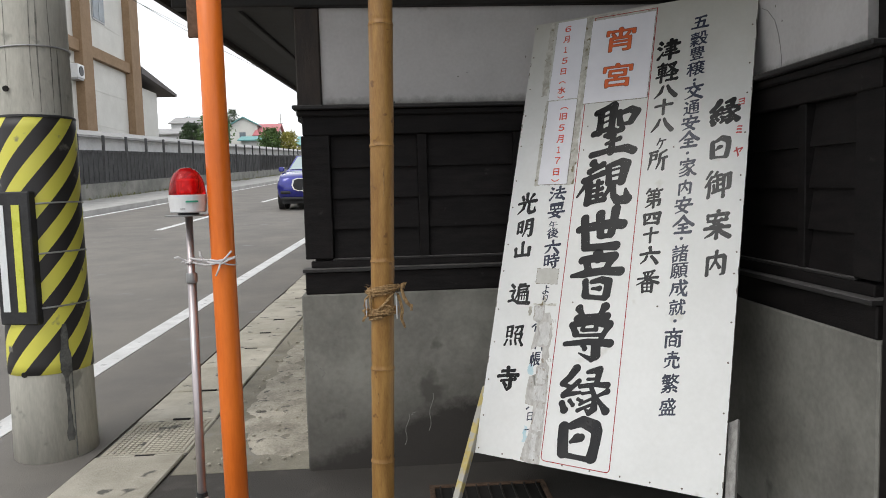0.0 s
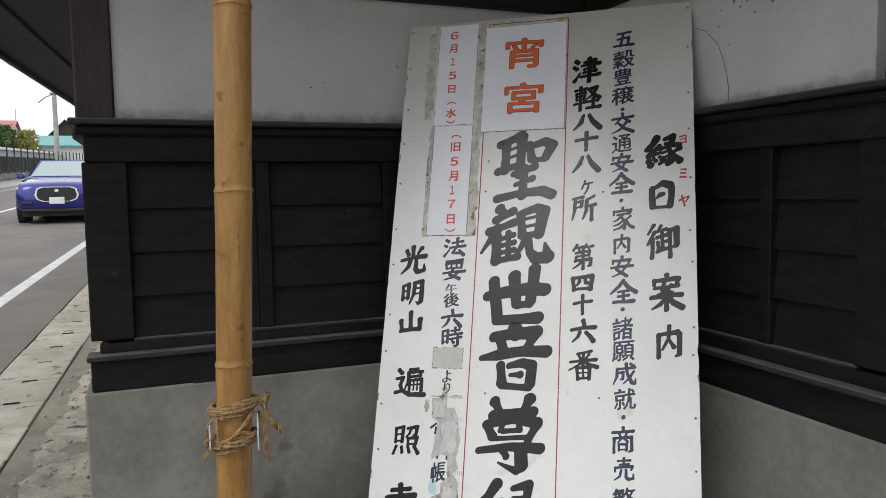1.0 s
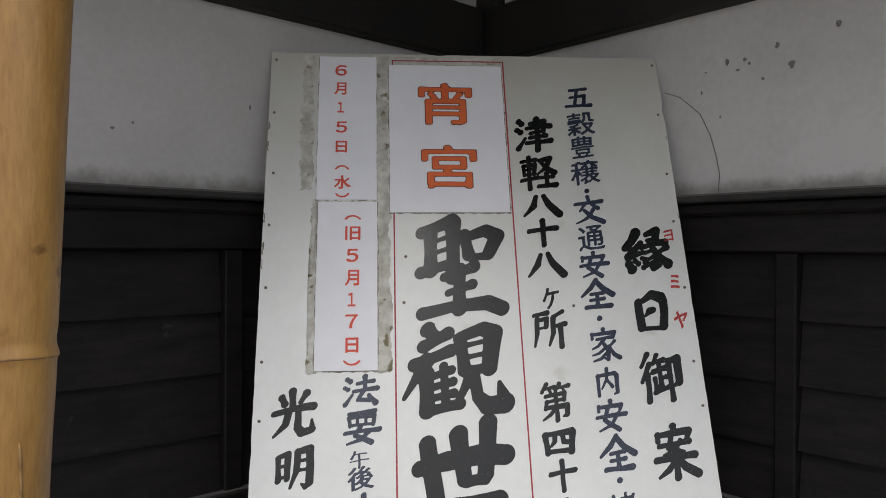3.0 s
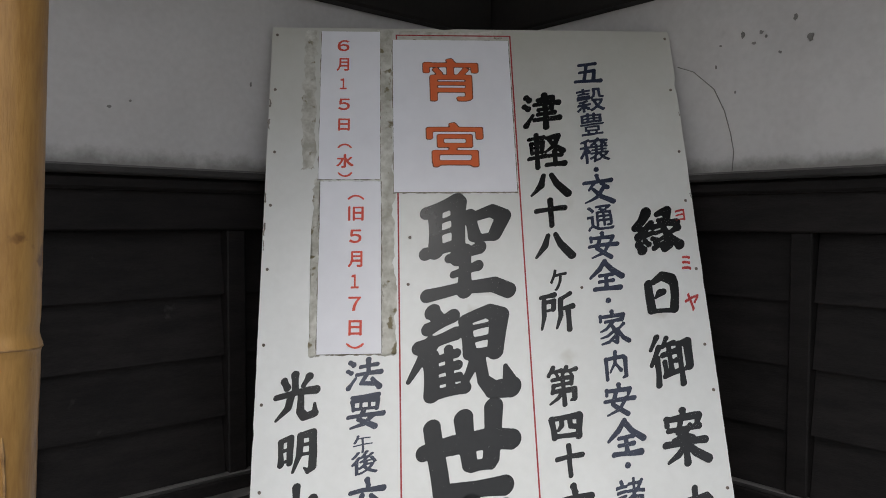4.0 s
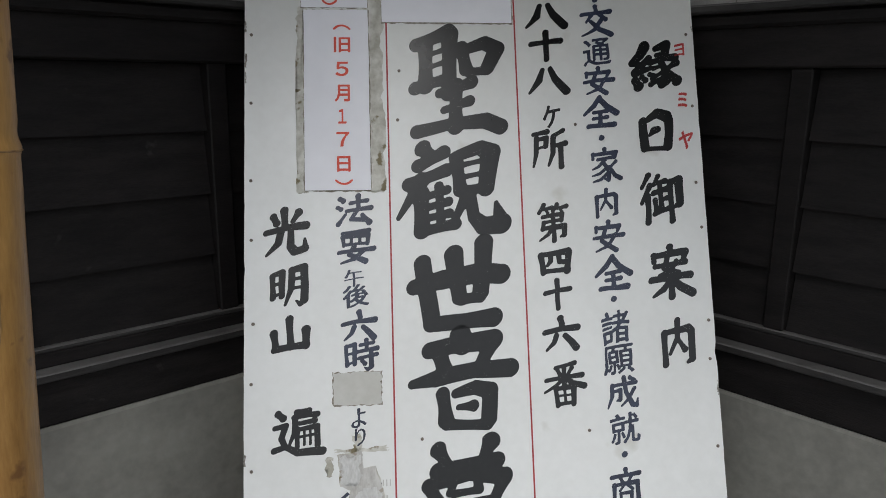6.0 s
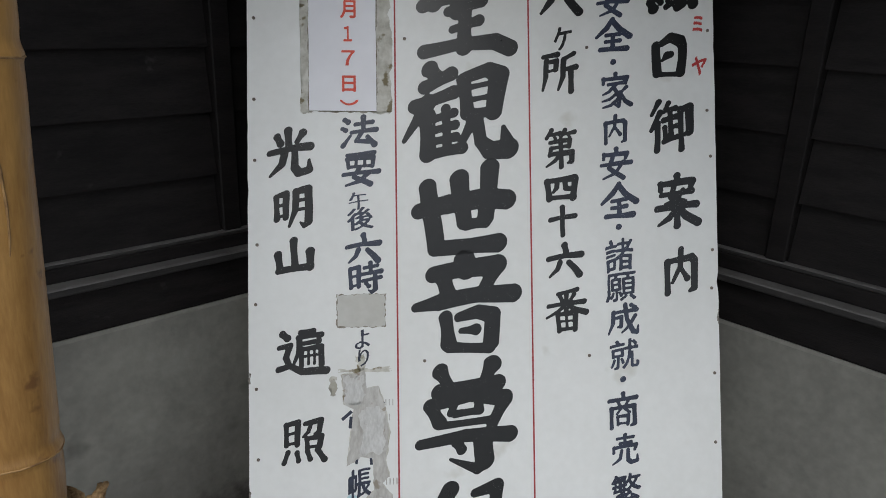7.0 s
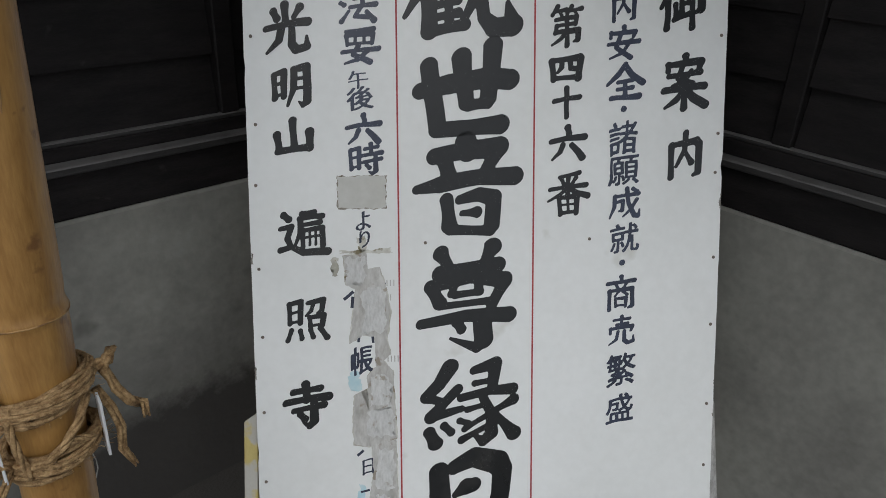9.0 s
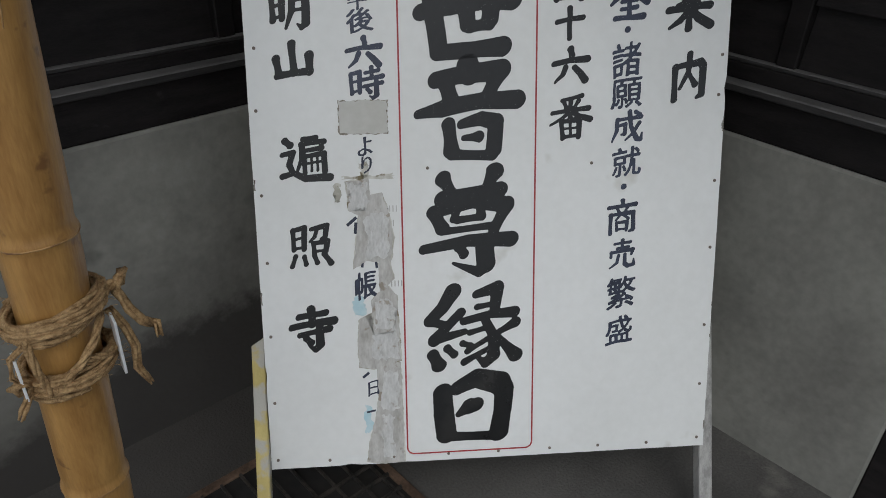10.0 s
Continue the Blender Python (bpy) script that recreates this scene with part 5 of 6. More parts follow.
printed([("（", 0.1887, -0.4115, .034, .011, -Q), ("旧", 0.1890, -0.4474, .032, .032, 0), ("５", 0.1882, -0.4973, .025, .029, 0), ("月", 0.1885, -0.5462, .029, .034, 0), ("１", 0.1877, -0.5931, .016, .029, 0), ("７", 0.1879, -0.6388, .025, .029, 0), ("日", 0.1892, -0.6877, .026, .031, 0), ("）", 0.1893, -0.7236, .034, .011, -Q)], M["print_red"], dz3, date2, 0.026)

scrap("patch_border", jag(.1625, -1.1472, .2543, -1.0848, .0014, 15), M["grime"], 0.0005, "dirty glue line round the patch")
scrap("patch", jag(.164, -1.146, .253, -1.086, .0012, 5), M["patch"], 0.0008, "small grey patch over a character")
TORN = "torn strip of grey weathered tape"
upper = [(.172, -1.236), (.214, -1.230), (.217, -1.262), (.238, -1.258), (.250, -1.292), (.259, -1.345), (.252, -1.395), (.238, -1.398), (.226, -1.392), (.206, -1.390), (.180, -1.406), (.187, -1.350), (.193, -1.300), (.176, -1.292)]
middle = [(.228, -1.395), (.250, -1.392), (.258, -1.428), (.244, -1.440), (.262, -1.462), (.264, -1.520), (.268, -1.596), (.240, -1.602), (.215, -1.612), (.186, -1.606), (.184, -1.560), (.188, -1.508), (.200, -1.502), (.216, -1.540), (.212, -1.470), (.230, -1.452)]
lower = [(.218, -1.602), (.266, -1.600), (.268, -1.700), (.270, -1.815), (.228, -1.817), (.194, -1.812), (.202, -1.760), (.214, -1.715), (.222, -1.660)]
for k, shape in enumerate((upper, middle, lower)):
    cx, cy = sum(p[0] for p in shape) / len(shape), sum(p[1] for p in shape) / len(shape)
    scrap("tape_residue", [(cx + (x - cx) * 1.05, cy + (y - cy) * 1.012) for x, y in shape], M["glue"], 0.0006, "dirty edge of old glue", seed=k + 3)
    scrap("tape", shape, M["tape"], 0.0010 + 0.0001 * k, TORN, seed=k)
for k, (u0, v0, u1, v1) in enumerate(((.176, -1.288, .212, -1.240), (.206, -1.384, .250, -1.300), (.220, -1.530, .258, -1.470), (.214, -1.592, .262, -1.538), (.228, -1.700, .262, -1.618), (.226, -1.806, .250, -1.712))):
    scrap("tape_film", jag(u0, v0, u1, v1, .0045, 30 + k, 7), M["tape_film"], 0.0014, "pale wrinkled tape film", seed=k + 9)
for k, (u0, v0, u1, v1) in enumerate(((.150, -1.272, .160, -1.240), (.166, -1.232, .262, -1.224), (.200, -1.228, .214, -1.200))):
    scrap("glue_trace", jag(u0, v0, u1, v1, .0035, 50 + k, 8), M["glue"], 0.0004, "old glue and torn paper trace", seed=k + 5)
for k in range(16):
    # paint worn off the rim of the board
    v0 = -rb.uniform(0.03, 1.78)
    side_u = 0.0 if k % 2 == 0 else W
    wd, ln = rb.uniform(0.002, 0.005), rb.uniform(0.006, 0.03)
    inner_u = side_u + (wd if k % 2 == 0 else -wd)
    scrap("chipped_paint", jag(min(side_u, inner_u) + 0.0005, v0 - ln, max(side_u, inner_u) - 0.0005, v0, .0008, 70 + k, 6), M["board_edge"], 0.0004, "chipped rim with bare wood", seed=k)
scrap("paint_trace", jag(.178, -1.500, .200, -1.462, .004, 6, 8), M["teal_trace"], 0.0004, "pale blue paint trace")
scrap("paint_trace", jag(.192, -1.745, .206, -1.690, .004, 7, 8), M["teal_trace"], 0.0004, "pale blue paint trace")
for q, (v, n) in enumerate(((-1.287, 3), (-1.315, 2), (-1.435, 4))):
    for p in range(n):
        part("print_trace", boxed((.252 + .0065 * p, v - .008, 0.0003), (.2540 + .0065 * p, v + .004, 0.0008), 0.0, BM), M["tape"], sign)

# legs of the board
def leg(top, foot, mat, label, w, d):
    a, b = Vector(top), Vector(foot)
    z = (a - b).normalized()
    x = (BR - z * BR.dot(z)).normalized()
    y = z.cross(x)
    m = Matrix(((x.x, y.x, z.x, b.x), (x.y, y.y, z.y, b.y), (x.z, y.z, z.z, b.z), (0, 0, 0, 1)))
    bm = bmesh.new()
    n = (a - b).length
    vs = box(bm, (-w / 2, -d / 2, 0), (w / 2, d / 2, n), 0.002, m)
    for v in bm.verts:
        if v.co.z > a.z - 0.03 and (v.co - a).dot(x) > 0.3 * w:
            v.co += z * 0.014
        v.co.z = max(v.co.z, 0.002)
    part("leg", bm, mat, sign, label)


leg((-1.026, -0.403, 0.448), (-1.207, -0.663, 0.000), M["leg_yellow"], "wooden leg with peeling yellow paint", 0.026, 0.030)
leg((-0.283, -0.969, 0.451), (-0.386, -1.140, 0.000), M["leg_grey"], "weathered grey wooden leg", 0.030, 0.034)
font_data = font_object.data
bpy.data.objects.remove(font_object)
bpy.data.curves.remove(font_data)

# ---- bamboo pole with rope lashing ----
BX, BY = -1.4434, -0.6578
def bamboo_axis(z):
    return (0.0263 * z + 0.004 * math.sin(1.9 * (z - 0.62)), -0.0607 * z)


NODES = [0.28, 0.62, 1.000, 1.392, 1.785, 2.20, 2.70]
profile = []
z = 0.0
while z < 2.98:
    r = 0.0400
    for k, nz in enumerate(NODES):
        d = z - nz
        r += 0.0019 * math.exp(-(d / 0.005) ** 2) - 0.0010 * math.exp(-((d - 0.014) / 0.007) ** 2) + 0.0008 * math.exp(-((d + 0.03) / 0.03) ** 2)
    r *= 1 + 0.006 * noise.noise((0, 0, z * 3))
    profile.append((r, z))
    near = min(abs(z - nz) for nz in NODES)
    z += 0.0035 if near < 0.03 else 0.02
pole = thing("bamboo_pole", (BX, BY, 0), "upright dry yellow bamboo pole with ringed nodes", "pole")
bm = bmesh.new()
lathe(bm, BX, BY, profile, 28, bamboo_axis)
part("culm", bm, M["bamboo"], pole, smooth=True)
for nz in NODES:
    ax, ay = bamboo_axis(nz)
    bm = bmesh.new()
    pts = [(BX + ax + 0.0417 * math.cos(a), BY + ay + 0.0417 * math.sin(a), nz - 0.001 + 0.0012 * math.sin(3 * a) + 0.0012 * noise.noise((4 * math.cos(a), 4 * math.sin(a), nz))) for a in [2 * math.pi * q / 32 for q in range(33)]]
    tube(bm, pts, 0.0011, 6, False)
    part("node_ring", bm, M["bamboo_node"], pole, smooth=True)
for a, z0, z1 in ((-1.45, 1.22, 1.315), (-1.95, 0.50, 0.54), (-1.2, 1.93, 1.99)):
    pts = []
    for q in range(7):
        s = q / 6
        zz = z0 + (z1 - z0) * s
        sx, sy = bamboo_axis(zz)
        pts.append((BX + sx + 0.0402 * math.cos(a + 0.05 * math.sin(4 * s)), BY + sy + 0.0402 * math.sin(a + 0.05 * math.sin(4 * s)), zz))
    part("scar", tubed(pts, [0.0006, 0.0012, 0.0010, 0.0016, 0.0012, 0.0022, 0.0008], 6), M["bamboo_node"], pole, "brown scar in the bamboo")

DROP = -0.004
rope = thing("jute_rope", (BX, BY, 0.82), "frayed brown jute rope lashed round the bamboo pole", "rope")
KZ = 0.875
kx, ky = bamboo_axis(KZ)
CX, CY = BX + kx, BY + ky


def coil(z0, z1, turns, r, seed, start=0.0):
    n = int(26 * turns)
    pts = []
    for q in range(n + 1):
        a = start + 2 * math.pi * turns * q / n
        s = q / n
        rr = r + 0.0035 * noise.noise((a * 0.8, seed, 0)) + 0.002 * math.sin(a * 2 + seed)
        pts.append((CX + rr * math.cos(a), CY + rr * math.sin(a), z0 + (z1 - z0) * s + 0.005 * noise.noise((a * 0.7, 4, seed)) + 0.009 * math.cos(a + 0.6)))
    return pts


def strand(pts, r, name="strand"):
    """A rope of three twisted yarns."""
    p = [Vector(v) for v in pts]
    for yarn in range(3):
        out = []
        for k in range(len(p)):
            d = (p[min(k + 1, len(p) - 1)] - p[max(k - 1, 0)]).normalized()
            s = d.cross(Vector((0.13, 0.2, 1))).normalized()
            t = d.cross(s)
            a = 2 * math.pi * yarn / 3 + k * 0.55
            out.append(p[k] + Vector((0, 0, DROP)) + 0.55 * r * (math.cos(a) * s + math.sin(a) * t))
        last = len(out) - 1
        thin = [0.62 * r * (0.35 if name != "strand" and k == last else 0.75 if name != "strand" and k == last - 1 else 1.0 + 0.12 * noise.noise((k * 0.7, yarn, r * 900))) for k in range(last + 1)]
        part(name, tubed(out, thin, 6), M["rope"], rope, smooth=True)


strand(coil(0.915, 0.888, 3.6, 0.0470, 1, 2.0), 0.0048)
strand(coil(0.896, 0.912, 2.3, 0.0530, 2, 0.5), 0.0045)
strand(coil(0.842, 0.808, 3.6, 0.0470, 3, 1.0), 0.0048)
strand(coil(0.822, 0.836, 2.3, 0.0530, 4, 2.5), 0.0045)


def round_pole(a0, z0, a1, z1, r=0.050, n=14, sag=0.0):
    return [(CX + (r + 0.004 * math.sin(math.pi * q / n)) * math.cos(a0 + (a1 - a0) * q / n), CY + (r + 0.004 * math.sin(math.pi * q / n)) * math.sin(a0 + (a1 - a0) * q / n), z0 + (z1 - z0) * q / n + sag * math.sin(math.pi * q / n)) for q in range(n + 1)]


strand(round_pole(-0.7, 0.899, -2.3, 0.819), 0.0046)
strand(round_pole(-0.55, 0.829, -1.5, 0.856, sag=0.006), 0.0042)
strand(round_pole(-2.45, 0.899, -2.25, 0.822, 0.054), 0.0044)
# knots and loose ends
strand([(CX + 0.050, CY - 0.015, 0.909), (CX + 0.062, CY - 0.012, 0.914), (CX + 0.074, CY - 0.006, 0.910), (CX + 0.078, CY - 0.010, 0.924), (CX + 0.070, CY - 0.018, 0.922), (CX + 0.066, CY - 0.012, 0.902), (CX + 0.073, CY - 0.020, 0.879), (CX + 0.084, CY - 0.026, 0.859), (CX + 0.094, CY - 0.020, 0.846), (CX + 0.099, CY - 0.026, 0.850), (CX + 0.098, CY - 0.030, 0.830)], 0.0060, "loose_end")
strand([(CX + 0.050, CY - 0.02, 0.889), (CX + 0.060, CY - 0.03, 0.864), (CX + 0.066, CY - 0.034, 0.834), (CX + 0.062, CY - 0.036, 0.806), (CX + 0.070, CY - 0.034, 0.786), (CX + 0.074, CY - 0.036, 0.772)], 0.0052, "loose_end")
strand([(CX - 0.046, CY - 0.022, 0.834), (CX - 0.058, CY - 0.026, 0.842), (CX - 0.066, CY - 0.020, 0.834), (CX - 0.060, CY - 0.016, 0.822), (CX - 0.050, CY - 0.024, 0.826), (CX - 0.064, CY - 0.032, 0.810), (CX - 0.070, CY - 0.034, 0.799)], 0.0056, "knot")
strand([(CX - 0.044, CY - 0.030, 0.889), (CX - 0.060, CY - 0.024, 0.874), (CX - 0.064, CY - 0.026, 0.852), (CX - 0.050, CY - 0.030, 0.834)], 0.0034, "knot")
bm = bmesh.new()
rf = random.Random(8)
for k in range(150):
    a = rf.uniform(0, 2 * math.pi)
    z0 = DROP + rf.choice((0.90, 0.825)) + rf.uniform(-0.012, 0.016)
    r0 = 0.052
    d = Vector((math.cos(a), math.sin(a), rf.uniform(-0.5, 0.5))) * rf.uniform(0.005, 0.016)
    s = Vector((CX + r0 * math.cos(a), CY + r0 * math.sin(a), z0))
    tube(bm, [s, s + 0.6 * d + Vector((0, 0, rf.uniform(-0.003, 0.003))), s + d], 0.00035, 3)
tagged(part("fibres", bm, M["rope"], rope), "loose jute fibres", kind="stuff")
for ang, z0, z1, tiltx in ((-0.62, 0.808, 0.890, 0.10), (-2.80, 0.815, 0.875, -0.04)):
    bm = bmesh.new()
    m = Matrix.Translation((CX + 0.0590 * math.cos(ang), CY + 0.0590 * math.sin(ang), (z0 + z1) / 2 - 0.006)) @ Matrix.Rotation(-0.12, 4, "Z") @ Matrix.Rotation(tiltx, 4, "X")
    box(bm, (-0.0016, -0.0105, -(z1 - z0) / 2), (0.0016, 0.0105, (z1 - z0) / 2), 0.0006, m)
    part("slip", bm, M["slip"], rope, "small white plastic slip caught under the rope")

# ---- orange pole and warning lamp ----
orange = thing("orange_pole", (-1.866, -1.071, 0), "upright orange plastic pole", "pole")
bm = bmesh.new()
lathe(bm, -1.866, -1.071, [(0.034, 0.0), (0.034, 0.6), (0.034, 1.4), (0.034, 2.6)], 32, lambda zz: (-0.0032 * zz, -0.0043 * zz))
part("tube", bm, M["orange"], orange, smooth=True)
board = thing("hanging_plate", (-1.918, -1.062, 2.02), "small weathered plate hung beside the orange pole", "plate")
part("plate", boxed((-1.937, -1.071, 1.690), (-1.902, -1.063, 2.08), 0.003), M["rust"], board)
part("strap", boxed((-1.916, -1.0755, 1.98), (-1.882, -1.0715, 2.0)), M["steel"], board)

lamp = thing("warning_lamp", (-1.9724, -1.0712, 0), "red rotating warning lamp on a thin steel stand", "lamp")
LX, LY = -1.9724, -1.0712
lean = lambda zz: (0.0087 * zz, 0.0)
bm = bmesh.new()
lathe(bm, LX, LY, [(0.0105, 0.36), (0.0105, 1.185)], 16, lean)
part("upper_tube", bm, M["chrome"], lamp, smooth=True)
bm = bmesh.new()
lathe(bm, LX, LY, [(0.0130, 0.02), (0.0130, 1.000)], 16, lean)
part("lower_tube", bm, M["chrome"], lamp, smooth=True)
bm = bmesh.new()
lathe(bm, LX, LY, [(0.0155, 0.990), (0.0165, 0.996), (0.0165, 1.012), (0.0155, 1.018)], 16, lean)
part("clamp_ring", bm, M["steel"], lamp)
bm = bmesh.new()
lathe(bm, LX, LY, [(0.020, 0.0), (0.020, 0.330), (0.016, 0.345)], 16, lean)
part("socket", bm, M["lamp_white"], lamp, "white plastic foot socket")
bm = bmesh.new()
lathe(bm, LX, LY, [(0.0165, 0.345), (0.0165, 0.358)], 16, lean)
part("socket_ring", bm, M["black_rubber"], lamp)
TX = LX + 0.010
bm = bmesh.new()
lathe(bm, TX, LY, [(0.066, 1.184), (0.067, 1.187)], 28)
part("mounting_plate", bm, M["steel"], lamp)
bm = bmesh.new()
lathe(bm, TX, LY, [(0.030, 1.187), (0.030, 1.194)], 20)
part("gasket", bm, M["black_rubber"], lamp)
bm = bmesh.new()
lathe(bm, TX, LY, [(0.044, 1.194), (0.0500, 1.197), (0.0535, 1.240), (0.0535, 1.244), (0.048, 1.245)], 36)
part("housing", bm, M["lamp_white"], lamp, "white plastic lamp housing", smooth=False)
bm = bmesh.new()
dome = [(0.0505, 1.2455)] + [(0.0515 * math.cos(a) ** 0.8, 1.246 + 0.077 * math.sin(a)) for a in [math.pi / 2 * q / 12 for q in range(12)]] + [(0.004, 1.323)]
lathe(bm, TX, LY, dome, 36)
part("dome", bm, M["red_glass"], lamp, "translucent red dome", smooth=True)
bm = bmesh.new()
box(bm, (TX - 0.022, LY - 0.012, 1.247), (TX + 0.022, LY + 0.014, 1.288), 0.006, None)
part("reflector", bm, M["lamp_core"], lamp)
for k in range(5):
    a = -1.35 + 0.13 * k
    part("green_mark", boxed((-0.0036, -0.0012, -0.0025), (0.0036, 0.0006, 0.0025), 0.0, Matrix.Translation((TX + 0.0535 * math.cos(a), LY + 0.0535 * math.sin(a), 1.226)) @ Matrix.Rotation(a + Q, 4, "Z")), M["green_mark"], lamp)
part("screw_slot", boxed((TX - 0.008, LY - 0.0525, 1.2045), (TX + 0.004, LY - 0.048, 1.2065)), M["black_rubber"], lamp)

cord = thing("white_cord", (-1.90, -1.10, 1.05), "white cord tying the lamp stand to the orange pole", "cord")
OX, OY = -1.8695, -1.076
def ring(cx, cy, r, z0, tiltz, seed):
    return [(cx + r * math.cos(a), cy + r * math.sin(a), z0 + tiltz * math.cos(a) + 0.002 * noise.noise((a, seed, 0))) for a in [2 * math.pi * q / 26 for q in range(27)]]


def cord_run(offsets):
    """Cord through points given from the orange pole's axis."""
    return [(OX + x, OY + y, 1.052 + z) for x, y, z in offsets]


part("loop", tubed(ring(OX, OY, 0.0362, 1.056, 0.006, 1), 0.0024, 6), M["cord"], cord, smooth=True)
part("loop", tubed(ring(OX, OY, 0.0364, 1.048, -0.009, 2), 0.0024, 6), M["cord"], cord, smooth=True)
part("loop", tubed(ring(LX + 0.009, LY, 0.0155, 1.050, 0.003, 3), 0.0024, 6), M["cord"], cord, smooth=True)
part("tie", tubed(cord_run(((-0.126, 0.008, 0.010), (-0.100, -0.002, 0.000), (-0.070, -0.012, -0.006), (-0.040, -0.026, -0.010), (-0.010, -0.040, -0.004))), 0.0028, 6), M["cord"], cord, smooth=True)
part("tie", tubed(cord_run(((-0.120, 0.006, -0.002), (-0.090, 0.000, 0.006), (-0.060, -0.014, 0.006), (-0.030, -0.034, -0.002), (0.004, -0.040, -0.006))), 0.0028, 6), M["cord"], cord, smooth=True)
part("tie", tubed(cord_run(((-0.094, -0.014, 0.010), (-0.066, -0.020, 0.004), (-0.034, -0.032, 0.006), (0.0, -0.039, 0.002), (0.022, -0.030, 0.004))), 0.0024, 6), M["cord"], cord, smooth=True)
for ends in (((0.0, -0.040, -0.004), (0.018, -0.042, 0.012), (0.034, -0.040, 0.030)), ((0.004, -0.040, -0.006), (0.024, -0.041, 0.004), (0.042, -0.038, 0.010)), ((0.0, -0.040, -0.006), (-0.004, -0.044, -0.022), (-0.012, -0.046, -0.040)), ((-0.048, -0.022, 0.002), (-0.058, -0.026, 0.016), (-0.060, -0.026, 0.030)), ((-0.048, -0.022, 0.0), (-0.070, -0.026, 0.008), (-0.088, -0.028, 0.012)), ((-0.112, 0.0, 0.004), (-0.126, -0.006, 0.014), (-0.138, -0.008, 0.012))):
    part("cord_end", tubed(cord_run(ends), 0.0029, 6), M["cord"], cord, smooth=True)

# ---- utility pole ----
UX, UY = -3.066, 0.388
upole = thing("utility_pole", (UX, UY, 0.0), "concrete utility pole wrapped in a yellow and black striped guard", "utility pole")
uaxis = lambda zz: (0.003 * zz, 0.0)
URAD = lambda zz: 0.187 - 0.0105 * zz
bm = bmesh.new()
lathe(bm, UX, UY, [(URAD(q), q) for q in (-0.05, 0.5, 1.0, 1.9, 3.0, 6.0, 10.0)], 40, uaxis)
part("shaft", bm, M["pole_concrete"], upole, "grey stained concrete shaft", smooth=True)
bm = bmesh.new()
zs = [0.43 + 1.19 * q / 24 for q in range(25)]
lathe(bm, UX, UY, [(URAD(q) + 0.005 + 0.0015 * noise.noise((0, 1, q * 9)), q) for q in zs], 56, uaxis)
part("striped_guard", bm, stripe_material(UX + 0.003, UY, 0.18), upole, "scuffed yellow and black striped sheet", smooth=True)
bm = bmesh.new()
lathe(bm, UX, UY, [(URAD(1.62) + 0.004, 1.617), (URAD(1.62) + 0.008, 1.620), (URAD(1.62) + 0.007, 1.627), (URAD(1.62) + 0.001, 1.631)], 40, uaxis)
part("guard_rim", bm, M["black_rubber"], upole)
for zz in (1.930, 1.217, 0.987, 0.735):
    r = URAD(zz) + (0.008 if zz < 1.6 else 0.003)
    sx, sy = uaxis(zz)
    pts = [(UX + sx + r * math.cos(a), UY + r * math.sin(a), zz + 0.012 * math.sin(a * 1.0 + 2)) for a in [2 * math.pi * q / 40 for q in range(41)]]
    part("band_wire", tubed(pts, 0.0045, 6), M["steel"], upole, smooth=True)
# reflector panel strapped to the pole
ca = -1.80
pm = Matrix.Translation((UX + 0.016 + 0.190 * math.cos(ca), UY + 0.190 * math.sin(ca), 0.977)) @ Matrix.Rotation(ca + Q, 4, "Z")
bm = bmesh.new()
box(bm, (-0.105, -0.012, -0.305), (0.085, 0.035, 0.305), 0.006, pm)
panel2 = part("reflector_panel", bm, M["black_rubber"], upole, "black rubber panel with reflective strips")
for u0, u1, mt in ((-0.080, -0.045, "reflect_white"), (-0.004, 0.036, "reflect_yellow")):
    part("reflective_strip", boxed((u0, -0.0155, -0.245), (u1, -0.0118, 0.245), 0.0, pm), M[mt], panel2)
bm = bmesh.new()
lathe(bm, 0, 0, [(0.014, 0.0), (0.012, 0.006)], 12)
bmesh.ops.transform(bm, matrix=Matrix.Translation((UX - 0.03, UY - 0.1735, 1.745)) @ Matrix.Rotation(Q, 4, "X"), verts=bm.verts)
part("plug", bm, M["hole"], upole)
bm = bmesh.new()
lathe(bm, 0, 0, [(0.014, 0.0), (0.012, 0.006)], 12)
bmesh.ops.transform(bm, matrix=Matrix.Translation((UX - 0.04, UY - 0.1795, 0.435)) @ Matrix.Rotation(Q, 4, "X"), verts=bm.verts)
part("plug", bm, M["hole"], upole)
# rain streaks down the bare shaft above the guard
for k, (a0, z0, z1, wide) in enumerate(((-0.95, 1.64, 2.35, 0.030), (-1.12, 1.70, 2.40, 0.018), (-0.62, 1.64, 2.2, 0.022), (-1.75, 1.75, 2.4, 0.014), (-0.42, 1.632, 1.93, 0.05))):
    bm = bmesh.new()
    rows = []
    for q in range(22):
        zz = z0 + (z1 - z0) * q / 21
        half = wide * (0.55 + 0.8 * abs(noise.noise((k, 2.0, zz * 9)))) * (0.25 + 0.75 * math.sin(math.pi * (q + 1) / 23))
        mid = a0 + 0.03 * noise.noise((k, 7.0, zz * 4))
        r = URAD(zz) + 0.0012
        rows.append([bm.verts.new((UX + uaxis(zz)[0] + r * math.cos(mid + e * half), UY + r * math.sin(mid + e * half), zz)) for e in (-1, 0, 1)])
    for lo_, hi_ in zip(rows, rows[1:]):
        for q in range(2):
            bm.faces.new((lo_[q], lo_[q + 1], hi_[q + 1], hi_[q]))
    part("rain_streak", bm, M["streak"], upole, "dark rain streak")
# dark drip of old paint and tar down the shaft and the guard
bm = bmesh.new()
rows = []
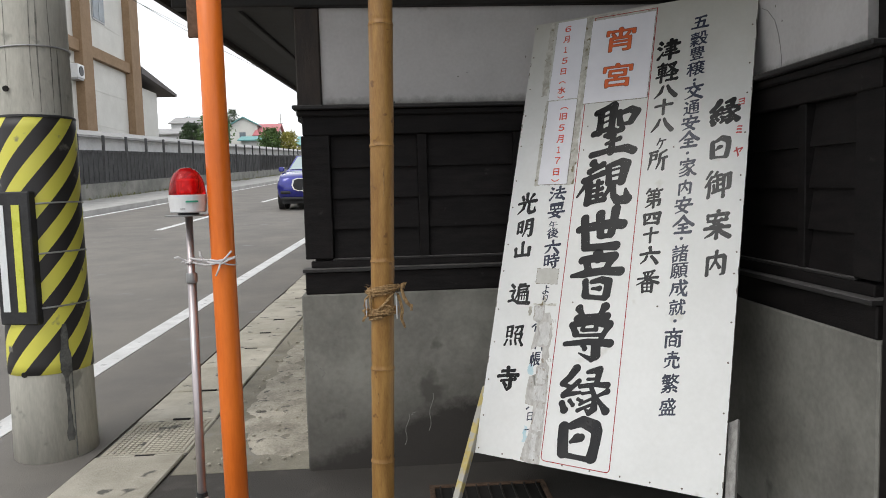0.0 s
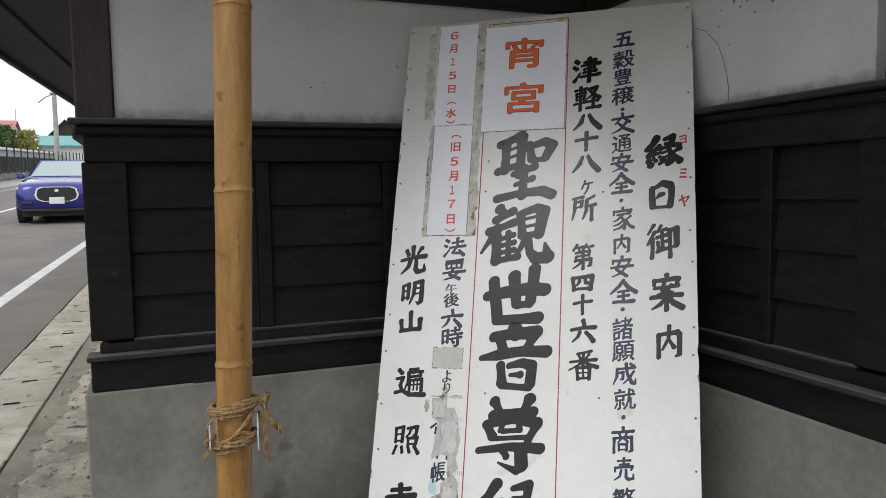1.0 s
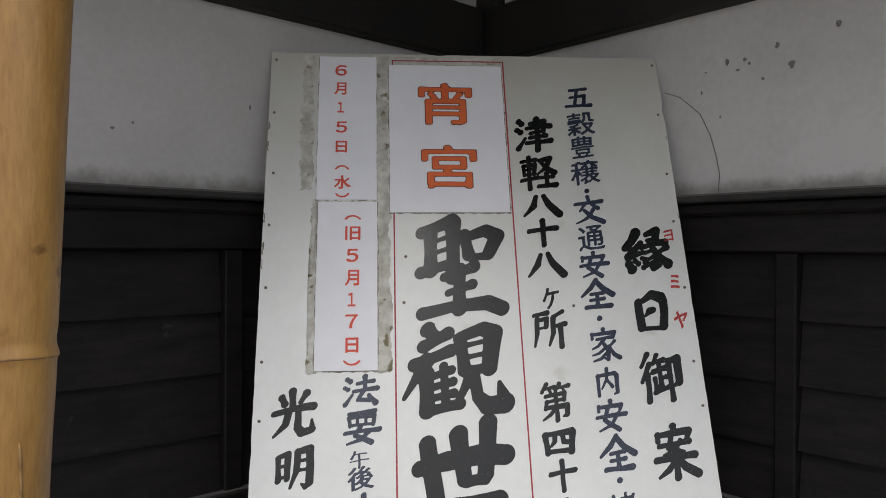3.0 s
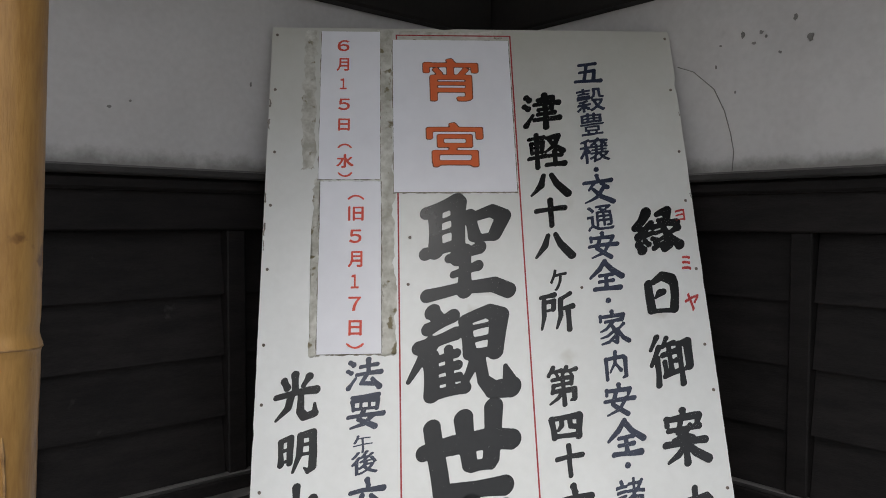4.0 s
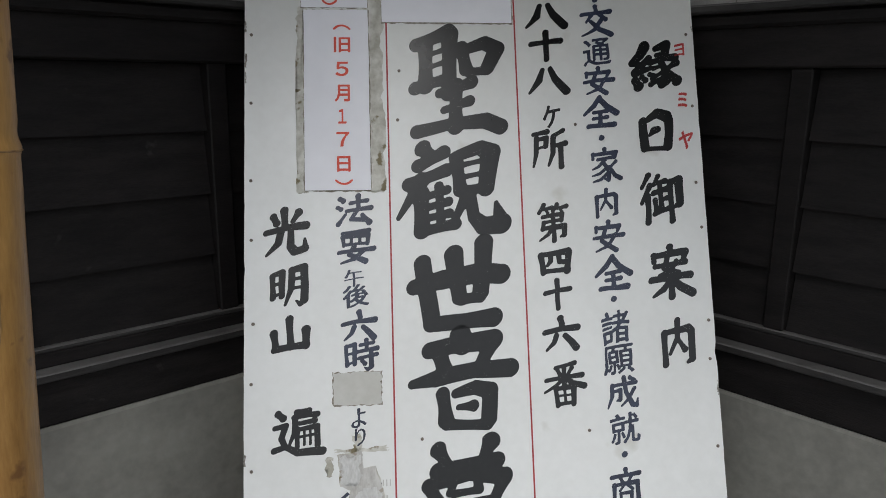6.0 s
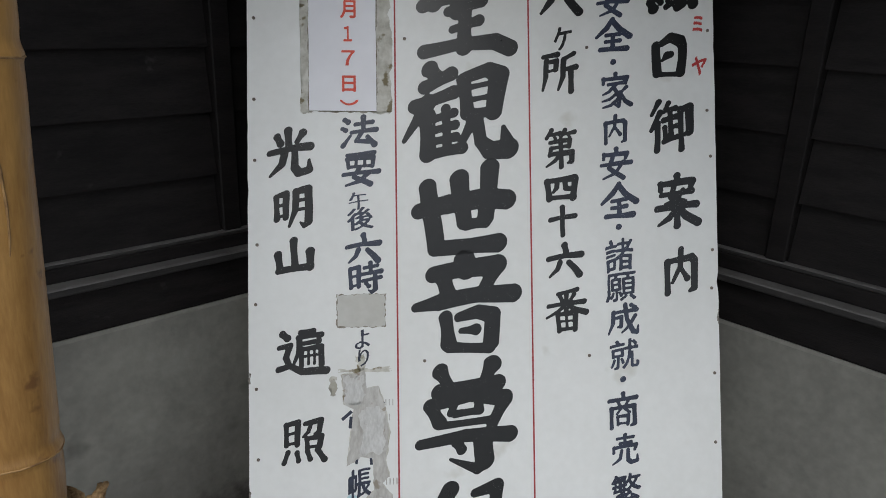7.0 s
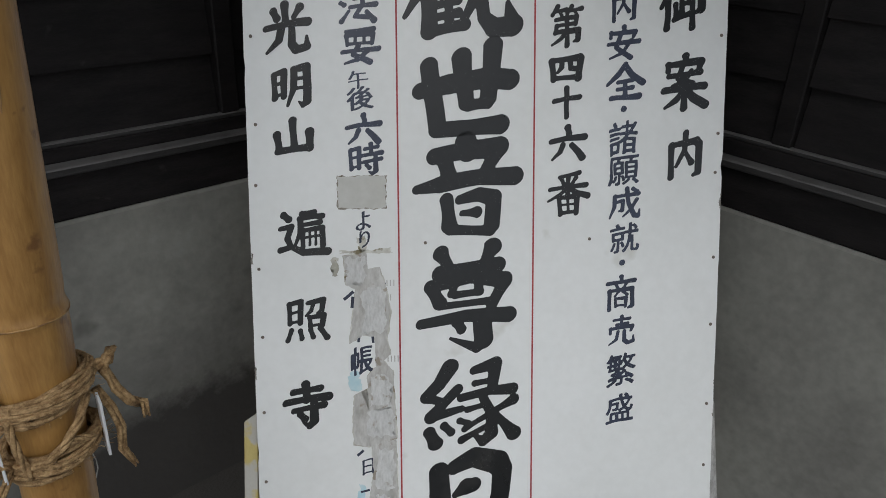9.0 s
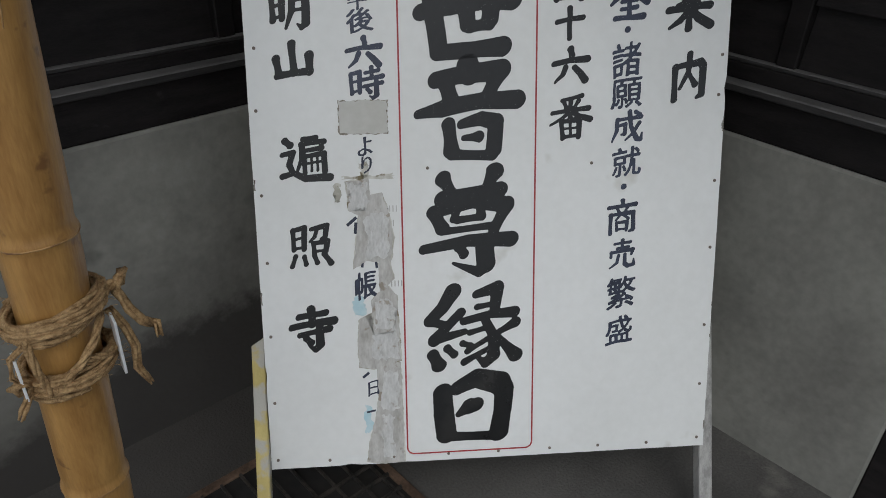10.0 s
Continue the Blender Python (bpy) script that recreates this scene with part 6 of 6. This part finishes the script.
for q in range(25):
    zz = 0.10 + 0.56 * q / 24
    ragged = noise.noise((0.0, 3.0, zz * 5)) + 0.6 * noise.noise((2.0, 0.0, zz * 19))
    breadth = max(0.03, 0.075 + 0.11 * ragged)
    a0 = -0.80 + 0.05 * noise.noise((5.0, 0.0, zz * 3))
    r = URAD(zz) + (0.009 if zz > 0.425 and zz < 1.65 else 0.0012)
    rows.append([bm.verts.new((UX + uaxis(zz)[0] + r * math.cos(a0 + s * breadth), UY + r * math.sin(a0 + s * breadth), zz)) for s in (-1, 0, 1)])
for lo_, hi_ in zip(rows, rows[1:]):
    for q in range(2):
        if (lo_[0].co - lo_[2].co).length > 0.003 and (hi_[0].co - hi_[2].co).length > 0.003:
            bm.faces.new((lo_[q], lo_[q + 1], hi_[q + 1], hi_[q]))
bmesh.ops.delete(bm, geom=[v for v in bm.verts if not v.link_faces], context="VERTS")
part("drip_stain", bm, M["drip"], upole, "dark streak of old tar")
pts = [(UX + 0.190 * math.cos(-0.68), UY + 0.190 * math.sin(-0.68), zz) for zz in (0.02, 0.2, 0.36, 0.50)]
part("earth_wire", tubed(pts, 0.003, 6), M["drip"], upole, "thin dark earth wire")

# ---- long temple wall across the road ----
fence = thing("temple_wall", spot(-13.2, 10), "long dark boarded temple wall with white panels and a small roof", "wall", kind="structure")
WX = -13.2
FY0, FY1 = 8.0, 132.0
ys = [FY0, 60, FY1]
part("retaining_base", strip(WX - 0.5, WX, ys, 0.0, 0.72), M["retain"], fence, "old mossy concrete base")
part("board_backing", strip(WX - 0.42, WX - 0.14, ys, 0.72, 1.98), M["wall_dark"], fence)
part("white_band", strip(WX - 0.40, WX - 0.16, ys, 1.98, 2.50), M["wall_white"], fence, "white plaster band")
part("rail", strip(WX - 0.16, WX - 0.07, ys, 1.93, 2.02), M["wall_dark"], fence)
part("foot_rail", strip(WX - 0.16, WX - 0.07, ys, 0.72, 0.83), M["wall_dark"], fence)
bm = strip(WX - 0.75, WX + 0.22, ys, 2.50, 2.56)
part("roof_edge", bm, M["roof_grey"], fence, "grey metal roof of the wall")
bm = bmesh.new()
rows = []
for y in ys:
    rows.append([bm.verts.new(p) for p in ((WX + 0.24, y, 2.565), (WX - 0.27, y, 2.80), (WX - 0.77, y, 2.565))])
for a, b in zip(rows, rows[1:]):
    for q in range(3):
        bm.faces.new((a[q], b[q], b[(q + 1) % 3], a[(q + 1) % 3]))
bmesh.ops.recalc_face_normals(bm, faces=bm.faces)
part("roof", street(bm), M["roof_grey"], fence, "grey metal roof of the wall")
bm = bmesh.new()
box(bm, (WX - 0.14, 0, 0.83), (WX - 0.06, 0.10, 2.50))
post_mesh = bpy.data.meshes.new("fence_post")
bm.to_mesh(post_mesh)
bm.free()
post_mesh.materials.append(M["wall_dark"])
bm = bmesh.new()
box(bm, (WX - 0.14, 0, 0.83), (WX - 0.105, 0.05, 1.94))
slat_mesh = bpy.data.meshes.new("fence_slat")
bm.to_mesh(slat_mesh)
bm.free()
slat_mesh.materials.append(M["wall_dark"])
y = FY0 + 0.5
while y < 118:
    for nm, me, q in [("post", post_mesh, 0.0)] + ([("batten", slat_mesh, s) for s in (0.42, 0.80, 1.18, 1.56)] if 18 < y < 60 else []):
        ob = new(nm, me)
        ob.parent = fence
        ob.location = Vector(spot(0, y + q)) - ORIGIN[fence]
    y += 1.95
bm = bmesh.new()
y = 61.0
while y < FY1 - 1:
    for q in (0.42, 0.80, 1.18, 1.56):
        box(bm, (WX - 0.14, y + q, 0.83), (WX - 0.105, y + q + 0.05, 1.94))
    y += 1.95
tagged(part("far_battens", street(bm), M["wall_dark"], fence), kind="stuff")
bm = bmesh.new()
rw = random.Random(21)
for k in range(900):
    y = rw.uniform(16, 70)
    x = WX + rw.uniform(0.0, 0.25) ** 1.0
    h = rw.uniform(0.05, 0.28) * (0.6 + 0.6 * noise.noise((y * 0.6, 0, 0)))
    if h < 0.06:
        continue
    p = Vector(spot(x, y, 0.13))
    d = Vector((rw.uniform(-0.08, 0.08), rw.uniform(-0.1, 0.1), h))
    s = Vector((rw.uniform(-0.02, 0.02), 0.02, 0))
    bm.faces.new([bm.verts.new(v) for v in (p - s, p + s, p + d)])
solid("weeds", bm, M["weed"], "dry weeds along the foot of the wall", "weeds", kind="stuff")

# ---- buildings behind the wall ----
def gable(bm, x0, x1, y0, y1, z0, z1, along="y", over=0.4, thick=0.15):
    """A pitched roof over a box, its ridge along y or x."""
    pts = []
    if along == "y":
        xm = (x0 + x1) / 2
        prof = [(x0 - over, z0), (xm, z1), (x1 + over, z0), (x1 + over, z0 - thick), (xm, z1 - thick), (x0 - over, z0 - thick)]
        ends = [[(a, y, c) for a, c in prof] for y in (y0 - over, y1 + over)]
    else:
        ym = (y0 + y1) / 2
        prof = [(y0 - over, z0), (ym, z1), (y1 + over, z0), (y1 + over, z0 - thick), (ym, z1 - thick), (y0 - over, z0 - thick)]
        ends = [[(x, a, c) for a, c in prof] for x in (x0 - over, x1 + over)]
    a, b = [[bm.verts.new(p) for p in e] for e in ends]
    for q in range(6):
        bm.faces.new((a[q], a[(q + 1) % 6], b[(q + 1) % 6], b[q]))
    for e in (a, b):
        bm.faces.new((e[0], e[1], e[4], e[5]))
        bm.faces.new((e[1], e[2], e[3], e[4]))
    bmesh.ops.recalc_face_normals(bm, faces=bm.faces)


hall = thing("apartment_building", (-20, 40, 0.9), "white two-storey building with brown frame lines", "building")
part("wall", boxed((-27, 28, 0.5), (-18, 44.6, 14.0)), M["house_white"], hall)
for y0, y1 in ((36.0, 37.3), (43.2, 44.7)):
    part("pilaster", boxed((-18.0, y0, 0.5), (-17.55, y1, 14.02), 0.02), M["house_brown"], hall, "brown upright frame")
part("pilaster", boxed((-18.0, 29.0, 0.5), (-17.55, 30.2, 14.02), 0.02), M["house_brown"], hall)
part("storey_band", boxed((-18.0, 37.305, 8.45), (-17.7, 43.195, 9.05)), M["house_brown"], hall, "brown band between storeys")
part("storey_band", boxed((-18.0, 30.205, 8.45), (-17.7, 35.995, 9.05)), M["house_brown"], hall)
for k in range(4):
    zz = 4.9 + 1.9 * k
    if not 8.2 < zz < 9.3:
        part("siding_joint", boxed((-18.0, 37.31, zz), (-17.985, 43.19, zz + 0.03)), M["house_white"], hall)
for y0, z0 in ((38.6, 10.7), (31.5, 10.7), (31.5, 5.6)):
    win = part("window", boxed((-18.0, y0, z0), (-17.95, y0 + 1.7, z0 + 1.9)), M["steel"], hall)
    part("pane", boxed((-17.952, y0 + 0.1, z0 + 0.1), (-17.93, y0 + 0.82, z0 + 1.8)), M["window_dark"], win)
    part("pane", boxed((-17.952, y0 + 0.88, z0 + 0.1), (-17.93, y0 + 1.6, z0 + 1.8)), M["window_dark"], win)
unit = thing("air_conditioner", (-17.75, 35.55, 7.0), "white outdoor air-conditioner unit on the wall", "air conditioner")
part("casing", boxed((-17.99, 35.15, 7.05), (-17.45, 35.95, 7.75), 0.03), M["lamp_white"], unit)
bm = bmesh.new()
lathe(bm, 0, 0, [(0.25, 0.0), (0.25, 0.03), (0.19, 0.03)], 20)
bmesh.ops.transform(bm, matrix=Matrix.Translation((-17.45, 35.52, 7.40)) @ Matrix.Rotation(Q, 4, "Y"), verts=bm.verts)
part("fan_grille", bm, M["car_black"], unit)
part("bracket", boxed((-17.99, 35.2, 6.97), (-17.5, 35.9, 7.045)), M["steel"], unit)
part("drain_pipe", tubed([(-17.93, 35.4, 6.96), (-17.93, 35.4, 4.0)], 0.05, 8), M["house_white"], unit)

annex = thing("annex", (-20, 48, 1.2), "low white annex with a dark overhanging roof", "building")
part("wall", boxed((-26, 44.75, 0.5), (-18.3, 49.6, 8.0)), M["house_white"], annex)
bm = bmesh.new()
rows = []
for x in (-27.0, -17.6):
    rows.append([bm.verts.new(p) for p in ((x, 44.72, 8.62), (x, 52.0, 8.05), (x, 52.0, 8.25), (x, 44.72, 9.05))])
a, b = rows
for q in range(4):
    bm.faces.new((a[q], a[(q + 1) % 4], b[(q + 1) % 4], b[q]))
bm.faces.new(a)
bm.faces.new(list(reversed(b)))
bmesh.ops.recalc_face_normals(bm, faces=bm.faces)
part("roof", bm, M["roof_dark"], annex, "dark brown roof with deep eaves")


def house(x0, x1, y0, y1, zb, zw, zr, wall_mat, roof_mat, label, along="y", wins=()):
    h = thing("house", ((x0 + x1) / 2, (y0 + y1) / 2, zb), label, "house", "houses along the street")
    part("wall", boxed((x0, y0, zb - 1.5), (x1, y1, zw)), wall_mat, h)
    bm = bmesh.new()
    gable(bm, x0, x1, y0, y1, zw, zr, along)
    part("roof", bm, roof_mat, h)
    for k in (0, 1):
        bm = bmesh.new()
        xx, yy = (x0, x1)[k], (y0, y1)[k]
        if along == "y":
            bm.faces.new([bm.verts.new(p) for p in ((x0, yy, zw), (x1, yy, zw), ((x0 + x1) / 2, yy, zr - 0.16))])
        else:
            bm.faces.new([bm.verts.new(p) for p in ((xx, y0, zw), (xx, y1, zw), (xx, (y0 + y1) / 2, zr - 0.16))])
        part("gable_end", bm, wall_mat, h)
    for wx, wz, ww, wh in wins:
        wn_ = part("window", boxed((wx, y0 - 0.06, wz), (wx + ww, y0, wz + wh)), M["steel"], h)
        part("pane", boxed((wx + 0.08, y0 - 0.09, wz + 0.08), (wx + ww - 0.08, y0 - 0.055, wz + wh - 0.08)), M["window_dark"], wn_)
    return h


house(-27.2, -23.2, 110, 118, 3.0, 10.6, 11.9, M["house_white"], M["roof_teal"], "white house with a teal gabled roof", "y", ((-25.9, 8.6, 1.0, 1.0),))
house(-23.1, -20.3, 108, 118, 3.0, 8.9, 11.0, M["house_white"], M["roof_pink"], "house with a faded red metal roof", "x")
house(-24.0, -19.6, 102, 107, 2.8, 7.9, 8.6, M["wall_white"], M["roof_teal"], "low house with a teal metal roof", "x")
house(-38.0, -31.0, 105, 116, 3.0, 9.2, 10.4, M["wall_white"], M["roof_grey"], "grey-roofed house behind the wall", "x")
house(-39.0, -33.5, 120, 128, 3.0, 12.0, 13.3, M["wall_white"], M["roof_grey"], "tall house with a pale metal roof", "x")
house(-17.6, -12.6, 122, 132, 3.2, 9.0, 12.0, M["brown_wood"], M["roof_dark"], "old house with a brown roof", "y")
house(-15.8, -10.5, 100, 108, 2.7, 6.9, 8.4, M["wall_white"], M["roof_teal"], "house with a dull teal roof", "x")


def tree(name, x, y, zb, h, rad, mat, label, seed, lean_top=0.75):
    """Trunk, limbs and a crown of small leaf clumps with gaps."""
    rg = random.Random(seed)
    t = thing(name, (x, y, zb), label, "tree", "trees behind the wall")
    bm = bmesh.new()
    tube(bm, [(x, y, zb - 0.5), (x + 0.1, y, zb + h * 0.4), (x, y + 0.1, zb + h * 0.85)], [rad * 0.09, rad * 0.065, rad * 0.02], 8)
    for k in range(7):
        a = rg.uniform(0, 6.28)
        z0 = zb + h * rg.uniform(0.25, 0.7)
        tube(bm, [(x, y, z0), (x + rad * 0.5 * math.cos(a), y + rad * 0.5 * math.sin(a), z0 + h * 0.12), (x + rad * 0.8 * math.cos(a), y + rad * 0.8 * math.sin(a), z0 + h * 0.16)], [rad * 0.035, rad * 0.02, rad * 0.008], 6)
    part("trunk", bm, M["bark"], t)
    vs, fs = [], []
    for k in range(1500):
        a = rg.uniform(0, 6.28)
        s = rg.random()
        zz = 0.15 + 0.85 * s
        env = math.sin(math.pi * min(1.0, (1 - zz) * lean_top + 0.12)) ** 0.7
        r = rad * env * math.sqrt(rg.random()) * (0.8 + 0.4 * noise.noise((3 * math.cos(a), 3 * math.sin(a), zz * 5 + seed)))
        c = Vector((x + r * math.cos(a), y + r * math.sin(a), zb + h * zz))
        for q in range(3):
            d1 = Vector([rg.uniform(-1, 1) for _ in range(3)]).normalized() * rad * 0.085
            d2 = Vector([rg.uniform(-1, 1) for _ in range(3)]).normalized() * rad * 0.085
            i = len(vs)
            o = Vector([rg.uniform(-1, 1) for _ in range(3)]) * rad * 0.08
            vs += [c + o, c + o + d1, c + o + d1 + d2, c + o + d2]
            fs.append((i, i + 1, i + 2, i + 3))
    me = bpy.data.meshes.new("crown")
    me.from_pydata([v - Vector((x, y, zb)) for v in vs], [], fs)
    me.materials.append(mat)
    ob = new("crown", me)
    ob.parent = t
    return t


tree("broadleaf_tree", -25.9, 96, 2.6, 9.0, 2.6, M["leaf"], "dense green rounded tree behind the wall", 1, 0.9)
tree("broadleaf_tree", -30.2, 100, 2.7, 7.5, 2.2, M["leaf_dark"], "dark green tree behind the wall", 2)
tree("broadleaf_tree", -34.8, 92, 2.5, 8.6, 2.4, M["leaf_dark"], "dark green tree behind the wall", 3)
tree("conifer_tree", -39.0, 130, 3.4, 10.5, 1.5, M["leaf_dark"], "dark pointed conifer behind the houses", 4, 0.8)
tree("conifer_tree", -30.8, 128, 3.4, 11.5, 1.6, M["leaf_dark"], "dark pointed conifer behind the houses", 9, 0.8)
tree("shrub", -18.4, 94, 2.4, 6.4, 2.1, M["leaf"], "green clipped shrub behind the wall", 5, 0.9)
tree("shrub", -16.0, 94, 2.4, 5.9, 1.7, M["leaf_yellow"], "yellow-green shrub behind the wall", 6, 0.9)

# street lamps, wires and far poles
def far_pole(x, y, h, r, arms, label):
    t = thing("far_utility_pole", (x, y, 0.0266 * y), label, "utility pole", "far poles")
    part("shaft", tubed([(x, y, 0.0266 * y - 0.3), (x, y, 0.0266 * y + h)], [r, r * 0.7], 10), M["kerb"], t)
    for z, w in arms:
        part("crossarm", boxed((x - w, y - 0.06, 0.0266 * y + z), (x + w, y + 0.06, 0.0266 * y + z + 0.12)), M["steel"], t)
    return t


far_pole(-10.6, 74, 13.0, 0.24, ((12.2, 1.1), (11.2, 0.9)), "pale concrete utility pole along the street")
far_pole(-32.5, 190, 15.0, 0.12, ((13.5, 0.9), (12.4, 0.7)), "thin aerial mast behind the houses")
sl = thing("street_lamp", (-9.9, 52, 1.4), "grey street lamp arm", "street lamp")
part("arm", tubed([(-11.7, 74.0, 9.6), (-11.0, 73.0, 10.0), (-10.1, 71.5, 10.15)], 0.05, 8), M["steel"], sl)
part("lamp_head", boxed((-10.4, 71.0, 10.05), (-9.7, 71.5, 10.22), 0.04), M["roof_grey"], sl)
WIRES = (((-26, 8, 17.0), (-11.6, 74, 14.8)), ((-26, 8, 18.6), (-11.6, 74, 15.1)), ((-22, 8, 14.2), (-11.6, 74, 13.2)), ((-19, 8, 13.4), (-11.6, 74, 12.2)))
for k, (a, b) in enumerate(WIRES):
    a, b = Vector(a), Vector(b)
    pts = [a.lerp(b, q / 16) - Vector((0, 0, 1.3 * 4 * (q / 16) * (1 - q / 16))) for q in range(17)]
    solid("overhead_wire", tubed(pts, 0.016, 5), M["cable"], "thin black overhead wire along the street", "wire", kind="", group="overhead wires")

# ---- blue car coming down the near lane ----
def car(cx, front, z0):
    c = thing("car", (cx, front + 2.3, z0), "metallic blue sport utility car facing the gate", "car")
    P = lambda x, y, z: Vector((cx + x, front + y, z0 + z))

    def loft(sections):
        b = bmesh.new()
        rings = [[b.verts.new(P(*p)) for p in s] for s in sections]
        n = len(rings[0])
        for r0, r1 in zip(rings, rings[1:]):
            for q in range(n - 1):
                b.faces.new((r0[q], r0[q + 1], r1[q + 1], r1[q]))
            b.faces.new((r0[n - 1], r0[0], r1[0], r1[n - 1]))
        b.faces.new(rings[0])
        b.faces.new(list(reversed(rings[-1])))
        bmesh.ops.recalc_face_normals(b, faces=b.faces)
        return b

    def sec(y, w_low, w_mid, w_top, z_low, z_mid, z_top):
        half = [(0, y, z_low), (w_low * .9, y, z_low), (w_low, y, z_low + .10), (w_mid, y, z_mid), (w_mid * .985, y, z_mid + .12), (w_top, y, z_top - .03), (w_top * .75, y, z_top), (0, y, z_top + .02)]
        return half[:-1] + [half[-1]] + [(-x, yy, zz) for x, yy, zz in reversed(half[1:-1])]

    body = loft([sec(0.02, .74, .80, .70, .34, .55, .84), sec(0.12, .86, .90, .80, .26, .58, .93), sec(0.45, .92, .955, .86, .25, .62, 1.00), sec(1.2, .95, .965, .88, .25, .64, 1.08), sec(1.65, .95, .968, .90, .25, .66, 1.12), sec(3.4, .95, .968, .91, .25, .68, 1.13), sec(4.3, .93, .95, .88, .28, .70, 1.12), sec(4.68, .84, .88, .80, .40, .70, 1.02)])
    bd = part("body", body, M["car_blue"], c, smooth=True)
    cab = loft([[(.86 * k, 1.62, 1.10) for k in (-1, 1)] + [(.82 * k, 1.62, 1.12) for k in (1, -1)], [(.90 * k, 1.66, 1.10) for k in (-1, 1)] + [(.80 * k, 1.72, 1.16) for k in (1, -1)], [(.90 * k, 2.45, 1.11) for k in (-1, 1)] + [(.62 * k, 2.42, 1.60) for k in (1, -1)], [(.90 * k, 3.6, 1.12) for k in (-1, 1)] + [(.62 * k, 3.5, 1.64) for k in (1, -1)], [(.86 * k, 4.4, 1.12) for k in (-1, 1)] + [(.58 * k, 4.25, 1.50) for k in (1, -1)]])
    part("cabin", cab, M["car_blue"], c)
    b = bmesh.new()
    b.faces.new([b.verts.new(P(*p)) for p in ((-.76, 1.70, 1.165), (.76, 1.70, 1.165), (.575, 2.38, 1.575), (-.575, 2.38, 1.575))])
    part("windscreen", b, M["windscreen"], c)
    for s in (-1, 1):
        b = bmesh.new()
        b.faces.new([b.verts.new(P(*p)) for p in ((s * .875, 1.95, 1.17), (s * .885, 3.9, 1.17), (s * .685, 3.6, 1.56), (s * .685, 2.5, 1.54))])
        part("side_window", b, M["car_black"], c)
        m = boxed(P(s * .93, 1.75, 1.10), P(s * 1.10, 1.92, 1.24), 0.03)
        part("mirror", m, M["car_blue"], c)
        hl = bmesh.new()
        pts = [(s * .46, .055, .72), (s * .50, .055, .80), (s * .88, .30, .865), (s * .90, .30, .79), (s * .70, .10, .74)]
        f0 = [hl.verts.new(P(*p)) for p in pts]
        f1 = [hl.verts.new(P(p[0], p[1] + .12, p[2])) for p in pts]
        hl.faces.new(f0)
        for q in range(5):
            hl.faces.new((f0[q], f0[(q + 1) % 5], f1[(q + 1) % 5], f1[q]))
        bmesh.ops.recalc_face_normals(hl, faces=hl.faces)
        part("headlight", hl, M["car_light"], c, "clear headlight")
        part("air_inlet", boxed(P(s * .52, -.015, .42), P(s * .80, .10, .50), 0.02), M["car_black"], c)
        for yy in (.92, 3.82):
            w = part("wheel", tubed([P(s * .70, yy, .37), P(s * .955, yy, .37)], .37, 24), M["tyre"], c)
            part("rim", tubed([P(s * .94, yy, .37), P(s * .966, yy, .37)], .25, 18), M["car_chrome"], w)
            part("arch", tubed([P(s * .80, yy, .37), P(s * .960, yy, .37)], .425, 24), M["car_black"], c)
    ob = [(-.40, .56), (-.44, .66), (-.40, .80), (-.30, .84), (.30, .84), (.40, .80), (.44, .66), (.40, .56), (.28, .51), (-.28, .51)]
    for nm, k, y0, mt in (("grille_surround", 1.10, -.028, "car_chrome"), ("grille", 1.0, -.036, "car_black")):
        b = bmesh.new()
        f0 = [b.verts.new(P(x * k, y0, .675 + (z - .675) * k)) for x, z in ob]
        f1 = [b.verts.new(P(x * k, y0 + .09, .675 + (z - .675) * k)) for x, z in ob]
        b.faces.new(f0)
        for q in range(len(ob)):
            b.faces.new((f0[q], f0[(q + 1) % len(ob)], f1[(q + 1) % len(ob)], f1[q]))
        bmesh.ops.recalc_face_normals(b, faces=b.faces)
        part(nm, b, M[mt], c)
    part("badge", boxed(P(-.045, -.05, .73), P(.045, -.034, .80), 0.01), M["car_chrome"], c)
    part("number_plate", boxed(P(-.165, -.075, .44), P(.165, -.04, .605), 0.005), M["plate"], c, "blank white plate")
    part("lower_bumper", boxed(P(-.78, -.02, .24), P(.78, .12, .33), 0.03), M["car_black"], c)
    part("underside", boxed(P(-.80, .3, .14), P(.80, 4.4, .26)), M["car_black"], c)


car(-3.80, 17.6, RISE * 19.0)

# far things shifted sideways and up with distance to fit the camera's view
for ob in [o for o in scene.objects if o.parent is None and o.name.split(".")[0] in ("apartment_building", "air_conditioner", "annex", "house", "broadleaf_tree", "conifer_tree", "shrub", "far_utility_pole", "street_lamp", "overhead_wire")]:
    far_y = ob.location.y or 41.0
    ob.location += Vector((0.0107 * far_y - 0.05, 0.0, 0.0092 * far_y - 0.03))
